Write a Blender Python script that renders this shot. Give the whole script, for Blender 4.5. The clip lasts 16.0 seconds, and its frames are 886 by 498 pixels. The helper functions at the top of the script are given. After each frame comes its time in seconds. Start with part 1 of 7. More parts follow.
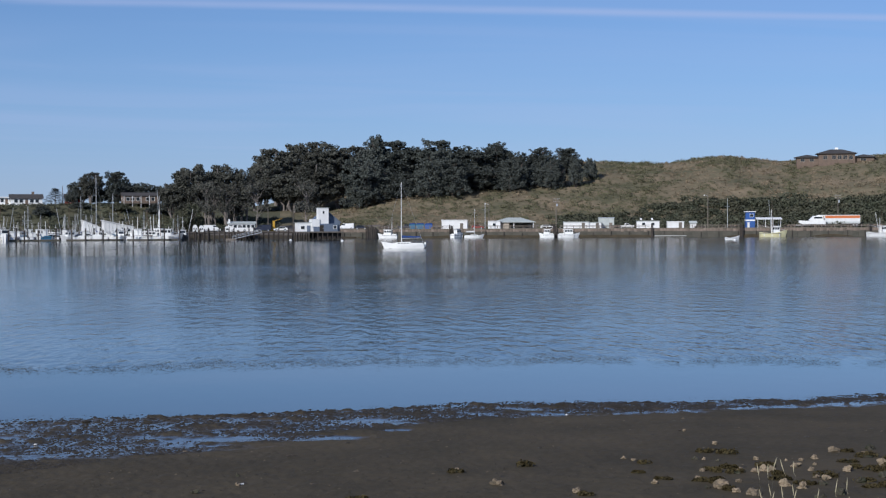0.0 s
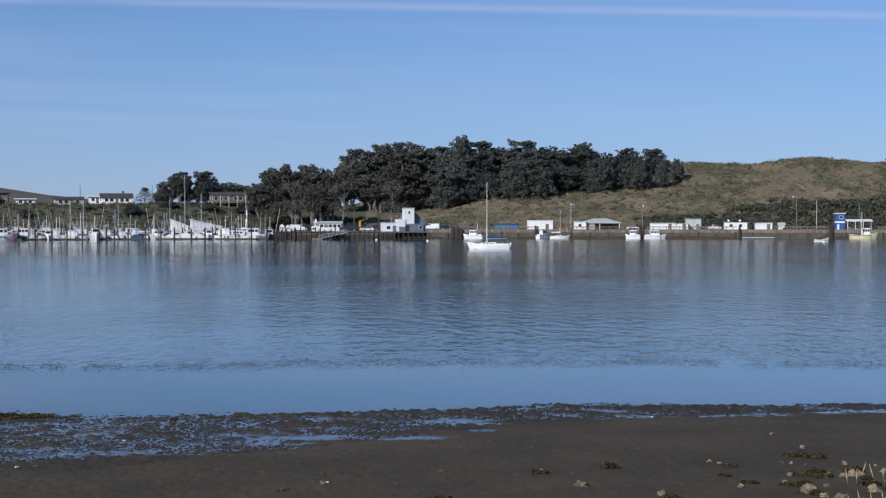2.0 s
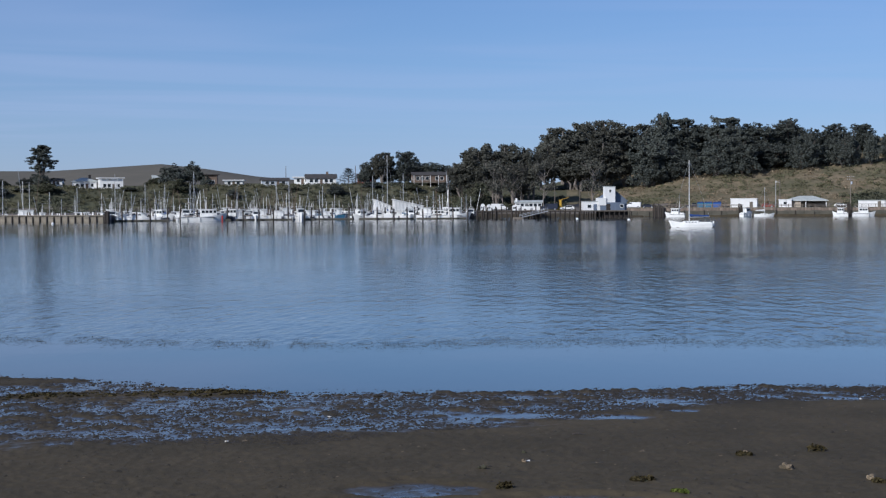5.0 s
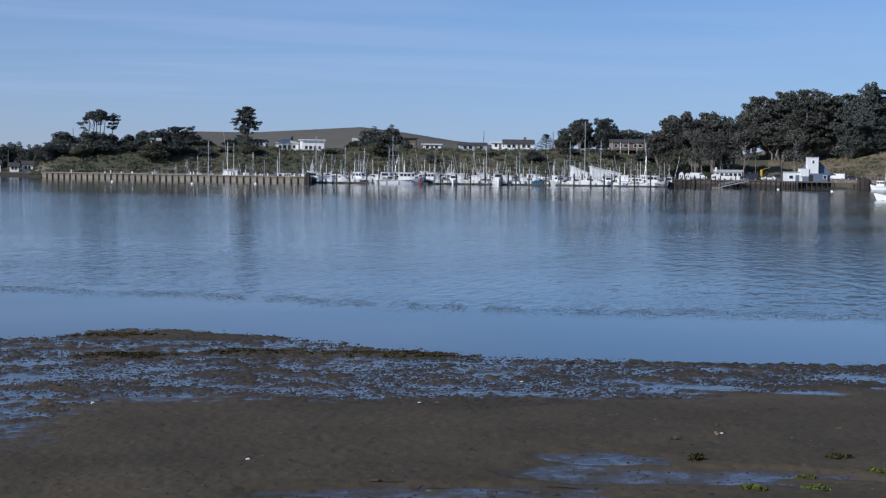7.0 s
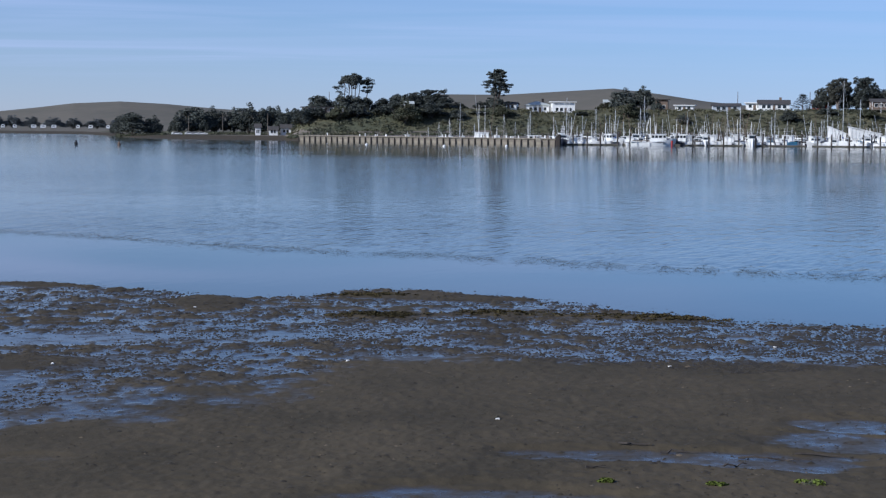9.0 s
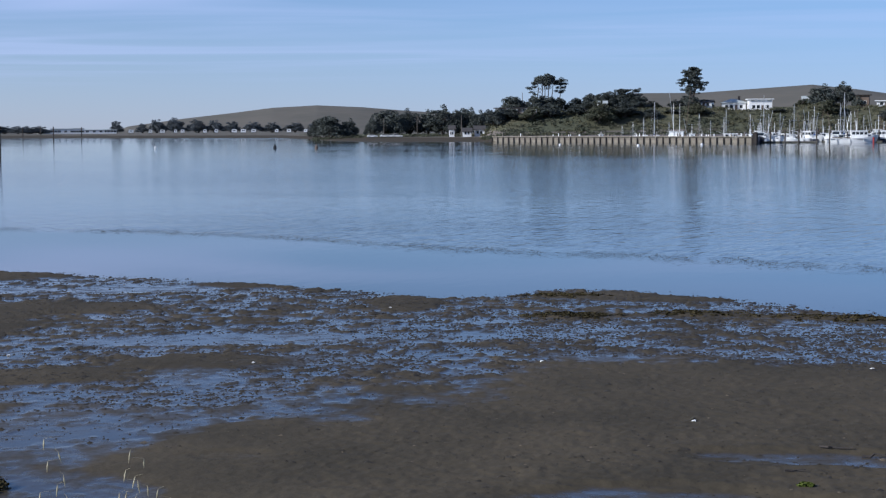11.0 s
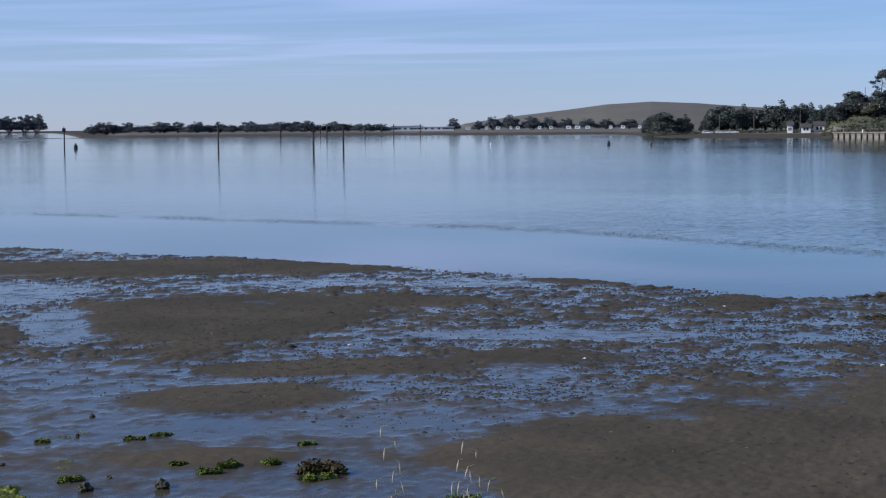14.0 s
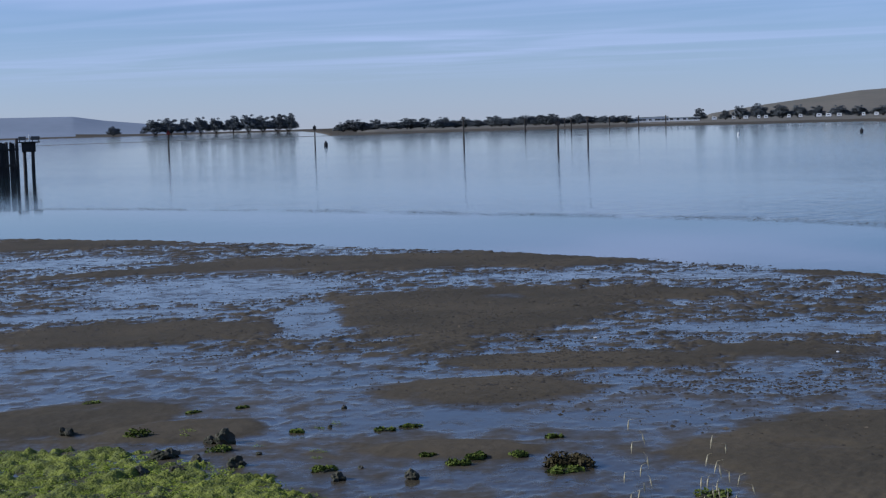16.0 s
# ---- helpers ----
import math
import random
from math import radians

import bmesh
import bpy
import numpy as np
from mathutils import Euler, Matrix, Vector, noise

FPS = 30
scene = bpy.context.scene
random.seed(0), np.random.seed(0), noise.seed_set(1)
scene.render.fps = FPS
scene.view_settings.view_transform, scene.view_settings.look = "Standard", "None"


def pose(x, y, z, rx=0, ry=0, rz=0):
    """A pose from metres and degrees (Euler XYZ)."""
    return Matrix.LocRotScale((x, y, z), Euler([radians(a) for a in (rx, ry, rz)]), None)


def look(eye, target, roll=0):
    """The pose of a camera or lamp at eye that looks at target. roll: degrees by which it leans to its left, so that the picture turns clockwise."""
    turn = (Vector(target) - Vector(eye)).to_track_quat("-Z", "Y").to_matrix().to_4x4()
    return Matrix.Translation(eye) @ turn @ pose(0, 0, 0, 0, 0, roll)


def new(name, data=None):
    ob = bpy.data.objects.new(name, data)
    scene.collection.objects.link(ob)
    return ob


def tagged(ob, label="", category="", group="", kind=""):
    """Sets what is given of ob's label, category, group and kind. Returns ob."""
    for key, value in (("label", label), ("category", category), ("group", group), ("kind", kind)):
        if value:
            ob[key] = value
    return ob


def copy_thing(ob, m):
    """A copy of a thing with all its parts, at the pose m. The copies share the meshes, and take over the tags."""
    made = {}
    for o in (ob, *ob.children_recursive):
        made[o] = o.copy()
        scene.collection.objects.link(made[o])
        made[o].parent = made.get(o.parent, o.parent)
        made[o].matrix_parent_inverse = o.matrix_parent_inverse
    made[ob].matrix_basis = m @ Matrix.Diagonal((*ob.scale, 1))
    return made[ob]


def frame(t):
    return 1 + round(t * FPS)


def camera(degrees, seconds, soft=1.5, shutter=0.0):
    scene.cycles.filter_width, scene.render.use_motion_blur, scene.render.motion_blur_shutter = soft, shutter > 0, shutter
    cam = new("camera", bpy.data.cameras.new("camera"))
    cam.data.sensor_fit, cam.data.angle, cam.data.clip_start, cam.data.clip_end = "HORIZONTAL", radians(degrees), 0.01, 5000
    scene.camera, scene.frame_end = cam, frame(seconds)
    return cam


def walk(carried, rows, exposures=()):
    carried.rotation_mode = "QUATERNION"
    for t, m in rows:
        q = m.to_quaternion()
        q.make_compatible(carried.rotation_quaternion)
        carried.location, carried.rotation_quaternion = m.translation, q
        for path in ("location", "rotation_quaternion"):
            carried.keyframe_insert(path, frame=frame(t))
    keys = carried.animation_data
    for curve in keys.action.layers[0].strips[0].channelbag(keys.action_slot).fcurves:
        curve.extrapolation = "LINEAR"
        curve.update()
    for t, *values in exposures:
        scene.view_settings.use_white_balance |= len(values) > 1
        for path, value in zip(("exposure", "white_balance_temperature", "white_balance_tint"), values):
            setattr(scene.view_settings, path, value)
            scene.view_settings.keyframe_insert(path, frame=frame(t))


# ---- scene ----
cam = camera(31.28, 16.0, soft=1.25)
EYE = (0.0, 0.0, 5.0)


def aim(heading, pitch, lean):
    """A camera pose on the bank: heading in degrees to the right of +Y, pitch upwards, lean clockwise."""
    return pose(*EYE, 0, 0, -heading) @ pose(0, 0, 0, 90 + pitch) @ pose(0, 0, 0, 0, 0, -lean)


TURNS = [
    (0.0, 27.40, -0.94, 0.24),
    (0.5, 26.72, -0.88, 0.48),
    (1.0, 25.99, -0.85, 0.40),
    (1.5, 25.23, -0.86, 0.22),
    (2.0, 24.31, -0.92, -0.01),
    (2.5, 23.30, -0.99, -0.19),
    (3.0, 22.23, -1.08, -0.52),
    (3.5, 21.23, -1.24, -0.62),
    (4.0, 19.72, -1.36, -0.42),
    (4.2, 19.06, -1.37, -0.22),
    (6.3, 13.47, -2.17, 0.03),
    (6.5, 12.60, -2.29, -0.16),
    (7.0, 9.98, -2.92, -0.78),
    (7.5, 7.45, -3.58, -0.90),
    (8.0, 5.13, -3.85, -0.92),
    (8.5, 2.98, -4.16, -0.50),
    (9.0, 0.94, -4.39, -0.49),
    (9.2, 0.17, -4.40, -0.20),
    (11.5, -7.69, -4.39, 0.16),
    (12.0, -9.28, -4.37, 0.17),
    (12.5, -10.92, -4.30, 0.17),
    (13.0, -12.76, -4.32, 0.27),
    (13.5, -15.26, -4.36, 0.32),
    (14.0, -18.12, -4.43, 0.48),
    (14.5, -20.93, -4.48, 0.77),
    (15.0, -23.08, -4.49, 1.36),
    (15.5, -25.09, -4.49, 1.59),
    (16.0, -27.02, -4.52, 1.68),
]
walk(cam, [(t, aim(h, p, l)) for t, h, p, l in TURNS],
     [(0.0, -0.24, 5200, 20), (7.0, -0.2, 5100, 20), (9.0, 0.0, 5040, 20), (12.5, 0.04, 5060, 20), (14.5, 0.05, 5060, 20), (15.5, 0.06, 5060, 20), (16.0, -0.08, 5000, 20)])

# ---- sky and sun ----
SUN_AZ, SUN_EL = -118.0, 28.0
world = bpy.data.worlds.new("sky")
scene.world = world
world.use_nodes = True
wn = world.node_tree
wn.nodes.clear()


def wnode(kind, **kw):
    n = wn.nodes.new(kind)
    for k, v in kw.items():
        n.inputs[k].default_value = v
    return n


sky = wn.nodes.new("ShaderNodeTexSky")
sky.sky_type = "NISHITA"
sky.sun_disc = False
sky.sun_elevation = radians(SUN_EL)
sky.sun_rotation = radians(SUN_AZ)
sky.altitude = 10
sky.air_density, sky.dust_density, sky.ozone_density = 1.0, 0.05, 4.5
tc = wn.nodes.new("ShaderNodeTexCoord")
# thin cirrus: stretched noise on a flat layer high above, d / d.z
sep = wn.nodes.new("ShaderNodeSeparateXYZ")
wn.links.new(tc.outputs["Generated"], sep.inputs[0])


def wmath(op, a, b=None, clamp=False):
    n = wn.nodes.new("ShaderNodeMath")
    n.operation, n.use_clamp = op, clamp
    for i, v in enumerate((a, b)):
        if v is None:
            continue
        if isinstance(v, (int, float)):
            n.inputs[i].default_value = v
        else:
            wn.links.new(v, n.inputs[i])
    return n.outputs[0]


up = wmath("MAXIMUM", sep.outputs[2], 0.02)
cx, cy = wmath("DIVIDE", sep.outputs[0], up), wmath("DIVIDE", sep.outputs[1], up)
layer = wn.nodes.new("ShaderNodeCombineXYZ")
wn.links.new(cx, layer.inputs[0])
wn.links.new(cy, layer.inputs[1])


def wnoise(scale, detail, rough, stretch, turn=0.0, warp=0.0):
    mp = wn.nodes.new("ShaderNodeMapping")
    mp.inputs["Scale"].default_value = stretch
    mp.inputs["Rotation"].default_value = (0, 0, radians(turn))
    wn.links.new(layer.outputs[0], mp.inputs[0])
    n = wnode("ShaderNodeTexNoise", Scale=scale, Detail=detail, Roughness=rough, Distortion=warp)
    wn.links.new(mp.outputs[0], n.inputs["Vector"])
    return n.outputs["Fac"]


def wramp(v, lo, hi):
    n = wn.nodes.new("ShaderNodeMapRange")
    n.interpolation_type = "SMOOTHSTEP"
    n.inputs[1].default_value, n.inputs[2].default_value = lo, hi
    wn.links.new(v, n.inputs[0])
    return n.outputs[0]


streaks = wmath("MULTIPLY", wramp(wnoise(0.34, 3, 0.5, (0.55, 1.0, 1), 16, 0.9), 0.34, 0.70), wramp(sep.outputs[2], 0.022, 0.060))
veil = wramp(wnoise(0.12, 3, 0.5, (0.5, 1.0, 1), 10), 0.27, 0.60)
west = wramp(sep.outputs[0], 0.35, -0.55)
cirrus = wmath("MULTIPLY", wmath("MULTIPLY", streaks, veil), wmath("ADD", wmath("MULTIPLY", west, 0.62), 0.20))
# a spread-out contrail, a straight band in the layer
band = wmath("ADD", cy, wmath("MULTIPLY", cx, 0.308))
off = wmath("ABSOLUTE", wmath("SUBTRACT", band, 7.62))
trail = wmath("MULTIPLY", wmath("SUBTRACT", 1.0, wramp(off, 0.0, 0.22)), wramp(sep.outputs[0], -0.05, 0.2))
trail = wmath("MULTIPLY", trail, wmath("MULTIPLY", wramp(wnoise(0.9, 4, 0.6, (1, 1, 1)), 0.1, 0.6), 0.40))
haze = wmath("SUBTRACT", 1.0, wramp(sep.outputs[2], 0.0, 0.20))
clouds = wmath("ADD", wmath("ADD", cirrus, wmath("MULTIPLY", haze, wmath("MULTIPLY", west, 0.25))), trail, True)
mist = wn.nodes.new("ShaderNodeMix")
mist.data_type = "RGBA"
wn.links.new(wmath("MULTIPLY", haze, wmath("SUBTRACT", 0.42, wmath("MULTIPLY", west, 0.38))), mist.inputs["Factor"])
wn.links.new(sky.outputs[0], mist.inputs["A"])
mist.inputs["B"].default_value = (4.2, 6.3, 9.0, 1)
tint = wn.nodes.new("ShaderNodeMix")
tint.data_type = "RGBA"
wn.links.new(clouds, tint.inputs["Factor"])
wn.links.new(mist.outputs["Result"], tint.inputs["A"])
tint.inputs["B"].default_value = (7.0, 7.6, 8.7, 1)
bg = wnode("ShaderNodeBackground", Strength=0.078)
wn.links.new(tint.outputs["Result"], bg.inputs[0])
wout = wn.nodes.new("ShaderNodeOutputWorld")
wn.links.new(bg.outputs[0], wout.inputs[0])

lamp = bpy.data.lights.new("sun", "SUN")
lamp.energy, lamp.angle, lamp.color = 5.0, radians(0.55), (1.0, 0.91, 0.68)
sun = new("sun", lamp)
sa, se = radians(SUN_AZ), radians(SUN_EL)
sun.matrix_world = look((0, 0, 0), (-math.sin(sa) * math.cos(se), -math.cos(sa) * math.cos(se), -math.sin(se)))
sun.location = (-80, 10, 60)


# ---- materials ----
def material(name, colour, rough=0.7, metal=0.0, other=None, scale=2.0, amount=0.5, fine=None, bump=0.0, bump_scale=20.0,
             per_object=0.0, ior=1.45, stretch=(1, 1, 1), spec=0.5):
    """Principled, mottled between two colours at two scales, with a bump of its own."""
    m = bpy.data.materials.new(name)
    m.use_nodes = True
    nt = m.node_tree
    b = nt.nodes["Principled BSDF"]
    b.inputs["Roughness"].default_value, b.inputs["Metallic"].default_value = rough, metal
    b.inputs["IOR"].default_value = ior
    b.inputs["Specular IOR Level"].default_value = spec
    g = nt.nodes.new("ShaderNodeTexCoord")
    mp = nt.nodes.new("ShaderNodeMapping")
    mp.inputs["Scale"].default_value = stretch
    nt.links.new(g.outputs["Object"], mp.inputs[0])
    other = other or tuple(c * 0.7 for c in colour)
    n1 = nt.nodes.new("ShaderNodeTexNoise")
    n1.inputs["Scale"].default_value, n1.inputs["Detail"].default_value = scale, 5
    n2 = nt.nodes.new("ShaderNodeTexNoise")
    n2.inputs["Scale"].default_value, n2.inputs["Detail"].default_value = (fine or scale * 8), 3
    for n in (n1, n2):
        nt.links.new(mp.outputs[0], n.inputs["Vector"])
    add = nt.nodes.new("ShaderNodeMath")
    add.operation = "MULTIPLY_ADD"
    nt.links.new(n2.outputs["Fac"], add.inputs[0])
    add.inputs[1].default_value = 0.45
    nt.links.new(n1.outputs["Fac"], add.inputs[2])
    rng = nt.nodes.new("ShaderNodeMapRange")
    rng.inputs[1].default_value, rng.inputs[2].default_value = 0.55, 0.9
    rng.inputs[4].default_value = amount
    nt.links.new(add.outputs[0], rng.inputs[0])
    mix = nt.nodes.new("ShaderNodeMix")
    mix.data_type = "RGBA"
    mix.inputs["A"].default_value, mix.inputs["B"].default_value = (*colour, 1), (*other, 1)
    nt.links.new(rng.outputs[0], mix.inputs["Factor"])
    last = mix.outputs["Result"]
    if per_object:
        info = nt.nodes.new("ShaderNodeObjectInfo")
        hsv = nt.nodes.new("ShaderNodeHueSaturation")
        vr = nt.nodes.new("ShaderNodeMapRange")
        vr.inputs[3].default_value, vr.inputs[4].default_value = 1 - per_object, 1 + per_object
        nt.links.new(info.outputs["Random"], vr.inputs[0])
        nt.links.new(vr.outputs[0], hsv.inputs["Value"])
        nt.links.new(last, hsv.inputs["Color"])
        last = hsv.outputs[0]
    nt.links.new(last, b.inputs["Base Color"])
    if bump:
        n3 = nt.nodes.new("ShaderNodeTexNoise")
        n3.inputs["Scale"].default_value, n3.inputs["Detail"].default_value = bump_scale, 4
        nt.links.new(mp.outputs[0], n3.inputs["Vector"])
        bp = nt.nodes.new("ShaderNodeBump")
        bp.inputs["Strength"].default_value, bp.inputs["Distance"].default_value = 1.0, bump
        nt.links.new(n3.outputs["Fac"], bp.inputs["Height"])
        nt.links.new(bp.outputs[0], b.inputs["Normal"])
    return m


def leaf_material(name, colour, other):
    m = material(name, colour, 0.65, 0, other, 0.15, 0.9, 0.9, per_object=0.2, spec=0.05)
    nt = m.node_tree
    geo = nt.nodes.new("ShaderNodeNewGeometry")
    b = nt.nodes["Principled BSDF"]
    src = b.inputs["Base Color"].links[0].from_socket
    hsv = nt.nodes.new("ShaderNodeHueSaturation")
    vr = nt.nodes.new("ShaderNodeMapRange")
    vr.inputs[3].default_value, vr.inputs[4].default_value = 0.72, 1.28
    nt.links.new(geo.outputs["Random Per Island"], vr.inputs[0])
    nt.links.new(vr.outputs[0], hsv.inputs["Value"])
    nt.links.new(src, hsv.inputs["Color"])
    nt.links.new(hsv.outputs[0], b.inputs["Base Color"])
    return m


white_paint = material("white_paint", (0.82, 0.81, 0.78), 0.5, 0, (0.62, 0.60, 0.55), 0.8, 0.35, per_object=0.08)
gelcoat = material("gelcoat", (0.86, 0.85, 0.81), 0.25, 0, (0.6, 0.58, 0.52), 0.9, 0.3)
navy_hull = material("navy_hull", (0.02, 0.025, 0.045), 0.3, 0, (0.05, 0.05, 0.06), 1.0, 0.5)
blue_canvas = material("blue_canvas", (0.02, 0.06, 0.22), 0.85, 0, (0.015, 0.03, 0.1), 2.0, 0.6, bump=0.02, bump_scale=6)
blue_paint = material("blue_paint", (0.03, 0.09, 0.32), 0.55, 0, (0.05, 0.11, 0.28), 0.8, 0.6)
teal_paint = material("teal_paint", (0.04, 0.16, 0.24), 0.6, 0, (0.03, 0.08, 0.2), 1.0, 0.7)
dark_glass = material("dark_glass", (0.02, 0.025, 0.03), 0.08, 0, (0.035, 0.04, 0.045), 0.5, 0.5)
aluminium = material("aluminium", (0.62, 0.62, 0.60), 0.4, 0.6, (0.45, 0.45, 0.44), 1.5, 0.5)
timber_pile = material("timber_pile", (0.06, 0.048, 0.038), 0.85, 0, (0.025, 0.022, 0.02), 1.2, 0.8, bump=0.02, bump_scale=8, stretch=(1, 1, 0.2), per_object=0.3)
grey_timber = material("grey_timber", (0.20, 0.17, 0.135), 0.85, 0, (0.10, 0.085, 0.07), 0.6, 0.7, bump=0.01, bump_scale=10, per_object=0.25)
concrete = material("concrete", (0.115, 0.105, 0.08), 0.9, 0, (0.055, 0.055, 0.042), 0.25, 0.8, 3.0, bump=0.02, bump_scale=3)
metal_siding = material("metal_siding", (0.46, 0.49, 0.53), 0.5, 0.1, (0.36, 0.38, 0.41), 0.5, 0.6, bump=0.03, bump_scale=4, stretch=(1, 1, 0.05))
pale_wall = material("pale_wall", (0.26, 0.225, 0.17), 0.9, 0, (0.14, 0.122, 0.092), 0.4, 0.8, 3.0, per_object=0.15)
pale_roof = material("pale_roof", (0.50, 0.52, 0.48), 0.6, 0, (0.36, 0.38, 0.35), 0.6, 0.7)
worn_plank = material("worn_plank", (0.25, 0.195, 0.145), 0.85, 0, (0.13, 0.10, 0.08), 0.5, 0.8, 4.0, per_object=0.3)
# metal siding darkened to blue-grey, the hall's shade painted into its colour
shaded_blue_siding = material("shaded_blue_siding", (0.15, 0.18, 0.235), 0.55, 0.1, (0.11, 0.135, 0.175), 0.5, 0.6, bump=0.03, bump_scale=4, stretch=(1, 1, 0.05))
dark_roof = material("dark_roof", (0.075, 0.068, 0.062), 0.85, 0, (0.045, 0.04, 0.038), 0.7, 0.7, bump=0.02, bump_scale=6)
brown_wall = material("brown_wall", (0.17, 0.12, 0.085), 0.8, 0, (0.11, 0.08, 0.06), 0.9, 0.7)
tan_wall = material("tan_wall", (0.40, 0.34, 0.26), 0.8, 0, (0.30, 0.25, 0.19), 0.9, 0.6)
red_paint = material("red_paint", (0.35, 0.03, 0.02), 0.55, 0, (0.22, 0.04, 0.03), 1.0, 0.6)
yellow_paint = material("yellow_paint", (0.50, 0.30, 0.02), 0.5, 0, (0.34, 0.2, 0.03), 1.0, 0.6)
pale_yellow = material("pale_yellow", (0.72, 0.68, 0.42), 0.4, 0, (0.56, 0.48, 0.22), 1.0, 0.6)
orange_paint = material("orange_paint", (0.6, 0.16, 0.04), 0.5, 0, (0.5, 0.2, 0.08), 1.0, 0.6)
rubber = material("rubber", (0.03, 0.03, 0.03), 0.9)
bark = material("bark", (0.13, 0.105, 0.085), 0.95, 0, (0.06, 0.05, 0.045), 0.9, 0.7, bump=0.05, bump_scale=5, stretch=(1, 1, 0.3))
pale_bark = material("pale_bark", (0.24, 0.21, 0.18), 0.9, 0, (0.11, 0.09, 0.08), 0.9, 0.7, bump=0.03, bump_scale=5, stretch=(1, 1, 0.3))
cypress_leaf = leaf_material("cypress_leaf", (0.096, 0.104, 0.090), (0.070, 0.077, 0.067))
gum_leaf = leaf_material("gum_leaf", (0.108, 0.107, 0.086), (0.082, 0.083, 0.068))
pine_leaf = leaf_material("pine_leaf", (0.094, 0.102, 0.088), (0.070, 0.077, 0.067))
scrub_leaf = leaf_material("scrub_leaf", (0.082, 0.090, 0.058), (0.105, 0.100, 0.066))
dry_leaf = leaf_material("dry_leaf", (0.275, 0.215, 0.138), (0.185, 0.152, 0.100))
# far-shore foliage, its base colour paled and blued to stand for haze
hazed_leaf = leaf_material("hazed_leaf", (0.135, 0.146, 0.150), (0.112, 0.122, 0.126))
rock_mat = material("shore_rock", (0.27, 0.205, 0.13), 0.85, 0, (0.095, 0.078, 0.046), 6, 0.8, 40, bump=0.02, bump_scale=25, per_object=0.3)
dark_rock = material("wet_rock", (0.072, 0.062, 0.045), 0.8, 0, (0.040, 0.046, 0.022), 6, 0.8, 40, bump=0.02, bump_scale=25, per_object=0.3, spec=0.2)
algae = leaf_material("green_algae", (0.225, 0.275, 0.032), (0.115, 0.150, 0.024))
clump_algae = leaf_material("clump_algae", (0.135, 0.165, 0.028), (0.055, 0.07, 0.018))
kelp = leaf_material("brown_weed", (0.068, 0.053, 0.023), (0.034, 0.029, 0.014))
shell_mat = material("shell", (0.75, 0.73, 0.68), 0.5)
dull_stalk = material("dull_stalk", (0.085, 0.075, 0.04), 0.7, 0, (0.05, 0.05, 0.025), 30, 0.6)
olive_leaf = leaf_material("olive_leaf", (0.112, 0.112, 0.062), (0.138, 0.126, 0.074))
straw = material("straw", (0.46, 0.40, 0.25), 0.6, 0, (0.32, 0.28, 0.16), 30, 0.6)


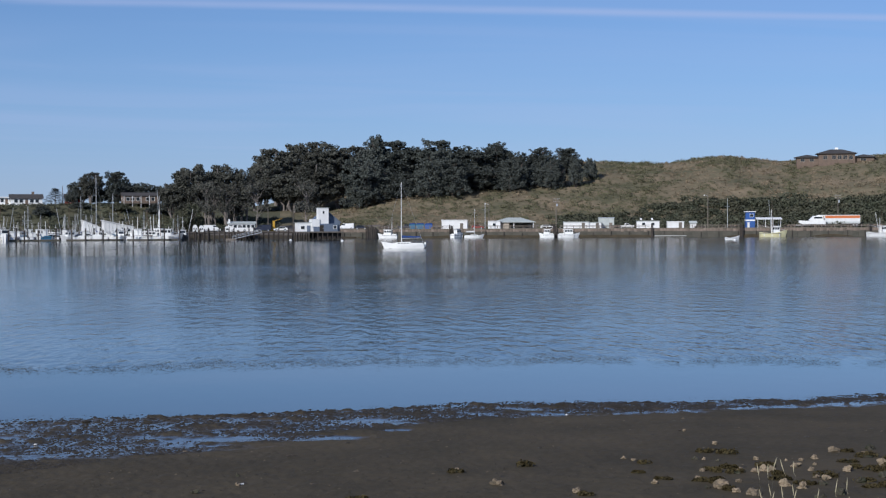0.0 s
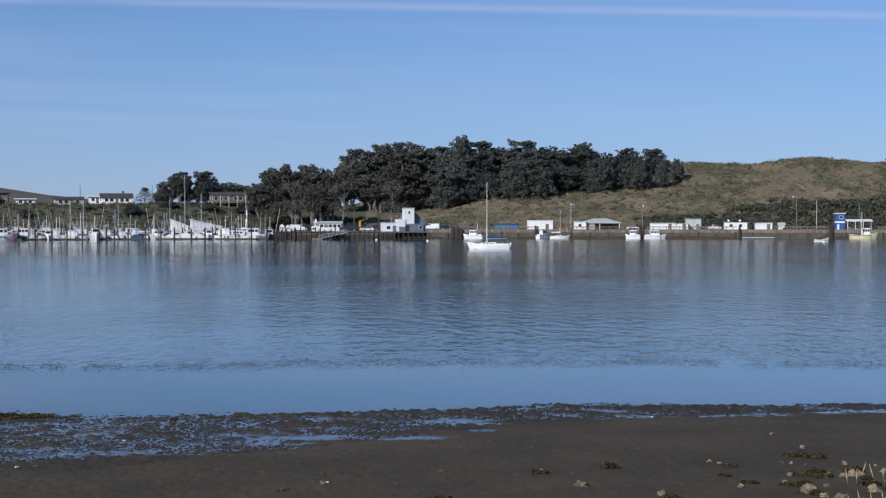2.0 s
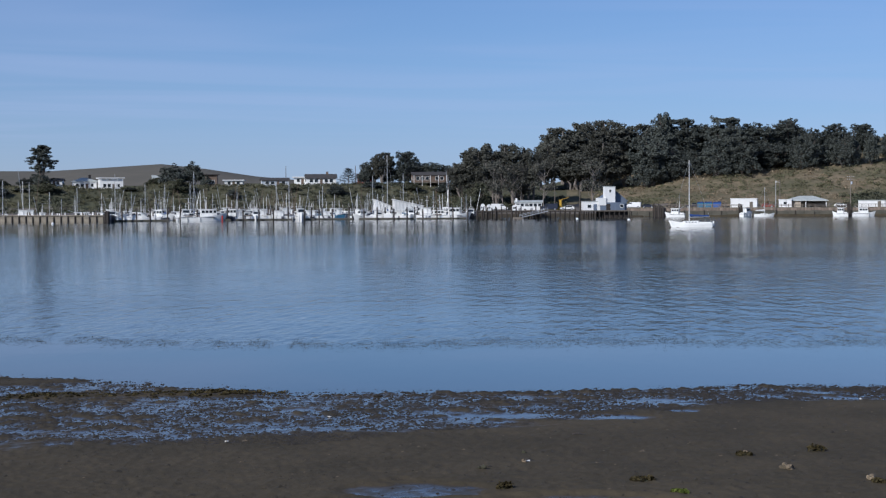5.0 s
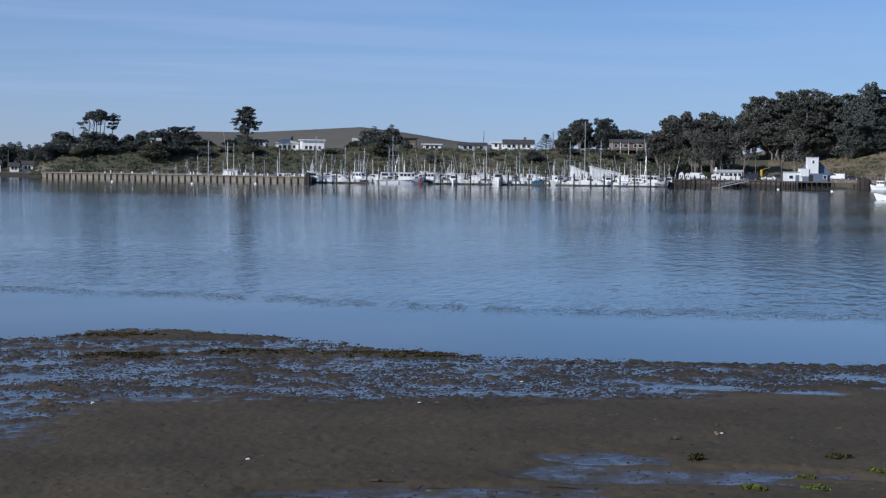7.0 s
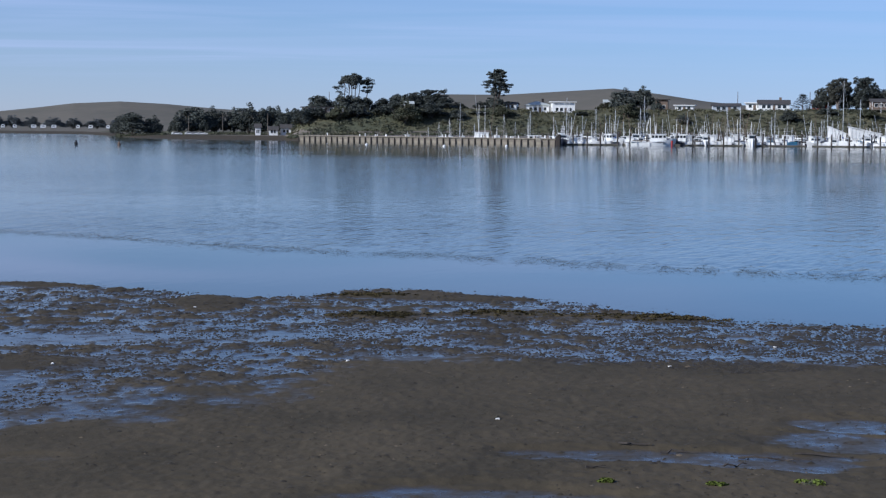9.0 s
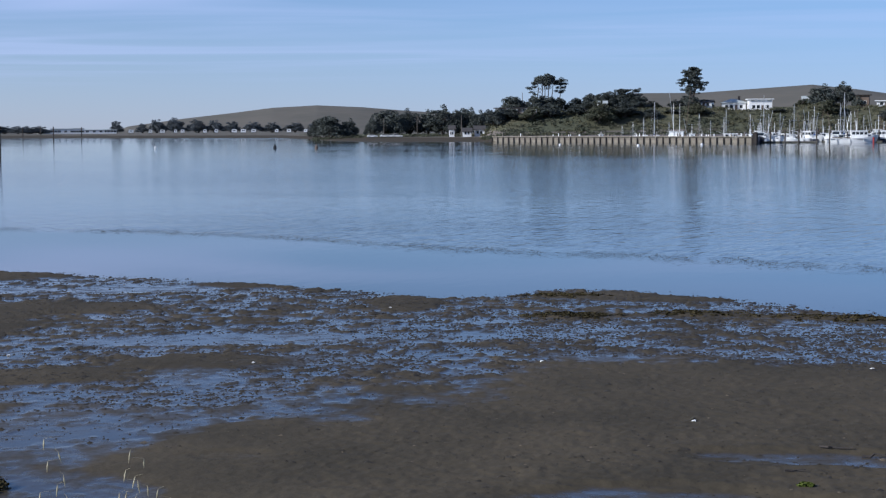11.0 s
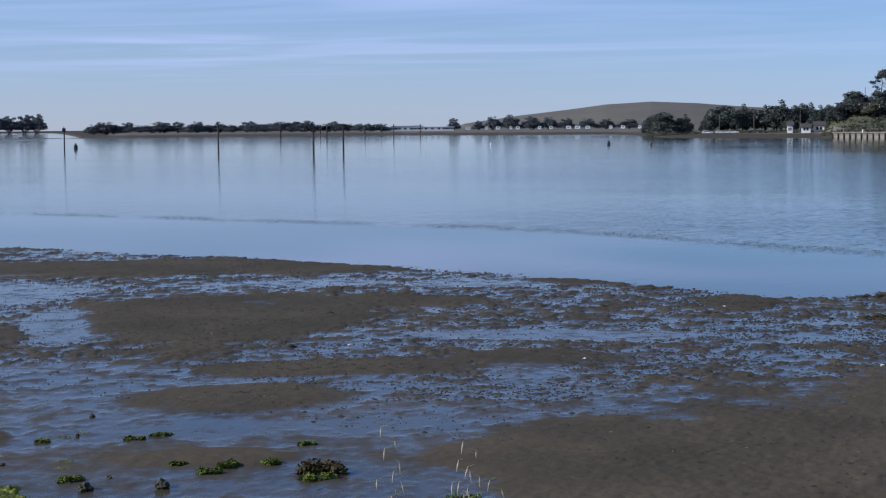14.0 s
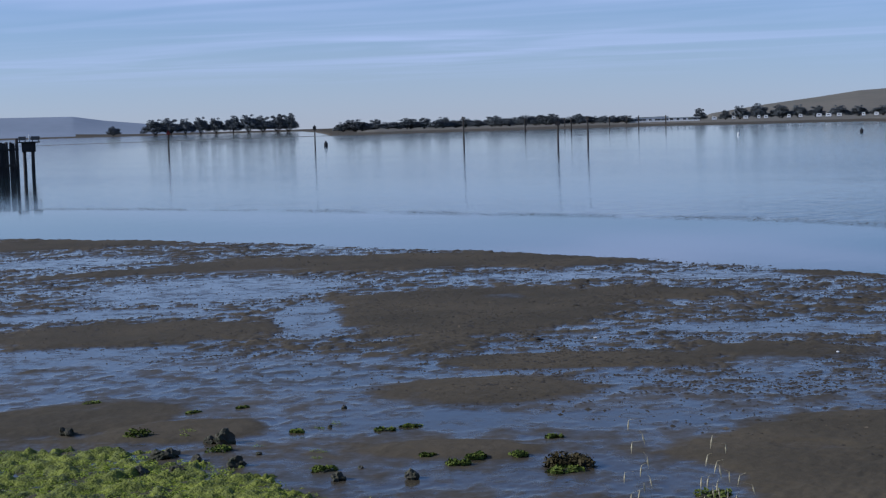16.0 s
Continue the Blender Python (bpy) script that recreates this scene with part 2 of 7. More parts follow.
def mud_material():
    """Grey-brown tidal mud; wet and glossy where it lies within a few millimetres of the water."""
    m = material("tidal_mud", (0.090, 0.072, 0.045), 0.8, 0, (0.054, 0.045, 0.029), 0.35, 0.8, 5.0, bump=0.016, bump_scale=9)
    nt = m.node_tree
    b = nt.nodes["Principled BSDF"]
    geo = nt.nodes.new("ShaderNodeNewGeometry")
    s = nt.nodes.new("ShaderNodeSeparateXYZ")
    nt.links.new(geo.outputs["Position"], s.inputs[0])
    n = nt.nodes.new("ShaderNodeTexNoise")
    n.inputs["Scale"].default_value, n.inputs["Detail"].default_value = 1.1, 5
    nt.links.new(geo.outputs["Position"], n.inputs["Vector"])
    h = nt.nodes.new("ShaderNodeMath")
    h.operation = "MULTIPLY_ADD"
    nt.links.new(n.outputs["Fac"], h.inputs[0])
    h.inputs[1].default_value = 0.034
    mp = nt.nodes.new("ShaderNodeMapping")
    mp.inputs["Rotation"].default_value = (0, 0, radians(-22))
    mp.inputs["Scale"].default_value = (2.6, 3.6, 1)
    nt.links.new(geo.outputs["Position"], mp.inputs[0])
    n2 = nt.nodes.new("ShaderNodeTexNoise")
    n2.inputs["Scale"].default_value, n2.inputs["Detail"].default_value, n2.inputs["Roughness"].default_value = 1.0, 4, 0.7
    nt.links.new(mp.outputs[0], n2.inputs["Vector"])
    h2 = nt.nodes.new("ShaderNodeMath")
    h2.operation = "MULTIPLY_ADD"
    nt.links.new(n2.outputs["Fac"], h2.inputs[0])
    h2.inputs[1].default_value = 0.036
    low = nt.nodes.new("ShaderNodeMath")
    low.operation = "SUBTRACT"
    nt.links.new(s.outputs[2], low.inputs[0])
    low.inputs[1].default_value = 0.014
    nt.links.new(low.outputs[0], h2.inputs[2])
    nt.links.new(h2.outputs[0], h.inputs[2])
    r = nt.nodes.new("ShaderNodeMapRange")
    r.inputs[1].default_value, r.inputs[2].default_value = 0.022, 0.048
    r.inputs[3].default_value, r.inputs[4].default_value = 0.11, 0.80
    nt.links.new(h.outputs[0], r.inputs[0])
    nt.links.new(r.outputs[0], b.inputs["Roughness"])
    nt.links.new(r.outputs[0], b.inputs["Normal"].links[0].from_node.inputs["Strength"])
    g = nt.nodes.new("ShaderNodeMapRange")
    g.inputs[1].default_value, g.inputs[2].default_value = 0.022, 0.048
    g.inputs[3].default_value, g.inputs[4].default_value = 0.5, 0.12
    nt.links.new(h.outputs[0], g.inputs[0])
    nt.links.new(g.outputs[0], b.inputs["Specular IOR Level"])
    hsv = nt.nodes.new("ShaderNodeHueSaturation")
    v = nt.nodes.new("ShaderNodeMapRange")
    v.inputs[1].default_value, v.inputs[2].default_value = 0.022, 0.048
    v.inputs[3].default_value, v.inputs[4].default_value = 0.86, 1.0
    nt.links.new(h.outputs[0], v.inputs[0])
    nt.links.new(v.outputs[0], hsv.inputs["Value"])
    nt.links.new(b.inputs["Base Color"].links[0].from_socket, hsv.inputs["Color"])
    nt.links.new(hsv.outputs[0], b.inputs["Base Color"])
    b.inputs["IOR"].default_value = 1.38
    return m


mud = mud_material()
hill_grass = material("hill_grass", (0.232, 0.182, 0.115), 0.95, 0, (0.100, 0.098, 0.058), 0.06, 0.95, 0.7, bump=0.6, bump_scale=0.5, spec=0.1)
bluff_scrub = material("bluff_scrub", (0.085, 0.088, 0.055), 0.95, 0, (0.135, 0.118, 0.070), 0.03, 0.8, 0.3, bump=0.6, bump_scale=0.5, spec=0.1)
# dry grass past 900 m, greyed in the colour as seen through haze
hazed_grass = material("hazed_grass", (0.165, 0.148, 0.118), 0.95, 0, (0.125, 0.118, 0.096), 0.008, 0.8, 0.06, spec=0.05)
# hills beyond 3 km: distance haze is put into this blue-grey colour
hazed_hill = material("hazed_hill", (0.24, 0.27, 0.32), 0.95, 0, (0.20, 0.23, 0.27), 0.004, 0.7, 0.03, spec=0.02)
gravel = material("gravel_yard", (0.17, 0.145, 0.115), 0.95, 0, (0.10, 0.085, 0.07), 0.08, 0.8, 1.0)
bank_soil = material("bank_soil", (0.16, 0.13, 0.08), 0.95, 0, (0.07, 0.08, 0.03), 0.6, 0.8, 6.0, bump=0.03, bump_scale=8)


def water_material():
    m = bpy.data.materials.new("bay_water")
    m.use_nodes = True
    nt = m.node_tree
    b = nt.nodes["Principled BSDF"]
    b.inputs["Base Color"].default_value = (0.020, 0.032, 0.036, 1)
    b.inputs["IOR"].default_value = 1.33
    b.inputs["Specular IOR Level"].default_value = 0.5
    geo = nt.nodes.new("ShaderNodeNewGeometry")

    def noise_at(scale, detail, stretch, turn):
        mp = nt.nodes.new("ShaderNodeMapping")
        mp.inputs["Scale"].default_value = stretch
        mp.inputs["Rotation"].default_value = (0, 0, radians(turn))
        nt.links.new(geo.outputs["Position"], mp.inputs[0])
        n = nt.nodes.new("ShaderNodeTexNoise")
        n.inputs["Scale"].default_value, n.inputs["Detail"].default_value = scale, detail
        nt.links.new(mp.outputs[0], n.inputs["Vector"])
        return n.outputs["Fac"]

    def wavelets(across, along, heading, detail):
        mp = nt.nodes.new("ShaderNodeMapping")
        mp.vector_type = "TEXTURE"
        mp.inputs["Scale"].default_value = (across, along, 1)
        mp.inputs["Rotation"].default_value = (0, 0, radians(-heading))
        nt.links.new(geo.outputs["Position"], mp.inputs[0])
        n = nt.nodes.new("ShaderNodeTexNoise")
        n.inputs["Scale"].default_value, n.inputs["Detail"].default_value = 1.0, detail
        nt.links.new(mp.outputs[0], n.inputs["Vector"])
        return n.outputs["Fac"]

    def op(kind, a, b2):
        n = nt.nodes.new("ShaderNodeMath")
        n.operation = kind
        for i, v in enumerate((a, b2)):
            if isinstance(v, (int, float)):
                n.inputs[i].default_value = v
            else:
                nt.links.new(v, n.inputs[i])
        return n.outputs[0]

    def ramp(v, lo, hi, a=0.0, z=1.0):
        n = nt.nodes.new("ShaderNodeMapRange")
        n.interpolation_type = "SMOOTHSTEP"
        for i, q in enumerate((lo, hi, a, z)):
            n.inputs[i + 1].default_value = q
        nt.links.new(v, n.inputs[0])
        return n.outputs[0]

    attr = nt.nodes.new("ShaderNodeAttribute")
    attr.attribute_name = "ripple"
    wind = ramp(noise_at(0.012, 3, (0.5, 1.4, 1), 20), 0.35, 0.65, 0.45, 1.0)
    amount = op("MULTIPLY", attr.outputs["Fac"], wind)
    short = op("ADD", op("MULTIPLY", noise_at(1.0, 3, (0.8, 1.0, 1), 15), 0.24), op("MULTIPLY", noise_at(3.2, 2, (0.9, 1.0, 1), -10), 0.09))
    choppy = op("ADD", op("MULTIPLY", wavelets(0.42, 2.0, 26, 2), 0.56), op("MULTIPLY", wavelets(0.9, 3.6, 12, 1), 0.38))
    waves = op("ADD", op("ADD", short, choppy), op("MULTIPLY", noise_at(0.30, 2, (0.9, 1.0, 1), 8), 0.40))
    silt = nt.nodes.new("ShaderNodeMix")
    silt.data_type = "RGBA"
    silt.inputs["A"].default_value, silt.inputs["B"].default_value = (0.042, 0.038, 0.034, 1), (0.020, 0.032, 0.036, 1)
    deep = nt.nodes.new("ShaderNodeAttribute")
    deep.attribute_name = "depth"
    nt.links.new(deep.outputs["Fac"], silt.inputs["Factor"])
    nt.links.new(silt.outputs["Result"], b.inputs["Base Color"])
    bp = nt.nodes.new("ShaderNodeBump")
    bp.inputs["Strength"].default_value = 1.0
    bp.inputs["Distance"].default_value = 0.13
    nt.links.new(op("MULTIPLY", op("SUBTRACT", waves, 0.84), amount), bp.inputs["Height"])
    nt.links.new(bp.outputs[0], b.inputs["Normal"])
    nt.links.new(ramp(amount, 0.0, 0.6, 0.03, 0.085), b.inputs["Roughness"])
    return m


bay_water = water_material()


# ---- small geometry kit ----
def place(heading, dist, z=0.0, turn=0.0, size=(1, 1, 1)):
    """A pose at a heading and distance from the bank; local +Y points away from it, +X to the right."""
    a = radians(heading)
    return pose(dist * math.sin(a), dist * math.cos(a), z, 0, 0, turn - heading) @ Matrix.Diagonal((*size, 1))


def box(bm, x0, x1, y0, y1, z0, z1, m=None):
    vs = [bm.verts.new(((m @ Vector(p)) if m else p)) for p in
          ((x0, y0, z0), (x1, y0, z0), (x1, y1, z0), (x0, y1, z0), (x0, y0, z1), (x1, y0, z1), (x1, y1, z1), (x0, y1, z1))]
    for f in ((3, 2, 1, 0), (4, 5, 6, 7), (0, 1, 5, 4), (1, 2, 6, 5), (2, 3, 7, 6), (3, 0, 4, 7)):
        bm.faces.new([vs[i] for i in f])
    return bm


def tube(bm, a, b, r0, r1=None, n=8, jitter=0.0):
    a, b = Vector(a), Vector(b)
    r1 = r0 if r1 is None else r1
    q = (b - a).to_track_quat("Z", "Y")
    rings = []
    for p, r in ((a, r0), (b, r1)):
        rings.append([bm.verts.new(p + q @ Vector((r * math.cos(i * math.tau / n), r * math.sin(i * math.tau / n), 0))) for i in range(n)])
    for i in range(n):
        j = (i + 1) % n
        bm.faces.new((rings[0][i], rings[0][j], rings[1][j], rings[1][i]))
    bm.faces.new(rings[0][::-1])
    bm.faces.new(rings[1])
    return bm


def prism(bm, outline, y0, y1):
    """An outline in x, z drawn out along y."""
    f = [bm.verts.new((x, y0, z)) for x, z in outline]
    k = [bm.verts.new((x, y1, z)) for x, z in outline]
    n = len(outline)
    bm.faces.new(f)
    bm.faces.new(k[::-1])
    for i in range(n):
        j = (i + 1) % n
        bm.faces.new((f[j], f[i], k[i], k[j]))
    return bm


def part(name, bm, mat, parent=None, label="", smooth=False):
    me = bpy.data.meshes.new(name)
    bmesh.ops.recalc_face_normals(bm, faces=bm.faces[:])
    bm.to_mesh(me)
    bm.free()
    if smooth:
        me.polygons.foreach_set("use_smooth", [True] * len(me.polygons))
    me.materials.append(mat)
    ob = new(name, me)
    ob.parent = parent
    if label:
        tagged(ob, label)
    return ob


def thing(name, m, label, category, group="", kind=""):
    ob = new(name)
    ob.matrix_world = m
    return tagged(ob, label, category, group, kind)


def solo(name, bm, mat, m, label, category, group="", kind="", smooth=False):
    ob = part(name, bm, mat, None, "", smooth)
    ob.matrix_world = m
    return tagged(ob, label, category, group, kind)


def B():
    return bmesh.new()


# ---- ground: one sheet from the bank to the horizon ----
def hash2(ix, iy, seed):
    h = (ix.astype(np.int64) * 374761393 + iy.astype(np.int64) * 668265263 + seed * 982451653) & 0xFFFFFFFF
    h = ((h ^ (h >> 13)) * 1274126177) & 0xFFFFFFFF
    return ((h ^ (h >> 16)) & 0xFFFF) / 65535.0


def vnoise(x, y, seed=0):
    ix, iy = np.floor(x), np.floor(y)
    fx, fy = x - ix, y - iy
    fx, fy = fx * fx * (3 - 2 * fx), fy * fy * (3 - 2 * fy)
    a, b = hash2(ix, iy, seed), hash2(ix + 1, iy, seed)
    c, d = hash2(ix, iy + 1, seed), hash2(ix + 1, iy + 1, seed)
    return (a * (1 - fx) + b * fx) * (1 - fy) + (c * (1 - fx) + d * fx) * fy


def fbm(x, y, seed=0, octaves=4):
    s, w, t = 0.0, 0.5, 0.0
    for i in range(octaves):
        s = s + w * vnoise(x * 2 ** i, y * 2 ** i, seed + i * 7)
        t += w
        w *= 0.5
    return s / t


def smooth(v, lo, hi):
    t = np.clip((v - lo) / (hi - lo), 0, 1)
    return t * t * (3 - 2 * t)


# heading and distance of the near waterline, the weed line and the far waterline
NEAR = np.array([(-60, 95), (-42.7, 81), (-30.8, 67), (-22.6, 59), (-14.7, 53), (-10, 49.5), (-6.5, 46.6), (-3.8, 47), (-1.8, 49), (2, 48), (5.4, 46),
                 (11.7, 42.5), (19.5, 41.8), (27.7, 43.6), (35.8, 45), (43, 47.4), (60, 55)])
WEED = np.array([(-60, 140), (-42.6, 113), (-26.6, 88), (-14.7, 76), (-10.6, 71), (-5.7, 65), (1.3, 61), (8, 57.6), (15.3, 56), (27.7, 57), (41.7, 58), (60, 60)])
FAR = np.array([(-60, 2400), (-32.0, 2380), (-31.0, 950), (-19, 930), (-17, 880), (-12, 830), (-10, 620), (-8.9, 575), (-4.3, 545), (4.9, 520), (9, 535), (20, 540), (24.3, 533.5)])
BARS = [(-26.4, 42.3, 4.2, 6.5), (-30.4, 58.1, 9.5, 3.2), (-38.8, 74.5, 9.0, 3.5), (-25.8, 29.5, 2.4, 1.8), (-22.3, 32.8, 3.2, 1.2), (-38.0, 40.0, 4.0, 2.3),
        (-40.3, 28.6, 2.2, 1.5), (-26.7, 23.9, 1.3, 0.8), (-36.3, 26.5, 1.3, 1.0), (-12.7, 23.4, 2.2, 3.2), (-22.2, 56.3, 4.6, 2.0), (-20.2, 45.5, 3.2, 1.4),
        (-7.4, 45.1, 1.0, 2.2), (1.5, 46.6, 3.2, 1.4), (-9.6, 24.6, 3.2, 2.6), (-14.7, 34.1, 2.2, 1.2), (-12.5, 51.0, 3.0, 1.0)]
POOLS = [(-35.5, 50.1, 3.6, 3.6), (-40.4, 63.2, 3.0, 1.8), (-31.9, 41.5, 0.9, 3.4), (-33.7, 56.4, 1.8, 0.7), (-17.4, 50.6, 1.5, 1.5), (-23.3, 51.0, 2.8, 1.0),
         (-24.9, 45.3, 0.9, 0.6), (-36.7, 33.2, 5.0, 1.5), (-24.4, 26.6, 2.8, 1.1), (-15.2, 32.5, 0.7, 2.0), (-39.5, 44.6, 2.9, 1.0), (-30.7, 22.6, 2.6, 0.9),
         (-41.4, 32.1, 2.0, 0.9), (-20.9, 26.7, 2.6, 1.9), (-16.7, 50.4, 2.2, 1.3), (-14.3, 37.8, 3.6, 1.0), (-25.0, 26.1, 1.6, 1.0), (-36.0, 30.6, 6.0, 1.6), (-41.5, 36.0, 3.0, 1.4), (-31.5, 28.6, 3.0, 1.0)]
PUDDLES = [(-0.4, 39.3, 1.7, 0.8), (-4.0, 37.9, 2.8, 0.7), (-9.6, 26.8, 0.5, 0.5), (-9.9, 26.7, 0.5, 0.6), (-13.9, 24.1, 0.6, 0.3), (8.0, 24.0, 2.0, 0.55),
           (12.5, 24.1, 1.9, 0.8), (16.1, 27.3, 1.2, 0.7), (18.5, 25.9, 2.2, 0.7), (22.0, 26.5, 1.4, 0.4), (2.4, 21.2, 2.2, 0.6), (-0.3, 34.4, 1.2, 0.7), (-11.9, 34.0, 2.6, 1.0), (15.2, 25.9, 1.6, 0.9), (15.6, 35.5, 2.9, 1.0),
           (21.2, 36.8, 1.8, 0.5), (25.7, 38.1, 0.5, 0.3)]
MATS = [(-1.4, 41.9, 1.0, 0.6), (2.9, 42.5, 1.2, 0.7), (7.6, 42.1, 2.1, 0.5), (9.1, 42.0, 1.0, 0.7), (-1.5, 41.7, 1.0, 0.5), (-1.8, 46.8, 1.0, 0.5)]


def blobs(rows, az, r, fall=0.9):
    """Sum of soft plan-view ellipses, each along and across the shore."""
    s = np.zeros_like(r)
    for a, d, w, l in rows:
        u = (az - a) * np.pi / 180 * d / w
        v = (r - d) / l
        s = np.maximum(s, np.exp(-(u * u + v * v) * fall))
    return s


def mud_height(az, r):
    x, y = r * np.sin(np.radians(az)), r * np.cos(np.radians(az))
    shore = np.interp(az, NEAR[:, 0], NEAR[:, 1])
    inland = shore - r
    t = np.radians(az) * r
    wide = fbm(t / 4.5 + 31, r / 2.2 + 7, 3, 4) - 0.5
    lumps = fbm(x / 0.22 + 5, y / 0.32 + 9, 11, 3) - 0.5
    ridges = fbm(t / 0.85 + 2, r / 0.45 + 4, 21, 3) - 0.5
    west = smooth(az, 14, -8)
    # width of the churned, puddled belt along the shore
    belt = np.interp(az, [-45, -18, -8, 6, 12, 20, 30, 45], [70, 46, 20, 13, 8.5, 5.4, 3.6, 3.2])
    churn = smooth(inland, -0.6, 0.5) * (1 - smooth(inland, belt * 0.75, belt * 1.1))
    bars, puddles = blobs(BARS, az, r), blobs(PUDDLES, az, r, 0.7)
    pools = np.maximum(blobs(POOLS, az, r, 0.65), puddles)
    flat = np.minimum(0.034 + 0.004 * np.clip(inland - belt, 0, 30), 0.075) + 0.03 * wide
    low = 0.004 - 0.012 * smooth(az, 0, 14) + 0.044 * wide + (0.120 * lumps + 0.090 * ridges) * (0.15 + 0.85 * smooth(r, 25, 37))
    z = flat * (1 - churn) + low * churn
    dry = flat * 0 + 0.045 + 0.03 * wide + 0.012 * lumps
    k = smooth(bars + 0.35 * wide + 0.2 * ridges, 0.30, 0.60)
    z = z * (1 - k) + np.maximum(z, dry) * k
    k = smooth(pools + 0.6 * wide + 0.6 * ridges, 0.26, 0.70) * (1 - 0.5 * smooth(bars, 0.4, 0.7))
    z = z * (1 - k) + np.minimum(z, -0.012 + 0.019 * smooth(r, 39, 33) + (0.022 - 0.010 * smooth(r, 39, 33)) * lumps) * k
    film = k
    mats = smooth(blobs(MATS, az, r) + 0.6 * ridges, 0.3, 0.7)
    z = np.maximum(z, mats * (0.05 + 0.06 * lumps))
    # water stands clear of the mud beneath it
    z = np.where(z < 0.0, 3.0 * z - 0.05, z + 0.003)
    # grain of the drier sand
    z = z + (fbm(x / 0.15, y / 0.18, 41, 2) - 0.5) * 0.030 * (1 - 0.6 * churn) * (1 - 0.8 * film)
    # falls away under the water
    edge = inland + 1.6 * wide + 0.8 * ridges
    z = np.where(edge < 0.8, np.minimum(z, -0.10 + 0.13 * edge + 0.2 * lumps * smooth(edge, -1.2, 0.6)), z)
    return z


HILL_AZ = [-6, -4, 0, 17, 19, 21, 23, 25, 27, 30, 33, 35.5, 37.5, 39.5, 43, 50]
HILL_Z = [5, 9, 11, 12, 10, 12, 17, 26, 30, 31.5, 31.7, 31.3, 33, 31.5, 34, 36]


def land_height(az, d):
    x, y = d * np.sin(np.radians(az)), d * np.cos(np.radians(az))
    quay = 534 / np.cos(np.radians(np.clip(az - 31, -30, 40)))
    shore = np.where(az > 24.3, quay, np.interp(az, FAR[:, 0], FAR[:, 1]))
    e = d - shore
    yard = np.where(az > 24.3, np.clip(e * 1.5, -1.5, 2.9), np.interp(e, [-60, 0, 6, 25, 60, 120], [-1.5, -0.05, 0.7, 2.0, 2.4, 3.0]))
    mudflat = smooth(az, -3.8, -4.8) * smooth(az, -30, -28)
    yard = yard * (1 - mudflat) + mudflat * np.interp(e, [-60, 0, 4, 50, 110, 200], [-1.5, -0.03, 0.15, 0.45, 1.2, 1.7])
    spit = smooth(az, -29, -30)
    yard = yard * (1 - spit) + spit * np.interp(e, [-60, 0, 20, 60], [-1.5, -0.05, 0.35, 1.0])
    # thin mud bank out in the bay
    bank = smooth(az, -28, -31) * np.exp(-((d - 880 - (az + 35) * 9) / 16.0) ** 2) * 1.9
    yard = np.where(e < -10, np.maximum(yard, -1.7 + bank), yard)
    top = np.interp(az, HILL_AZ, HILL_Z)
    foot = np.where(az > 22, 566, np.interp(az, [0, 17, 22], [578, 566, 556]))
    crest = np.interp(az, [0, 16, 20, 23, 50], [606, 608, 650, 720, 720])
    k = np.clip((d - foot) / (crest - foot), 0, 1)
    k = 0.35 * k + 0.65 * k * k * (3 - 2 * k)
    rise = np.clip(top - 2.4, 0, 99) * k * smooth(az, -4.9, -3.6)
    rough = (fbm(x / 26, y / 26, 51, 4) - 0.5) * 5.0 + (fbm(x / 6, y / 6, 61, 3) - 0.5) * 1.4
    rise = rise + rough * smooth(rise, 1, 9) * 0.75
    rise = rise + smooth(d, crest, crest + 300) * 2 * smooth(az, -4.9, -3.6)
    hill_a = np.interp(az, [-3, 0.7, 3.1, 5.2, 7, 8.6, 10.3, 11.9, 15], [0, 39, 39, 42.5, 45.5, 40.7, 34, 30, 11]) * np.exp(-((d - 1500) / 330.0) ** 2)
    hill_b = np.interp(az, [-18, -17.3, -15.3, -13.6, -12.2, -10.6, -9, -7.3, -5.5, -2, 2], [0, 12, 23.5, 31.5, 39, 42.5, 39.5, 33.5, 29, 23, 0]) * np.exp(-((d - 2400) / 380.0) ** 2)
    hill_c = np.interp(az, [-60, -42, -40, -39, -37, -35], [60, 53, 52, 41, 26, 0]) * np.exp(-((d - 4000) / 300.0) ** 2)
    return np.maximum(np.maximum(yard + rise, hill_a - 3), np.maximum(hill_b, hill_c) - 3)


def ground_height(az, d):
    """Height of the sheet anywhere: bank, mud, bed of the bay, far land."""
    bank = 3.4 * (1 - smooth(d, 2.5, 11.5))
    bank = np.where(np.abs(az) > 75, np.maximum(bank, 3.4 * smooth(np.abs(az), 75, 100)), bank)
    soil = 0.06 + 0.12 * (fbm(d * np.sin(np.radians(az)) / 0.8 + 3, d * np.cos(np.radians(az)) / 0.8, 151, 4) - 0.5)
    wet = smooth(d, 12, 18)
    near = np.maximum(mud_height(az, np.clip(d, 16, 400)), -1.5) * wet + soil * (1 - wet) + bank
    far = land_height(az, d)
    k = smooth(d, 180, 300)
    return near * (1 - k) + far * k


def on_ground(heading, dist):
    return float(ground_height(np.array([float(heading)]), np.array([float(dist)]))[0])


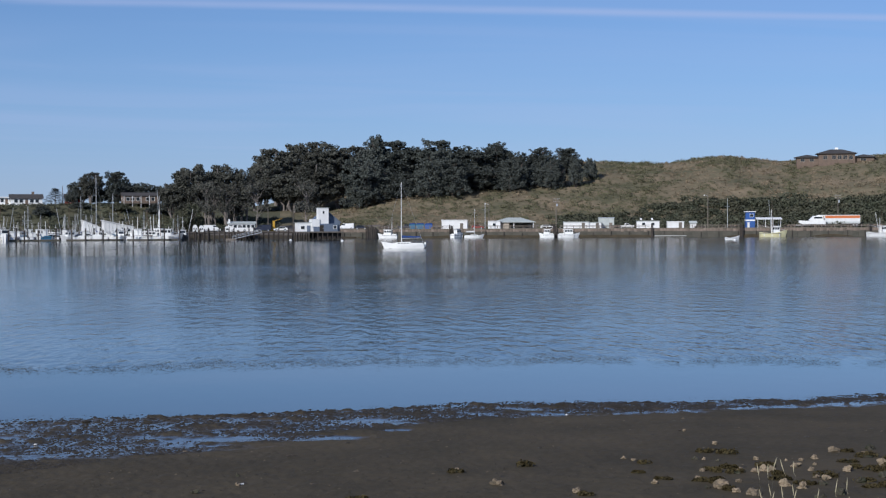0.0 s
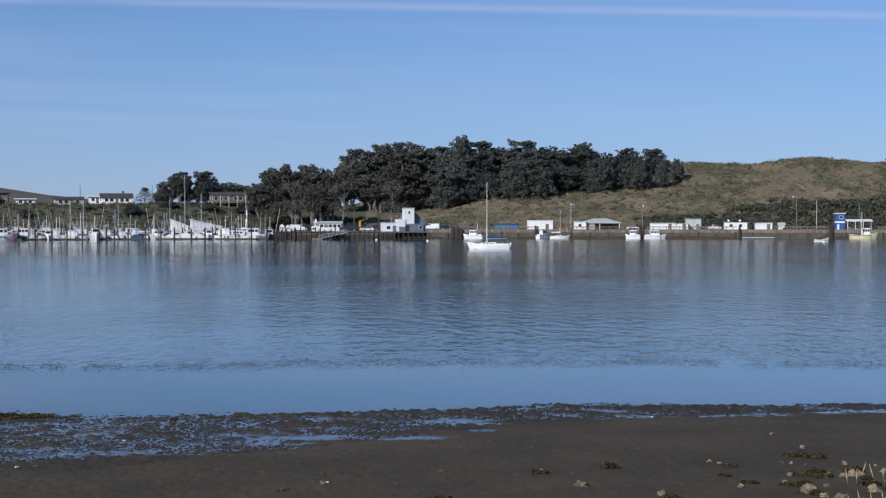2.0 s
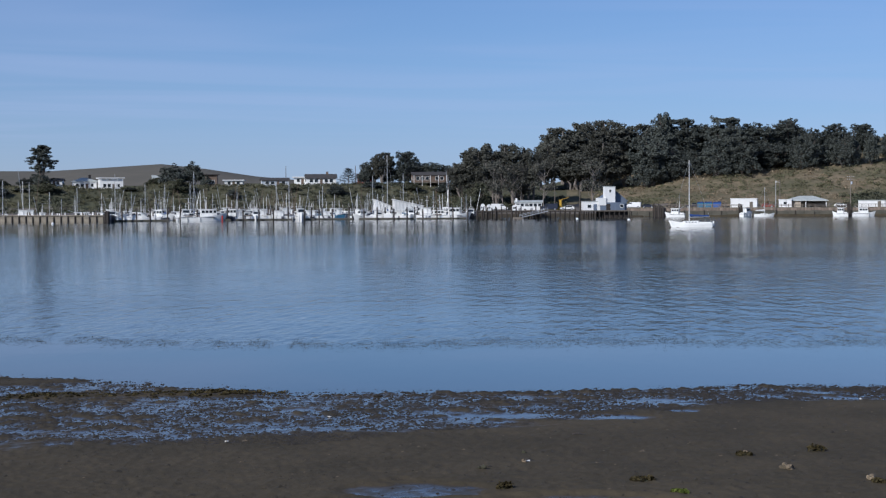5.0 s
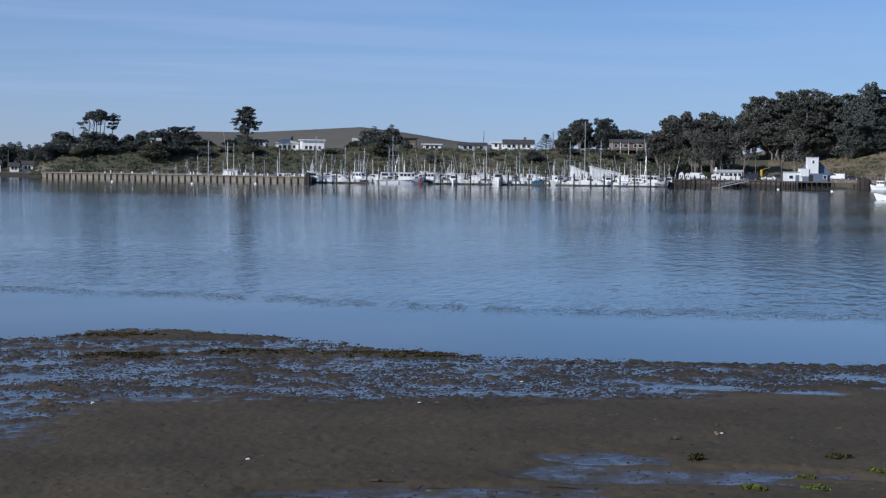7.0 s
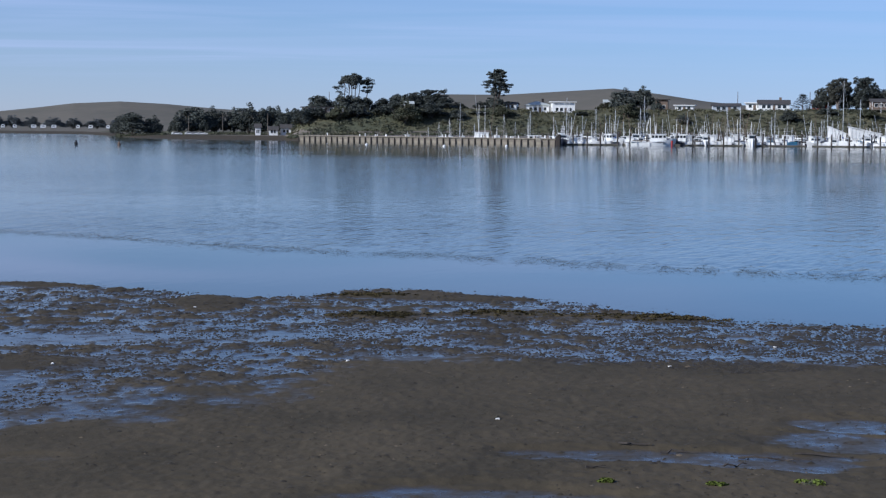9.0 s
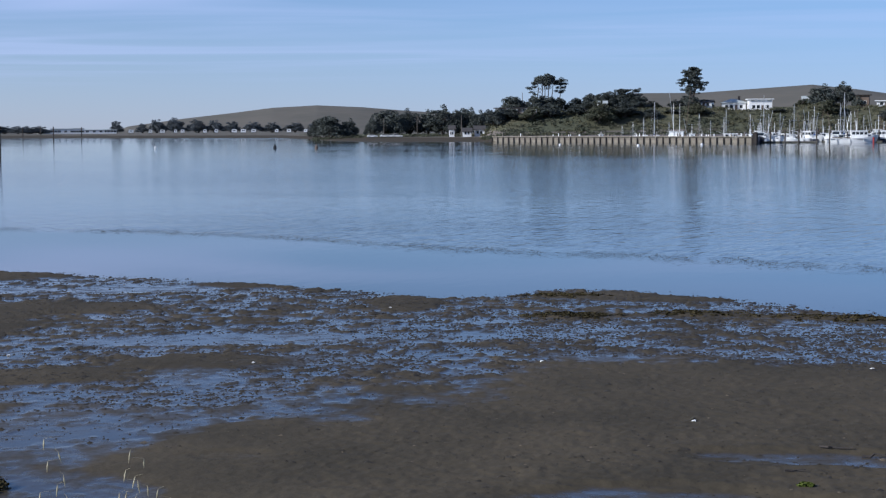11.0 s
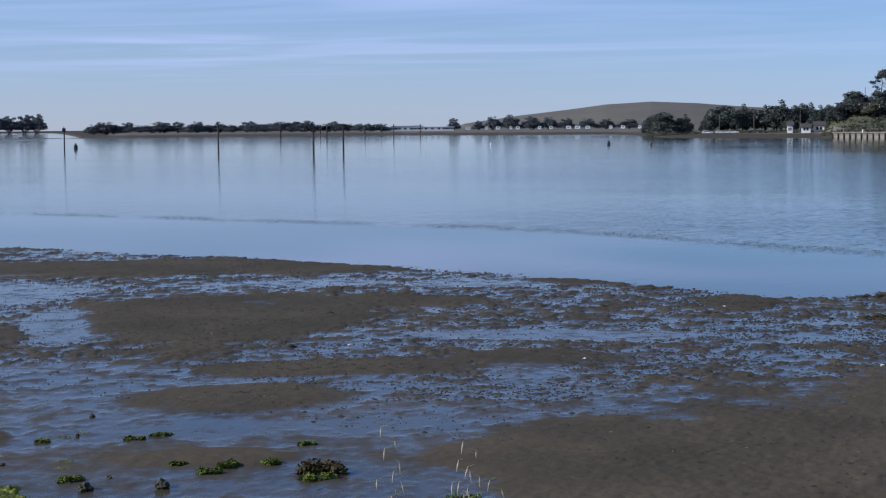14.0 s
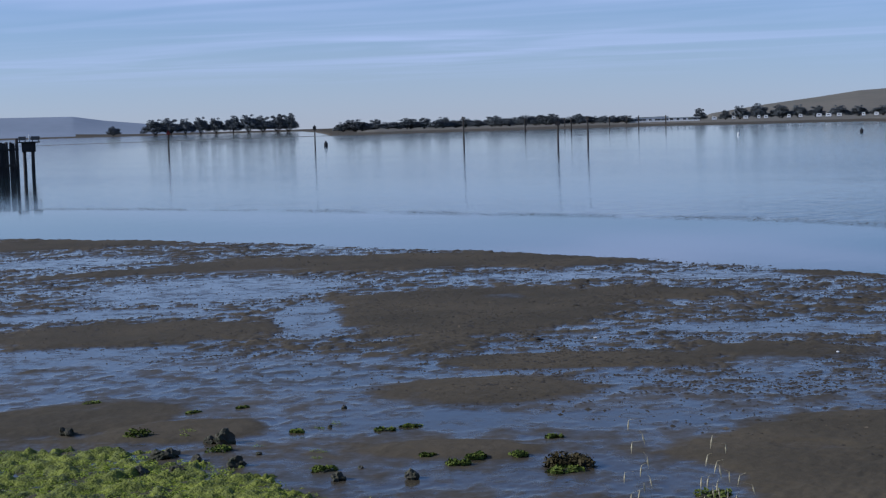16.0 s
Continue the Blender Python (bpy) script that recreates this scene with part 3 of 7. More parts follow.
def build_ground():
    az = np.concatenate([np.arange(-47, 47.01, 0.07), np.arange(50, 311, 5.0)])
    rings = [0.6, 2, 4, 6, 8, 10, 12, 14, 16, 18]
    r = 19.0
    while r < 96:
        rings.append(r)
        r += r * r / (5 * 2800) * 1.6
    rings += [110, 140, 180, 230, 280, 340, 400, 450]
    rings += list(np.arange(480, 740, 4)) + list(np.arange(740, 1000, 8)) + list(np.arange(1000, 2000, 25)) + list(np.arange(2000, 4600, 80)) + [4900]
    rr = np.array(rings)
    A, R = np.meshgrid(az, rr)
    wrapped = (A + 180) % 360 - 180
    Z = ground_height(wrapped, R)
    co = np.stack([R * np.sin(np.radians(A)), R * np.cos(np.radians(A)), Z], -1).reshape(-1, 3)
    nr, na = R.shape
    i = np.arange(nr - 1)[:, None] * na
    j = np.arange(na)[None, :]
    k = (j + 1) % na
    quads = np.stack([i + j, i + na + j, i + na + k, i + k], -1).reshape(-1, 4)
    centre = np.array([(0, 0, float(Z[0].mean()))])
    co = np.concatenate([co, centre])
    cap = np.stack([np.full(na, len(co) - 1), np.arange(na), (np.arange(na) + 1) % na], -1)
    me = bpy.data.meshes.new("ground")
    nq = len(quads)
    me.vertices.add(len(co))
    me.vertices.foreach_set("co", co.astype(np.float32).ravel())
    me.loops.add(nq * 4 + na * 3)
    me.loops.foreach_set("vertex_index", np.concatenate([quads.ravel(), cap.ravel()]).astype(np.int32))
    me.polygons.add(nq + na)
    starts = np.concatenate([np.arange(nq) * 4, nq * 4 + np.arange(na) * 3]).astype(np.int32)
    me.polygons.foreach_set("loop_start", starts)
    for m in (mud, hill_grass, bluff_scrub, hazed_grass, gravel, bank_soil, hazed_hill):
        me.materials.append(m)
    pa, pr, pz = wrapped[:-1].ravel(), R[:-1].ravel(), Z[:-1].ravel()
    slot = np.zeros(nq, int)
    slot[(pr < 15)] = 5
    slot[(np.abs(pa) > 80) & (pr < 400)] = 5
    far = pr > 430
    slot[far & (pz > 1.0)] = 4
    slot[far & (pz > 4.2) & (pa > 21.5)] = 1
    slot[far & (pz > 3.2) & (pa <= 21.5) & (pa > -5)] = 2
    slot[far & (pz > 1.2) & (pa <= -5)] = 2
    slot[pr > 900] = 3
    slot[(pr > 900) & (pz < 0.7)] = 0
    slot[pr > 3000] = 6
    slot[(pr > 430) & (pz <= 1.0)] = 0
    me.polygons.foreach_set("material_index", np.concatenate([slot, np.full(na, 5)]).astype(np.int32))
    me.polygons.foreach_set("use_smooth", np.ones(nq + na, bool))
    me.update(calc_edges=True)
    me.validate()
    tagged(new("ground", me), "grey-brown tidal mudflat, dune hills and far shore", "ground", kind="structure")


build_ground()


def build_water():
    az = np.concatenate([np.arange(-50, 50.01, 0.5), np.arange(60, 301, 10.0)])
    rr = np.array([14, 24, 36, 42, 46, 50] + list(np.arange(52, 120, 1.5)) + [130, 160, 200, 300, 450, 600, 900, 1400, 2200, 3500, 4900.0])
    A, R = np.meshgrid(az, rr)
    wr = (A + 180) % 360 - 180
    weed = np.interp(wr, WEED[:, 0], WEED[:, 1])
    t = np.radians(wr) * R
    rip = smooth(R - weed + 5 * (fbm(t / 9, R / 6, 71, 3) - 0.5), -1.5, 3.0)
    rip = rip * np.interp(wr, [-45, -25, -8, 10, 25, 45], [0.80, 0.70, 0.65, 0.85, 1.0, 1.0]) * (np.interp(R, [90, 150, 260, 480], [1.0, 0.85, 0.6, 0.45]) * (1 - smooth(wr, 12, 22)) * (1 - 0.55 * smooth(wr, -10, -22)) + np.interp(R, [90, 300, 480], [1.0, 1.1, 1.2]) * smooth(wr, 12, 22)) + 0.03
    co = np.stack([R * np.sin(np.radians(A)), R * np.cos(np.radians(A)), R * 0], -1).reshape(-1, 3)
    nr, na = R.shape
    i = np.arange(nr - 1)[:, None] * na
    j = np.arange(na)[None, :]
    k = (j + 1) % na
    quads = np.stack([i + j, i + na + j, i + na + k, i + k], -1).reshape(-1, 4)
    me = bpy.data.meshes.new("water")
    me.from_pydata(co.tolist(), [], quads.tolist())
    at = me.attributes.new("ripple", "FLOAT", "POINT")
    at.data.foreach_set("value", rip.astype(np.float32).ravel())
    near_ = np.interp(wr, NEAR[:, 0], NEAR[:, 1])
    dp = me.attributes.new("depth", "FLOAT", "POINT")
    dp.data.foreach_set("value", smooth(R - near_, -6.0, 10.0).astype(np.float32).ravel())
    me.materials.append(bay_water)
    me.update()
    tagged(new("water", me), "calm blue bay water, lightly rippled further out", "water", kind="structure")


build_water()


# ---- trees ----
def leaf_cloud(blobs_, count, size, rng, flat=0.6, droop=0.0, loose=0.04):
    """Many small leaf sprays on and in a set of ellipsoids (centre, radii); returns a mesh."""
    weights = np.array([b[1][0] * b[1][1] + b[1][0] * b[1][2] for b in blobs_])
    pick = rng.choice(len(blobs_), count, p=weights / weights.sum())
    cen = np.array([b[0] for b in blobs_])[pick]
    rad = np.array([b[1] for b in blobs_])[pick]
    v = rng.normal(size=(count, 3))
    v /= np.linalg.norm(v, axis=1)[:, None]
    depth = rng.uniform(0.3, 1.0, count) ** 0.5 * (1 + np.minimum(np.abs(rng.normal(size=count)), 2.0) * loose)
    pos = cen + v * rad * depth[:, None]
    pos[:, 2] -= droop * rng.random(count)
    nrm = v * (1 / rad) + rng.normal(size=(count, 3)) * flat * (1 / rad)
    nrm /= np.linalg.norm(nrm, axis=1)[:, None]
    a = np.cross(nrm, rng.normal(size=(count, 3)))
    a /= np.linalg.norm(a, axis=1)[:, None]
    b = np.cross(nrm, a)
    s = size * rng.uniform(0.5, 1.5, count)[:, None]
    w = s * rng.uniform(0.5, 1.0, count)[:, None]
    bend = nrm * s * 0.25
    quad = np.stack([pos - a * s, pos - b * w + bend, pos + a * s * 1.1, pos + b * w + bend * 0.5], 1)
    return quad.reshape(-1, 3)


def quads_mesh(name, co, mat):
    n = len(co) // 4
    me = bpy.data.meshes.new(name)
    me.vertices.add(len(co))
    me.vertices.foreach_set("co", co.astype(np.float32).ravel())
    me.loops.add(n * 4)
    me.loops.foreach_set("vertex_index", np.arange(n * 4, dtype=np.int32))
    me.polygons.add(n)
    me.polygons.foreach_set("loop_start", np.arange(n, dtype=np.int32) * 4)
    me.update(calc_edges=True)
    me.materials.append(mat)
    return me


def limb(bm, a, b, r0, r1, rng, n=7, steps=3, bend=0.06):
    a, b = Vector(a), Vector(b)
    pts = [a.lerp(b, i / steps) + (Vector(rng.normal(size=3)) * bend * (b - a).length if 0 < i < steps else Vector()) for i in range(steps + 1)]
    for i in range(steps):
        tube(bm, pts[i], pts[i + 1], r0 + (r1 - r0) * i / steps, r0 + (r1 - r0) * (i + 1) / steps, n)


def tree_kind(kind, seed):
    """A tree about 20 m high and 14 m wide with its foot at the origin: an Empty with trunk and crown."""
    rng = np.random.default_rng(seed)
    bm, bl = B(), []
    loose, flat = 0.14, 1.6
    if kind == "cypress":
        leaders = [(rng.normal() * 1.8, rng.normal() * 1.8, rng.uniform(14, 18)) for _ in range(3)] + [(0, 0, 19)]
        for tip in leaders:
            limb(bm, (0, 0, -1), tip, 0.45, 0.08, rng, steps=4, bend=0.025)
        for i in range(150):
            z = 1.5 + 17.5 * rng.random() ** 0.8
            reach = 6.6 * (1 - (z / 21.0) ** 2.0) * rng.uniform(0.3, 1.05)
            t = rng.random() * math.tau
            lead = leaders[int(rng.integers(4))]
            c = (reach * math.cos(t) + lead[0] * z / 20, reach * math.sin(t) + lead[1] * z / 20, z + rng.normal() * 0.6)
            k = rng.uniform(0.55, 1.45) * (1.0 if z < 14 else 0.75)
            bl.append((c, (k * 0.85, k * 0.85, k * 1.05)))
            if i % 4 == 0:
                limb(bm, (0, 0, max(1.5, z - 2.5)), c, 0.16, 0.04, rng, 5, 2)
        bl.append(((0, 0, 8.0), (4.2, 4.2, 6.8)))
        leaf, wood, size, count = cypress_leaf, bark, 0.25, 15000
        label, cat = "dark green cypress with a dense ragged crown", "tree"
    elif kind == "gum":
        for i in range(int(rng.integers(3, 5))):
            t = rng.random() * math.tau
            limb(bm, (0.4 * math.cos(t), 0.4 * math.sin(t), -1), (3.2 * math.cos(t), 3.2 * math.sin(t), 14 + rng.random() * 3), 0.40, 0.10, rng, steps=4, bend=0.03)
        for i in range(130):
            v = Vector(rng.normal(size=3)).normalized()
            v.z = v.z * 0.9 + 0.12
            q = rng.uniform(0.62, 1.0)
            c = (6.3 * q * v.x, 6.3 * q * v.y, 11.2 + 7.6 * q * v.z)
            k = rng.uniform(0.5, 1.15)
            bl.append((c, (k * 1.1, k * 1.1, k * 0.9)))
            if i % 4 == 0:
                limb(bm, (c[0] * 0.25, c[1] * 0.25, max(2, c[2] - 4)), c, 0.14, 0.03, rng, 5, 2)
        bl.append(((0, 0, 11.0), (4.2, 4.2, 5.6)))
        leaf, wood, size, count = gum_leaf, pale_bark, 0.22, 16000
        loose = 0.13
        label, cat = "grey-green eucalyptus with pale trunks and rounded crown", "tree"
    elif kind == "umbrella":
        for foot, tip in ((-2.6, -3.6), (-1.6, -2.0), (-0.8, -0.9), (0.2, 0.6), (0.9, 1.9)):
            limb(bm, (foot, 0, -1), (tip, rng.normal() * 0.8, 17.2 - 0.25 * (tip + 0.9) ** 2), 0.26, 0.08, rng, steps=4, bend=0.012)
        limb(bm, (4.3, 0.3, -1), (4.7, 0, 15.5), 0.26, 0.07, rng, steps=4, bend=0.012)
        for j in range(70):
            t, q = rng.random() * math.tau, math.sqrt(rng.random())
            c = (-0.9 + 4.0 * q * math.cos(t), 3.6 * q * math.sin(t), 12.9 + 6.4 * math.sqrt(1 - 0.94 * q * q) * rng.uniform(0.5, 1.0))
            if j % 3 == 0:
                limb(bm, (-0.9 + (c[0] + 0.9) * 0.45, 0, 11.5), c, 0.08, 0.03, rng, 5, 2)
            bl.append((c, (0.85, 0.85, 0.80)))
        for j in range(30):
            z = rng.choice((10.6, 12.4, 14.2, 15.6, 16.4)) + rng.normal() * 0.3
            reach = 3.1 * (1.05 - abs(z - 13.6) / 6) * rng.uniform(0.2, 1)
            t = rng.random() * math.tau
            c = (4.7 + reach * math.cos(t), reach * math.sin(t), z)
            limb(bm, (4.6, 0, z - 0.8), c, 0.07, 0.03, rng, 5, 2)
            bl.append((c, (0.75, 0.75, 0.55)))
        for c in ((-6.6, 0.4, 12.4), (-6.0, -0.5, 11.8), (-5.4, 0.2, 10.2), (-4.6, 0.2, 12.8)):
            limb(bm, (c[0] * 0.35, 0, c[2] - 2.0), c, 0.10, 0.03, rng, 5, 2)
            bl.append((c, (1.0, 1.0, 0.5)))
        for j in range(26):
            t, q = rng.random() * math.tau, rng.random()
            bl.append(((-1.0 + 6.2 * q * math.cos(t), 4 * q * math.sin(t), 2 + 6.4 * (1 - q) * rng.random()), (1.5, 1.5, 1.2)))
        leaf, wood, size, count = pine_leaf, bark, 0.25, 11000
        label, cat = "tall umbrella-shaped pine with bare lower trunks", "tree"
    elif kind == "lone":
        limb(bm, (0, 0, -1), (0.8, 0, 18.6), 0.5, 0.10, rng, steps=4, bend=0.01)
        limb(bm, (0, 0, 3), (-2.2, 0, 16.5), 0.34, 0.08, rng, steps=3, bend=0.02)
        limb(bm, (0, 0, 4), (2.6, 0.6, 14), 0.26, 0.07, rng, steps=3, bend=0.02)
        for i in range(120):
            t = rng.random() * math.tau
            z = 6.5 + 13 * rng.random() ** 0.8
            reach = 6.0 * float(np.interp(z, [6.5, 9, 12, 15, 18, 20], [0.55, 0.75, 1.0, 0.95, 0.72, 0.22])) * rng.uniform(0.2, 1.05)
            c = (reach * math.cos(t) - 0.2, reach * math.sin(t), z)
            if i % 2:
                limb(bm, (c[0] * 0.15, c[1] * 0.15, z - 1.2), c, 0.10, 0.03, rng, 5, 2)
            k = rng.uniform(0.7, 1.2)
            bl.append((c, (k * 1.15, k * 1.15, k * 0.5)))
        bl.append(((0, 0, 14), (2.2, 2.2, 4.4)))
        for i in range(12):
            t = rng.random() * math.tau
            bl.append(((2.6 * math.cos(t), 2.6 * math.sin(t), 0.8 + 5 * rng.random()), (1.4, 1.4, 1.0)))
        leaf, wood, size, count = pine_leaf, bark, 0.25, 13000
        label, cat = "tall solitary dark pine with open tiered branches", "tree"
    elif kind == "sparse":
        limb(bm, (0, 0, -1), (0, 0, 19), 0.3, 0.05, rng, steps=4, bend=0.01)
        for i in range(44):
            z = 2 + 17 * i / 44
            t = i * 2.4
            reach = 6.0 * (1 - z / 20.5)
            c = (reach * math.cos(t), reach * math.sin(t), z + 1.2)
            limb(bm, (0, 0, z), c, 0.07, 0.02, rng, 4, 2)
            bl.append((c, (1.1, 1.1, 0.45)))
            bl.append(((c[0] * 0.55, c[1] * 0.55, z + 0.7), (0.9, 0.9, 0.4)))
        leaf, wood, size, count = pine_leaf, pale_bark, 0.26, 2600
        label, cat = "thin pointed conifer with sparse grey-green needles", "tree"
    elif kind == "dead":
        limb(bm, (0, 0, -1), (0.5, 0, 15), 0.28, 0.05, rng, steps=4, bend=0.02)
        for i in range(14):
            z = 4 + 10 * rng.random()
            t = rng.random() * math.tau
            c = (3.4 * math.cos(t), 3.4 * math.sin(t), z + 4)
            limb(bm, (0.2, 0, z), c, 0.11, 0.02, rng, 5, 3)
            for j in range(3):
                limb(bm, c, (c[0] * 1.3 + rng.normal(), c[1] * 1.3 + rng.normal(), c[2] + 2), 0.04, 0.01, rng, 4, 2)
            bl.append((c, (1.8, 1.8, 1.2)))
        leaf, wood, size, count = gum_leaf, pale_bark, 0.24, 1300
        loose = 0.3
        label, cat = "half-bare tree with pale grey branches", "tree"
    else:
        for i in range(60):
            t = rng.random() * math.tau
            q = math.sqrt(rng.random())
            k = rng.uniform(0.8, 1.8)
            bl.append(((5.6 * q * math.cos(t), 5.6 * q * math.sin(t), 2.5 + 15 * (1 - 0.8 * q * q) * rng.uniform(0.2, 1)), (k, k, k * 0.95)))
        for i in range(4):
            limb(bm, (0, 0, -1), (rng.normal() * 2.5, rng.normal() * 2.5, 11), 0.35, 0.08, rng, 5, 3)
        bl.append(((0, 0, 7.5), (4.0, 4.0, 5.5)))
        leaf, wood, size, count = (hazed_leaf if kind == "far" else scrub_leaf if kind == "bush" else cypress_leaf), bark, 0.32, 6500
        label, cat = {"far": ("low dark tree on the hazy far shore", "tree"), "bush": ("rounded dark green shrub on the slope", "bush"),
                      "round": ("dense rounded dark green tree", "tree")}[kind]
    ob = new({"bush": "bush"}.get(kind, "tree"))
    tagged(ob, label, cat)
    co = leaf_cloud(bl, count, size, rng, flat, 0.0, loose)
    # every kind fills the same height and width
    grow = 19.8 / float(np.quantile(co[:, 2], 0.998))
    side = 13.5 / float(np.quantile(np.abs(co[:, 0]), 0.99) + np.quantile(np.abs(co[:, 1]), 0.99))
    if kind in ("umbrella", "lone"):
        side = 1.0
    fit_ = Matrix.Diagonal((side, side, grow, 1))
    bm.transform(fit_)
    co = co * np.array((side, side, grow))
    part("trunk", bm, wood, ob)
    crown = new("crown", quads_mesh("crown", co, leaf))
    crown.parent = ob
    return ob


KINDS = {}
for kind_, seeds in (("cypress", (1, 2, 3, 4)), ("gum", (5, 6, 7)), ("umbrella", (8,)), ("lone", (9,)), ("sparse", (10,)), ("dead", (11, 12)),
                     ("round", (13, 14)), ("bush", (15, 16)), ("far", (17, 18))):
    KINDS[kind_] = [tree_kind(kind_, s) for s in seeds]
used_first = set()
pick = random.Random(4)


def plant(kind, heading, dist, top, width, group, base=None):
    """A tree of a kind whose crown reaches the height top and is width across."""
    z = on_ground(heading, dist) if base is None else base
    h = max(1.2, top - z)
    src = pick.choice(KINDS[kind])
    m = place(heading, dist, z - 0.1, pick.uniform(0, 360) if kind not in ("umbrella", "lone") else 0,
              (width / 13.5 * pick.uniform(0.95, 1.1), width / 13.5 * pick.uniform(0.95, 1.1), h / 19.8))
    if src.name not in used_first:
        used_first.add(src.name)
        src.matrix_world = m
        ob = src
    else:
        ob = copy_thing(src, m @ Matrix.Diagonal((*(1 / k for k in src.scale), 1)))
    ob["group"] = group
    return ob


# the wooded hill: heading, top height, width of the crown
WOOD = [(21.43, 36.0, 19), (22.24, 38.5, 17), (23.15, 39.5, 19), (24.07, 38.0, 17), (24.88, 41.8, 15), (25.7, 40.2, 17), (26.52, 37.6, 15), (27.33, 40.0, 17),
        (28.36, 37.6, 17), (29.48, 39.4, 16), (30.09, 34.6, 10), (31.01, 36.8, 14), (31.92, 36.7, 12.5), (32.73, 32.0, 6.5)]
for i, (a, top, w) in enumerate(WOOD):
    plant("gum" if a < 24.3 else "cypress", a, 664 + (i * 37 % 16), top, w * 1.05, "trees on the wooded hill")
for a, top, w in ((20.6, 22.5, 16), (22.0, 25, 18), (23.6, 25, 16), (25.3, 27, 14), (28.7, 28, 17), (21.0, 30.5, 14), (26.9, 30, 16), (22.8, 30, 18), (24.4, 31, 15),
                  (27.8, 31, 15), (29.8, 31, 12), (21.7, 21, 13), (23.0, 20.5, 13), (24.6, 22, 12), (26.1, 25, 13), (20.2, 16, 9), (31.3, 31, 9)):
    plant("gum" if a < 24.0 else "cypress", a, 642 + pick.uniform(-8, 8), top, w, "trees on the wooded hill")
for a, top, w in ((22.6, 35, 16), (23.6, 36, 16), (25.3, 37, 15), (26.1, 37, 15), (27.0, 37, 15), (27.9, 36, 15), (28.9, 36, 15), (29.7, 35, 12), (30.6, 33, 9)):
    plant("cypress", a, 690, top, w, "trees on the wooded hill")
for a, top, w in ((18.51, 26.6, 16.5), (19.61, 26.6, 13), (20.21, 24.6, 10), (17.71, 19.8, 9), (19.0, 22, 12), (18.2, 21.5, 10), (19.9, 19, 11)):
    plant("gum", a, 585, top, w, "eucalyptus above the marina")
for a, top, w in ((18.9, 20, 9), (19.6, 19, 10), (20.7, 20, 9), (22.5, 19.5, 10), (19.2, 18, 8)):
    plant("dead", a, 568, top, w, "bare trees above the marina")
for a, top, w in ((25.6, 22, 12), (26.6, 24, 11), (27.5, 26, 11), (28.2, 26, 11), (29.1, 28, 11), (29.9, 28, 10), (30.6, 29, 10), (24.9, 21, 11), (31.5, 31, 8), (32.2, 31, 6)):
    plant("round", a, 652, top, w, "trees on the wooded hill")
plant("bush", 18.3, 556, 12.0, 9.5, "bushes at the marina")
plant("bush", 17.9, 556, 10.0, 8, "bushes at the marina")
plant("sparse", 13.65, 612, 18.8, 8, "trees on the bluff")
for k, a, top, w in (("round", 14.27, 21.3, 6.5), ("gum", 14.86, 24.9, 8.8), ("cypress", 15.75, 25.2, 12), ("round", 16.2, 22.5, 9), ("round", 16.7, 21, 11), ("round", 17.3, 19.8, 11),
                     ("gum", 14.6, 19, 7), ("round", 15.2, 18.5, 8), ("lone", 2.87, 27.8, 11.5), ("umbrella", -2.30, 25.6, 14.5), ("round", -3.42, 16.8, 9.5), ("cypress", 0.40, 19.8, 14),
                     ("round", -0.65, 17.4, 11), ("round", -2.5, 15.9, 10), ("round", -1.9, 16.5, 8), ("round", 7.35, 21.0, 10.5), ("round", 8.04, 21.8, 10), ("round", -1.3, 16.4, 8), ("round", 0.9, 17.5, 10),
                     ("round", 3.3, 15.5, 7), ("round", 2.3, 15.5, 7), ("bush", 1.5, 15.0, 6), ("round", -2.75, 18.2, 10), ("round", -3.66, 17.2, 8), ("round", -2.15, 16.8, 8), ("round", -0.75, 18.0, 9), ("cypress", -0.1, 18.6, 11), ("round", 2.7, 18.0, 6), ("bush", 6.7, 15.5, 6), ("round", 8.6, 17, 5)):
    plant(k, a, 622 + pick.uniform(-4, 6), top, w, "trees on the bluff")
for i, (a, top, w) in enumerate(((-3.6, 12.6, 9), (-2.9, 12.8, 8), (-2.2, 14.2, 10), (-1.2, 13.6, 9), (-0.4, 14.8, 12), (0.5, 15.0, 12), (1.4, 11.8, 7), (3.0, 13.8, 8), (2.2, 11.6, 7), (5.9, 11.5, 6),
                                  (7.6, 14.5, 9), (-4.1, 11.8, 8), (9.5, 11, 5), (11.6, 11, 6), (13.2, 12.5, 7), (14.5, 13.4, 8), (15.9, 13, 8), (17.2, 13, 9))):
    plant("bush" if i % 3 == 1 else "round", a, 594 + pick.uniform(-6, 8), top, w, "trees on the bluff")
for a, top, w in ((-5.3, 13.4, 11), (-4.73, 12.4, 9), (-10.15, 10.2, 14), (-9.46, 9.2, 8), (-8.08, 12.8, 14), (-7.28, 13.4, 12), (-6.08, 14.8, 14), (-5.07, 13.6, 12),
                  (-6.6, 13, 10), (-4.4, 12.8, 8), (-5.6, 12.6, 9), (-7.7, 12, 9), (-10.6, 9.0, 8), (-8.6, 10.5, 7), (-3.9, 13, 8)):
    plant("round", a, 690 + pick.uniform(-8, 12), top, w, "trees along the shore road")
for a, top, w in ((-16.28, 12.6, 14), (-15.67, 13.9, 17), (-14.86, 12.5, 18), (-17.69, 11.7, 11), (-14.25, 12, 14), (-13.64, 11, 14), (-12.9, 10.5, 18), (-12.2, 10, 16), (-11.4, 9.6, 18),
                  (-16.8, 9.5, 10), (-10.7, 9.4, 14)):
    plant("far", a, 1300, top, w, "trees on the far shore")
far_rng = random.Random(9)
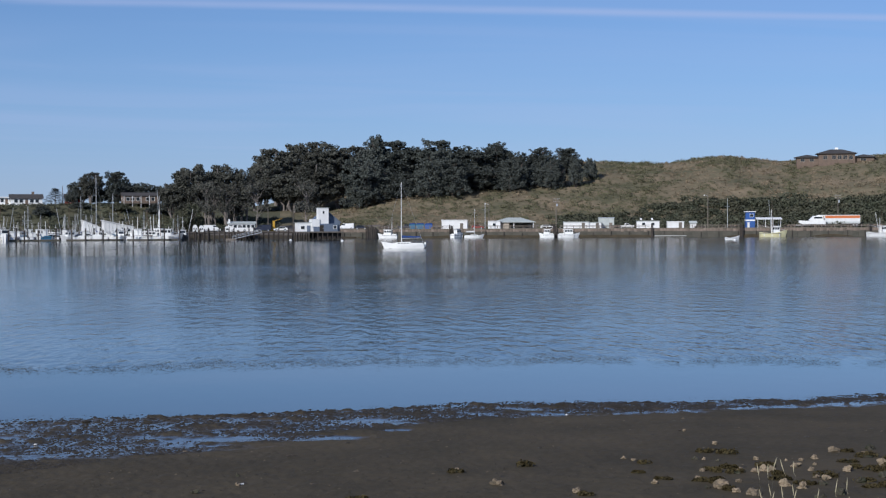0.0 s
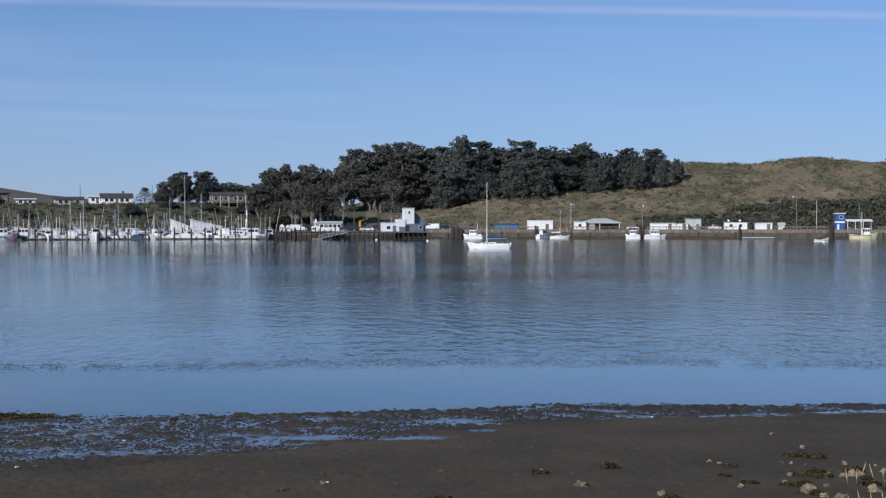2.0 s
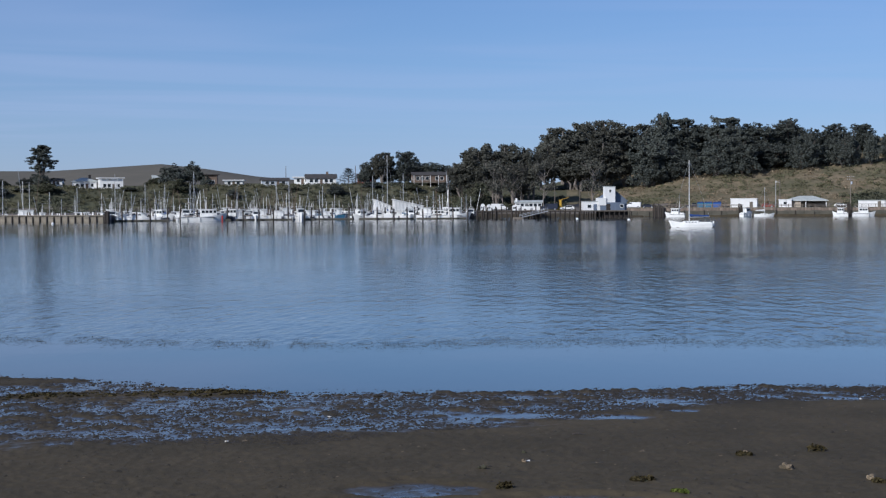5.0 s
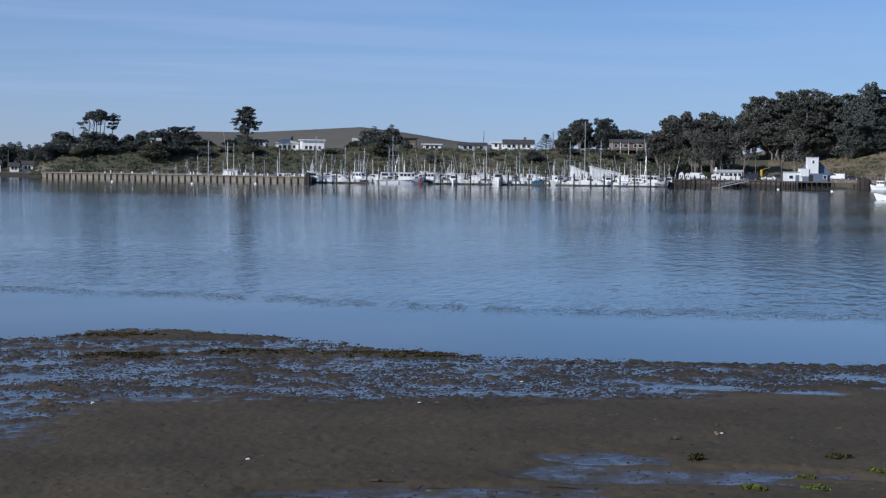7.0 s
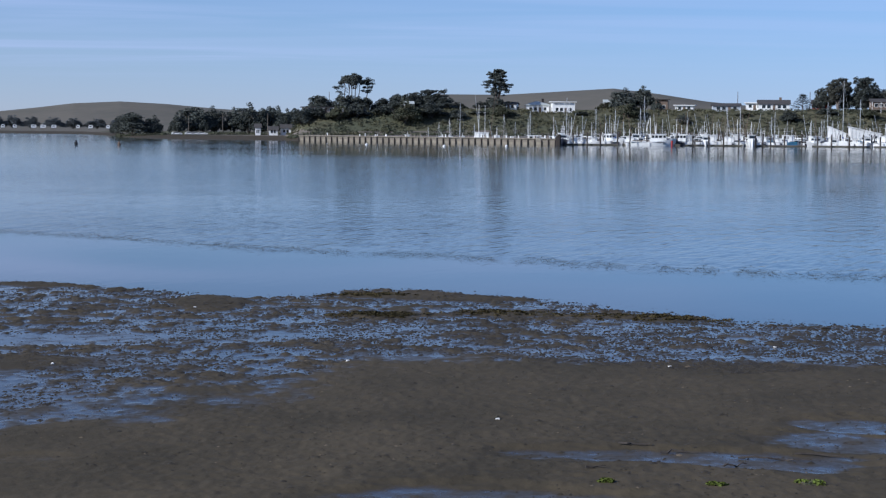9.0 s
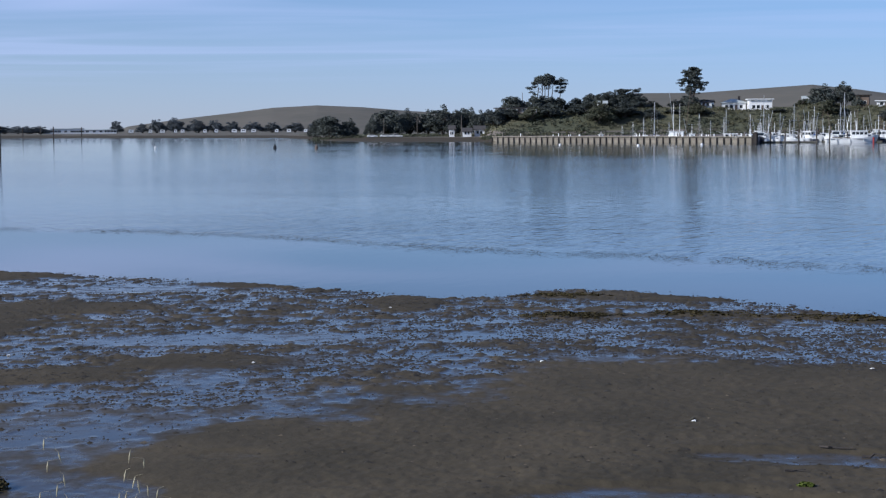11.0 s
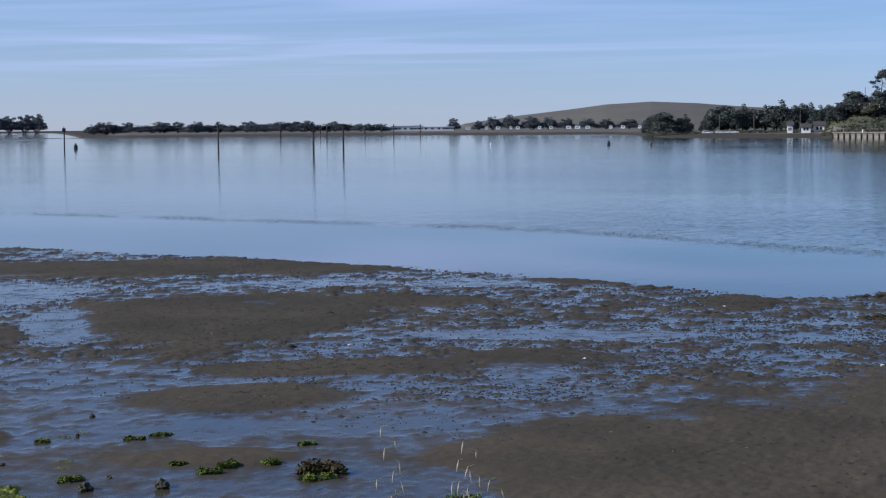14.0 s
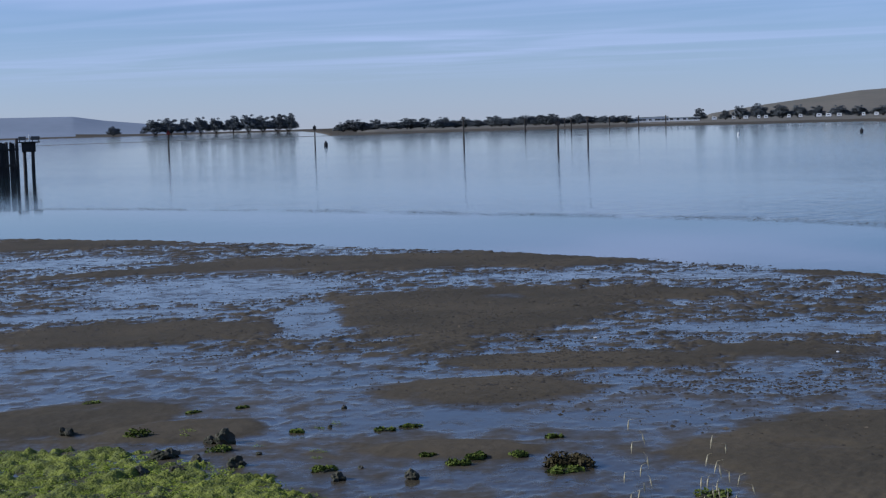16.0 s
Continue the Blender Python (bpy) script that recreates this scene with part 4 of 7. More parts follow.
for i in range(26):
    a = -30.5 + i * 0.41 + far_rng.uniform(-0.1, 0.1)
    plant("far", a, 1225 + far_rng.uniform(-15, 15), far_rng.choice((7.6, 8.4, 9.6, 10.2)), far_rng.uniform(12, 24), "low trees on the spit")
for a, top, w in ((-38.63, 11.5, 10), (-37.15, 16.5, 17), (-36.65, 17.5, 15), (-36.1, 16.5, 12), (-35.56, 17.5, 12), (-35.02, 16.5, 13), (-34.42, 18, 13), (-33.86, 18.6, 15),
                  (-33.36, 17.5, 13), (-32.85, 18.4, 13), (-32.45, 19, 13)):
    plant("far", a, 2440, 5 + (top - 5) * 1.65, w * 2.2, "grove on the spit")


# scrub and tussocks that cover the slopes
def scrub(name, label, mat, rows, size, leaves, seed):
    rng = np.random.default_rng(seed)
    out = []
    for a, d, k in rows:
        z = on_ground(a, d)
        t = radians(a)
        n = int(leaves * (0.6 + k * 0.5))
        bl = [((d * math.sin(t) + rng.normal() * k, d * math.cos(t) + rng.normal() * k, z + 0.25 * k), (k * rng.uniform(0.8, 1.3), k * rng.uniform(0.8, 1.3), k * 0.62)) for _ in range(2)]
        out.append(leaf_cloud(bl, n, size * (0.6 + 0.4 * k), rng, 0.5))
    ob = new(name, quads_mesh(name, np.concatenate(out), mat))
    tagged(ob, label, "scrub", kind="stuff")


rs = np.random.default_rng(33)
rows_g, rows_d, rows_f = [], [], []
for i in range(6200):
    a = rs.uniform(22.6, 45)
    d = 560 + 165 * rs.random() ** 0.8
    if a < 31.5 and d > 645 + (a - 25) * 3:
        continue
    green = fbm(np.array([a * 1.3]), np.array([d / 28.0]), 5, 3)[0] + (0.32 if d < 600 and a > 33 else 0.0)
    if d < 596 + 30 * smooth(np.array([a]), 32.5, 37.0)[0] * (0.5 + green) and a > 31.5:
        rows_f.append((a, d, rs.uniform(0.9, 2.2) * (1.0 if a < 38 else 1.35)))
        continue
    (rows_g if green > 0.45 else rows_d).append((a, d, rs.uniform(0.35, 1.1) if green < 0.6 else rs.uniform(0.6, 1.5)))
scrub("hill_shrubs", "low olive green coyote brush on the dune hill", olive_leaf, rows_g, 0.19, 46, 1)
scrub("hill_foot_brush", "dense dark green brush at the foot of the hill", scrub_leaf, rows_f, 0.26, 90, 6)
scrub("hill_tussocks", "dry tan grass tussocks on the dune hill", dry_leaf, rows_d, 0.22, 26, 2)
rows_b, rows_t = [], []
for i in range(2600):
    a = rs.uniform(-4.6, 21.5)
    d = rs.uniform(566, 612)
    green = fbm(np.array([a * 1.1 + 9]), np.array([d / 14.0]), 15, 3)[0]
    (rows_b if green > 0.36 and not (d > 600 and green < 0.55) else rows_t).append((a, d, rs.uniform(0.45, 1.25)))
for i in range(160):
    rows_b.append((rs.uniform(-11, -4.4), rs.uniform(668, 690), rs.uniform(0.6, 1.6)))
scrub("bluff_brush", "dark green brush covering the bluff", scrub_leaf, rows_b, 0.24, 60, 3)
scrub("bluff_tussocks", "dull dry grass on the bluff", olive_leaf, rows_t, 0.24, 26, 4)


# ---- building kit ----
def window(parent, x, y, z, w, h, face="front", frame_mat=None, depth=0.08):
    """A framed pane on the front (towards -y) or a side (towards -x or +x) of a building; x, y is its foot's middle on the wall."""
    turn = {"front": 0, "left": -90, "right": 90}[face]
    m = pose(x, y, z, 0, 0, turn)
    f = 0.09
    bm = B()
    box(bm, -w / 2 - f, w / 2 + f, -depth, 0.02, -f, 0, m)
    box(bm, -w / 2 - f, w / 2 + f, -depth, 0.02, h, h + f, m)
    box(bm, -w / 2 - f, -w / 2, -depth, 0.02, 0, h, m)
    box(bm, w / 2, w / 2 + f, -depth, 0.02, 0, h, m)
    if w > 1.4:
        box(bm, -0.04, 0.04, -depth, 0.02, 0, h, m)
    win = part("window", bm, frame_mat or white_paint, parent)
    bm = B()
    box(bm, -w / 2, w / 2, -depth * 0.4, 0.015, 0, h, m)
    part("pane", bm, dark_glass, win, "dark reflecting glass pane")
    return win


def door(parent, x, y, z, w, h, mat, face="front"):
    m = pose(x, y, z, 0, 0, {"front": 0, "left": -90, "right": 90}[face])
    bm = B()
    box(bm, -w / 2, w / 2, -0.06, 0.02, 0, h, m)
    d = part("door", bm, mat, parent)
    bm = B()
    box(bm, w / 2 - 0.2, w / 2 - 0.1, -0.12, -0.06, h * 0.45, h * 0.5, m)
    part("handle", bm, aluminium, d)


def gable_roof(w, d, z, rise, over=0.5, thick=0.18, along="x"):
    bm = B()
    if along == "x":
        pts = [(-d / 2 - over, z - over * rise / (d / 2)), (0, z + rise), (d / 2 + over, z - over * rise / (d / 2)),
               (d / 2 + over, z - over * rise / (d / 2) + thick), (0, z + rise + thick), (-d / 2 - over, z - over * rise / (d / 2) + thick)]
        prism(bm, pts, -w / 2 - over, w / 2 + over)
        bm.transform(pose(0, 0, 0, 0, 0, 90))
    else:
        pts = [(-w / 2 - over, z - over * rise / (w / 2)), (0, z + rise), (w / 2 + over, z - over * rise / (w / 2)),
               (w / 2 + over, z - over * rise / (w / 2) + thick), (0, z + rise + thick), (-w / 2 - over, z - over * rise / (w / 2) + thick)]
        prism(bm, pts, -d / 2 - over, d / 2 + over)
    return bm


def hip_roof(w, d, z, rise, over=0.6):
    bm = B()
    a, b = w / 2 + over, d / 2 + over
    k = max(0.2, a - b)
    lo = [bm.verts.new(p) for p in ((-a, -b, z), (a, -b, z), (a, b, z), (-a, b, z))]
    lo2 = [bm.verts.new(p) for p in ((-a, -b, z - 0.2), (a, -b, z - 0.2), (a, b, z - 0.2), (-a, b, z - 0.2))]
    r = [bm.verts.new((-k, 0, z + rise)), bm.verts.new((k, 0, z + rise))]
    bm.faces.new((lo[0], lo[1], r[1], r[0]))
    bm.faces.new((lo[1], lo[2], r[1]))
    bm.faces.new((lo[2], lo[3], r[0], r[1]))
    bm.faces.new((lo[3], lo[0], r[0]))
    for i in range(4):
        j = (i + 1) % 4
        bm.faces.new((lo2[i], lo2[j], lo[j], lo[i]))
    bm.faces.new(lo2[::-1])
    return bm


def walls(parent, w, d, h, mat, gable=0.0, along="x", z0=-0.6, name="wall"):
    bm = B()
    if gable and along == "y":
        prism(bm, [(-w / 2, z0), (w / 2, z0), (w / 2, h), (0, h + gable), (-w / 2, h)], -d / 2, d / 2)
    elif gable:
        prism(bm, [(-d / 2, z0), (d / 2, z0), (d / 2, h), (0, h + gable), (-d / 2, h)], -w / 2, w / 2)
        bm.transform(pose(0, 0, 0, 0, 0, 90))
    else:
        box(bm, -w / 2, w / 2, -d / 2, d / 2, z0, h)
    return part(name, bm, mat, parent)


def house(m, w, d, h, wall_mat, roof_mat, label, roof="gable", rise=1.6, wins=4, chimney=False, deck=False, frame_mat=None, win_h=1.2):
    ob = thing("house", m, label, "house", "houses above the bay")
    walls(ob, w, d, h, wall_mat, rise if roof == "gable" else 0)
    if roof == "gable":
        rf = part("roof", gable_roof(w, d, h, rise), roof_mat, ob)
    elif roof == "hip":
        rf = part("roof", hip_roof(w, d, h, rise), roof_mat, ob)
    else:
        bm = B()
        box(bm, -w / 2 - 0.7, w / 2 + 0.7, -d / 2 - 0.9, d / 2 + 0.6, h, h + 0.3)
        rf = part("roof", bm, roof_mat, ob)
    if chimney:
        bm = B()
        box(bm, w * 0.18, w * 0.18 + 0.9, -0.4, 0.5, h, h + rise + 1.1)
        part("chimney", bm, brown_wall, rf)
    step = w / (wins + 1)
    for i in range(wins):
        if i == wins // 2 and wins > 2:
            door(ob, -w / 2 + step * (i + 1), -d / 2, 0, 1.0, 2.05, brown_wall)
        else:
            window(ob, -w / 2 + step * (i + 1), -d / 2, 0.85, min(1.9, step * 0.66), win_h, "front", frame_mat)
    window(ob, -w / 2, 0, 0.9, 1.4, win_h, "left", frame_mat)
    if deck:
        bm = B()
        box(bm, -w / 2, w / 2, -d / 2 - 2.4, -d / 2 - 0.1, -0.25, 0.0)
        dk = part("deck", bm, grey_timber, ob)
        for k in range(5):
            bm = B()
            x = -w / 2 + 0.2 + k * (w - 0.4) / 4
            box(bm, x - 0.08, x + 0.08, -d / 2 - 2.35, -d / 2 - 2.2, -2.2, h - 0.1)
            part("post", bm, white_paint, dk)
    return ob


# ---- the quay ----
QUAY = place(31, 534)
QZ = 3.0


def on_quay(x, y=3.0, z=QZ, turn=0.0):
    return QUAY @ pose(x, y, z, 0, 0, turn)


def pile_mesh(r, z0, z1, seed, cap=False):
    rng = np.random.default_rng(seed)
    bm = B()
    lean = rng.normal(size=2) * 0.04
    tube(bm, (0, 0, z0), (lean[0], lean[1], z1), r * 1.08, r * 0.92, 9)
    if cap:
        tube(bm, (lean[0], lean[1], z1), (lean[0], lean[1], z1 + r * 1.2), r * 1.15, 0.03, 9)
    return bm


def build_quay():
    ob = thing("quay_wall", QUAY, "weathered concrete and timber quay wall above the water", "quay", kind="structure")
    rng = random.Random(3)
    bm = B()
    box(bm, -75, 145, 0.6, 4.2, -2.2, 1.9)
    part("footing", bm, concrete, ob)
    # timber bulkhead panels, each its own piece
    shared = []
    for k in range(4):
        b2 = B()
        box(b2, 0.03, 4.93, 0, 0.55, -0.6, 1.85 + 0.05 * k)
        for zz in (0.5, 1.3):
            box(b2, 0.0, 4.96, -0.09, 0.0, zz, zz + 0.16)
        me = bpy.data.meshes.new("panel")
        bmesh.ops.recalc_face_normals(b2, faces=b2.faces[:])
        b2.to_mesh(me)
        b2.free()
        me.materials.append(concrete)
        shared.append(me)
    for i in range(44):
        p = new("panel", shared[3] if rng.random() < 0.6 else rng.choice(shared))
        p.parent = ob
        p.location = (-75 + i * 5.0, rng.uniform(0, 0.04), 0)
    bm = B()
    box(bm, -75, 145, 0.25, 3.9, 1.9, 2.9)
    part("backing", bm, concrete, ob)
    pk = bpy.data.meshes.new("bulkhead_plank")
    b2 = B()
    box(b2, 0.04, 1.06, -0.02, 0.2, 1.95, 2.85)
    b2.to_mesh(pk)
    b2.free()
    pk.materials.append(worn_plank)
    for i in range(200):
        p = new("bulkhead_plank", pk)
        p.parent = ob
        p.location = (-75 + i * 1.1, rng.uniform(-0.03, 0.05), rng.uniform(-0.1, 0.12))
    bm = B()
    box(bm, -75, 145, -0.12, 1.4, 2.9, 3.08)
    part("cap", bm, pale_wall, ob)
    pm = bpy.data.meshes.new("fender_pile")
    b2 = pile_mesh(0.12, -2, 1.9, 1)
    b2.to_mesh(pm)
    b2.free()
    pm.materials.append(timber_pile)
    for i in range(36):
        p = new("fender_post", pm)
        p.parent = ob
        p.location = (-73 + i * 6.0 + rng.uniform(-0.3, 0.3), -0.32, rng.uniform(-0.3, 0.4))
    return ob


build_quay()


def rail_fence(x0, x1, y, step=2.2):
    ob = thing("railing", on_quay(0, y), "low weathered timber railing along the quay edge", "railing", "railings on the quay")
    n = int((x1 - x0) / step)
    for i in range(n + 1):
        bm = B()
        x = x0 + i * step
        box(bm, x - 0.09, x + 0.09, -0.09, 0.09, 0.0, 1.1)
        part("post", bm, grey_timber, ob)
    for z in (0.55, 0.95):
        bm = B()
        box(bm, x0, x1, -0.05, 0.05, z, z + 0.14)
        part("rail", bm, grey_timber, ob)
    return ob


for x0, x1 in ((-58, -30), (-24, 2), (6, 36), (48, 66), (82, 140)):
    rail_fence(x0, x1, 1.6)


def dolphin(x, y=-0.9, n=4, top=4.4):
    ob = thing("pile_cluster", on_quay(x, y, 0), "cluster of dark tarred mooring piles", "piles", "pile clusters at the quay")
    for i in range(n):
        bm = pile_mesh(0.2, -2.2, top - 0.25 * i, i)
        bm.transform(pose(-0.6 + 0.42 * i, 0.18 * (i % 2), 0))
        part("timber_post", bm, timber_pile, ob)


for x, n in ((-59, 6), (-57.2, 5), (-30.6, 3), (4.2, 3), (37.0, 2), (66.5, 3), (109, 2)):
    dolphin(x, n=n)


def shed(x, y, w, d, h, roof, wall_mat, roof_mat, label, rise=1.2, turn=0, opening=False, name="shed", wins=0):
    ob = thing(name, on_quay(x, y, QZ - 0.1, turn), label, "shed")
    if opening:
        for sx in (-1, 0, 1):
            bm = B()
            box(bm, sx * (w / 2 - 0.15) - 0.12, sx * (w / 2 - 0.15) + 0.12, -d / 2, -d / 2 + 0.24, 0, h)
            part("post", bm, white_paint, ob)
        bm = B()
        box(bm, -w / 2, w / 2, d / 2 - 0.2, d / 2, 0, h)
        box(bm, -w / 2, -w * 0.12, -d / 2, -d / 2 + 0.15, 0, h * 0.98)
        part("wall", bm, wall_mat, ob)
    else:
        walls(ob, w, d, h, wall_mat, rise if roof == "gable" else 0, z0=-0.2)
    if roof == "hip":
        part("roof", hip_roof(w, d, h, rise), roof_mat, ob)
    elif roof == "gable":
        part("roof", gable_roof(w, d, h, rise, 0.35), roof_mat, ob)
    else:
        bm = B()
        box(bm, -w / 2 - 0.15, w / 2 + 0.15, -d / 2 - 0.2, d / 2 + 0.15, h, h + 0.18)
        part("roof", bm, roof_mat, ob)
    for i in range(wins):
        window(ob, -w / 2 + w * (i + 0.7) / (wins + 0.4), -d / 2, 1.0, 1.0, 0.9)
    if not opening and wins == 0 and w > 4:
        door(ob, w * 0.28, -d / 2, 0, 1.1, 2.0, grey_timber)
    return ob


shed(-30.2, 12, 8.8, 6, 3.0, "flat", white_paint, white_paint, "white flat-roofed shed on the quay")
shed(-9.8, 14, 13.6, 9, 2.4, "hip", tan_wall, pale_roof, "open-sided shed with a pale hipped roof", 1.5, opening=True)
shed(-16.5, 10, 4.2, 4, 2.6, "flat", white_paint, white_paint, "small white hut on the quay", wins=1)
shed(11.5, 10, 8.6, 5, 2.2, "flat", white_paint, pale_roof, "long low white building on the quay")
shed(17.0, 10.5, 6.0, 5, 2.0, "flat", white_paint, pale_roof, "low white annexe on the quay")
shed(21.9, 14, 5.2, 6, 3.6, "flat", pale_roof, metal_siding, "pale grey box-shaped shed on the quay")
shed(36.0, 11, 7.6, 4, 2.4, "flat", white_paint, pale_roof, "white trailer office with roof vents on the quay", wins=2)
shed(45.4, 12, 5.6, 4, 2.2, "flat", white_paint, white_paint, "white storage container on the quay", name="container")
shed(51.5, 13, 2.0, 2, 1.8, "gable", white_paint, pale_roof, "tiny white hut on the quay", 0.5)


def lookout():
    ob = thing("lookout_hut", on_quay(70.3, 9, QZ - 0.1) @ Matrix.Diagonal((0.8, 0.8, 0.95, 1)), "blue two-storey wooden hut with a white band", "hut")
    bm = B()
    box(bm, -1.9, 1.9, -1.8, 1.8, 0, 2.5)
    part("lower_storey", bm, blue_paint, ob)
    bm = B()
    box(bm, -2.0, 2.0, -1.9, 1.9, 2.5, 3.0)
    part("band", bm, white_paint, ob)
    bm = B()
    box(bm, -1.8, 1.8, -1.7, 1.7, 3.0, 5.7)
    part("upper_storey", bm, blue_paint, ob)
    bm = B()
    box(bm, -2.3, 2.3, -2.2, 2.2, 5.7, 5.95)
    part("roof", bm, white_paint, ob)
    window(ob, 0.5, -1.7, 4.0, 1.3, 0.9)
    door(ob, -0.8, -1.8, 0, 0.9, 2.0, white_paint)


lookout()


def canopy(x, w):
    ob = thing("canopy", on_quay(x, 7, QZ - 0.1), "white open canopy roof over the landing", "canopy")
    bm = gable_roof(w, 5, 2.9, 0.5, 0.3)
    part("roof", bm, white_paint, ob)
    for sx in (-1, -0.33, 0.33, 1):
        for sy in (-1, 1):
            bm = B()
            box(bm, sx * (w / 2 - 0.2) - 0.08, sx * (w / 2 - 0.2) + 0.08, sy * 2.3 - 0.08, sy * 2.3 + 0.08, 0, 2.95)
            part("post", bm, white_paint, ob)
    bm = B()
    box(bm, -w / 2 + 0.8, w / 2 - 0.8, 0.6, 1.4, 0, 1.1)
    part("counter", bm, grey_timber, ob)


canopy(76.2, 8.0)


def wheel(parent, x, y, z, r=0.38, w=0.24):
    bm = B()
    tube(bm, (x, y - w / 2, z), (x, y + w / 2, z), r, r, 14)
    ty = part("wheel", bm, rubber, parent)
    bm = B()
    tube(bm, (x, y - w / 2 - 0.02, z), (x, y + w / 2 + 0.02, z), r * 0.55, r * 0.55, 10)
    part("rim", bm, aluminium, ty)


def car(m, mat, label, kind="car"):
    """A parked car, van or pickup, side on, nose towards +x."""
    ob = thing({"van": "van", "pickup": "pickup_truck"}.get(kind, "car"), m, label, kind if kind != "pickup" else "truck", "parked vehicles")
    L = {"car": 4.4, "van": 5.2, "pickup": 5.3}[kind]
    bm = B()
    if kind == "van":
        prism(bm, [(-L / 2, 0.35), (L / 2, 0.35), (L / 2, 0.95), (L / 2 - 0.8, 1.15), (L / 2 - 1.4, 2.05), (-L / 2, 2.1)], -0.9, 0.9)
    elif kind == "pickup":
        prism(bm, [(-L / 2, 0.45), (L / 2, 0.45), (L / 2, 1.0), (L / 2 - 1.3, 1.1), (L / 2 - 1.8, 1.75), (L / 2 - 3.0, 1.75), (L / 2 - 3.2, 1.05), (-L / 2, 1.05)], -0.9, 0.9)
    else:
        prism(bm, [(-L / 2, 0.35), (L / 2, 0.35), (L / 2, 0.8), (L / 2 - 1.1, 0.92), (L / 2 - 1.8, 1.42), (-L / 2 + 0.9, 1.42), (-L / 2 + 0.2, 0.95), (-L / 2, 0.9)], -0.85, 0.85)
    bmesh.ops.bevel(bm, geom=bm.edges[:], offset=0.06, segments=2, affect="EDGES")
    body = part("body", bm, mat, ob)
    bm = B()
    top = {"car": 1.36, "van": 1.9, "pickup": 1.68}[kind]
    x0, x1 = {"car": (-L / 2 + 0.75, L / 2 - 1.55), "van": (L / 2 - 2.3, L / 2 - 1.1), "pickup": (L / 2 - 2.95, L / 2 - 1.7)}[kind]
    prism(bm, [(x0, top - 0.42), (x1 + 0.25, top - 0.42), (x1 - 0.1, top), (x0 + 0.1, top)], -0.915 if kind != "car" else -0.865, 0.915 if kind != "car" else 0.865)
    part("side_glass", bm, dark_glass, body)
    for x in (-L / 2 + 0.85, L / 2 - 0.85):
        for y in (-0.78, 0.78):
            wheel(ob, x, y, 0.36)
    for y in (-0.6, 0.6):
        bm = B()
        box(bm, L / 2 - 0.03, L / 2 + 0.03, y - 0.16, y + 0.16, 0.62, 0.78)
        part("headlight", bm, shell_mat, ob)
    return ob


car(on_quay(-67.5, 9, QZ - 0.1, 180), white_paint, "white van parked on the quay", "van")
car(on_quay(-62.5, 10, QZ - 0.1), navy_hull, "dark car parked on the quay")
car(on_quay(-47.0, 9, QZ - 0.1), navy_hull, "dark pickup parked on the quay", "pickup")
car(on_quay(28.5, 9, QZ - 0.1), white_paint, "white pickup parked on the quay", "pickup")
car(on_quay(-22.2, 8, QZ - 0.1), red_paint, "dull red car parked beside the white shed")
car(on_quay(1.5, 12, QZ - 0.1), white_paint, "white car parked on the quay")


def dumpster(x, w, mat, label):
    ob = thing("dumpster", on_quay(x, 8, QZ - 0.1), label, "dumpster", "dumpsters on the quay")
    bm = B()
    prism(bm, [(-w / 2, 0.2), (w / 2, 0.2), (w / 2 + 0.15, 1.7), (-w / 2 - 0.15, 1.7)], -0.9, 0.9)
    part("bin", bm, mat, ob)
    bm = B()
    prism(bm, [(-w / 2 - 0.2, 1.7), (w / 2 + 0.2, 1.7), (w / 2 - 0.1, 2.15), (-w / 2 + 0.1, 2.05)], -1.0, 1.0)
    part("lid", bm, blue_canvas, ob)
    for sx in (-1, 1):
        bm = B()
        box(bm, sx * w * 0.4 - 0.15, sx * w * 0.4 + 0.15, -0.8, 0.8, 0.0, 0.2)
        part("skid", bm, rubber, ob)


dumpster(-42.0, 2.6, teal_paint, "teal metal dumpster with a blue cover on the quay")
dumpster(-39.0, 2.4, blue_paint, "blue metal dumpster with a blue cover on the quay")
dumpster(-44.6, 1.8, teal_paint, "small teal dumpster on the quay")


def semi_trailer():
    ob = thing("truck_trailer", on_quay(101, 15, QZ + 0.2), "long white box trailer with orange and yellow stripes", "trailer")
    bm = B()
    box(bm, -7.2, 7.2, -1.25, 1.25, 1.1, 4.0)
    body = part("box_body", bm, white_paint, ob)
    for x0, x1, z0, z1, mat, lab in ((-7.1, -5.0, 1.6, 3.7, yellow_paint, "yellow panel"), (-4.6, 7.1, 2.9, 3.8, orange_paint, "orange stripe"), (-4.6, 7.1, 1.3, 1.7, pale_roof, "grey skirt")):
        bm = B()
        box(bm, x0, x1, -1.275, -1.25, z0, z1)
        part("stripe", bm, mat, body, lab)
    for x in (-5.6, -4.5, 5.0, 6.1):
        for y in (-1.0, 1.0):
            wheel(ob, x, y, 0.5, 0.5, 0.3)
    bm = B()
    box(bm, -7, 7, -0.5, 0.5, 0.8, 1.1)
    part("chassis", bm, rubber, ob)


semi_trailer()


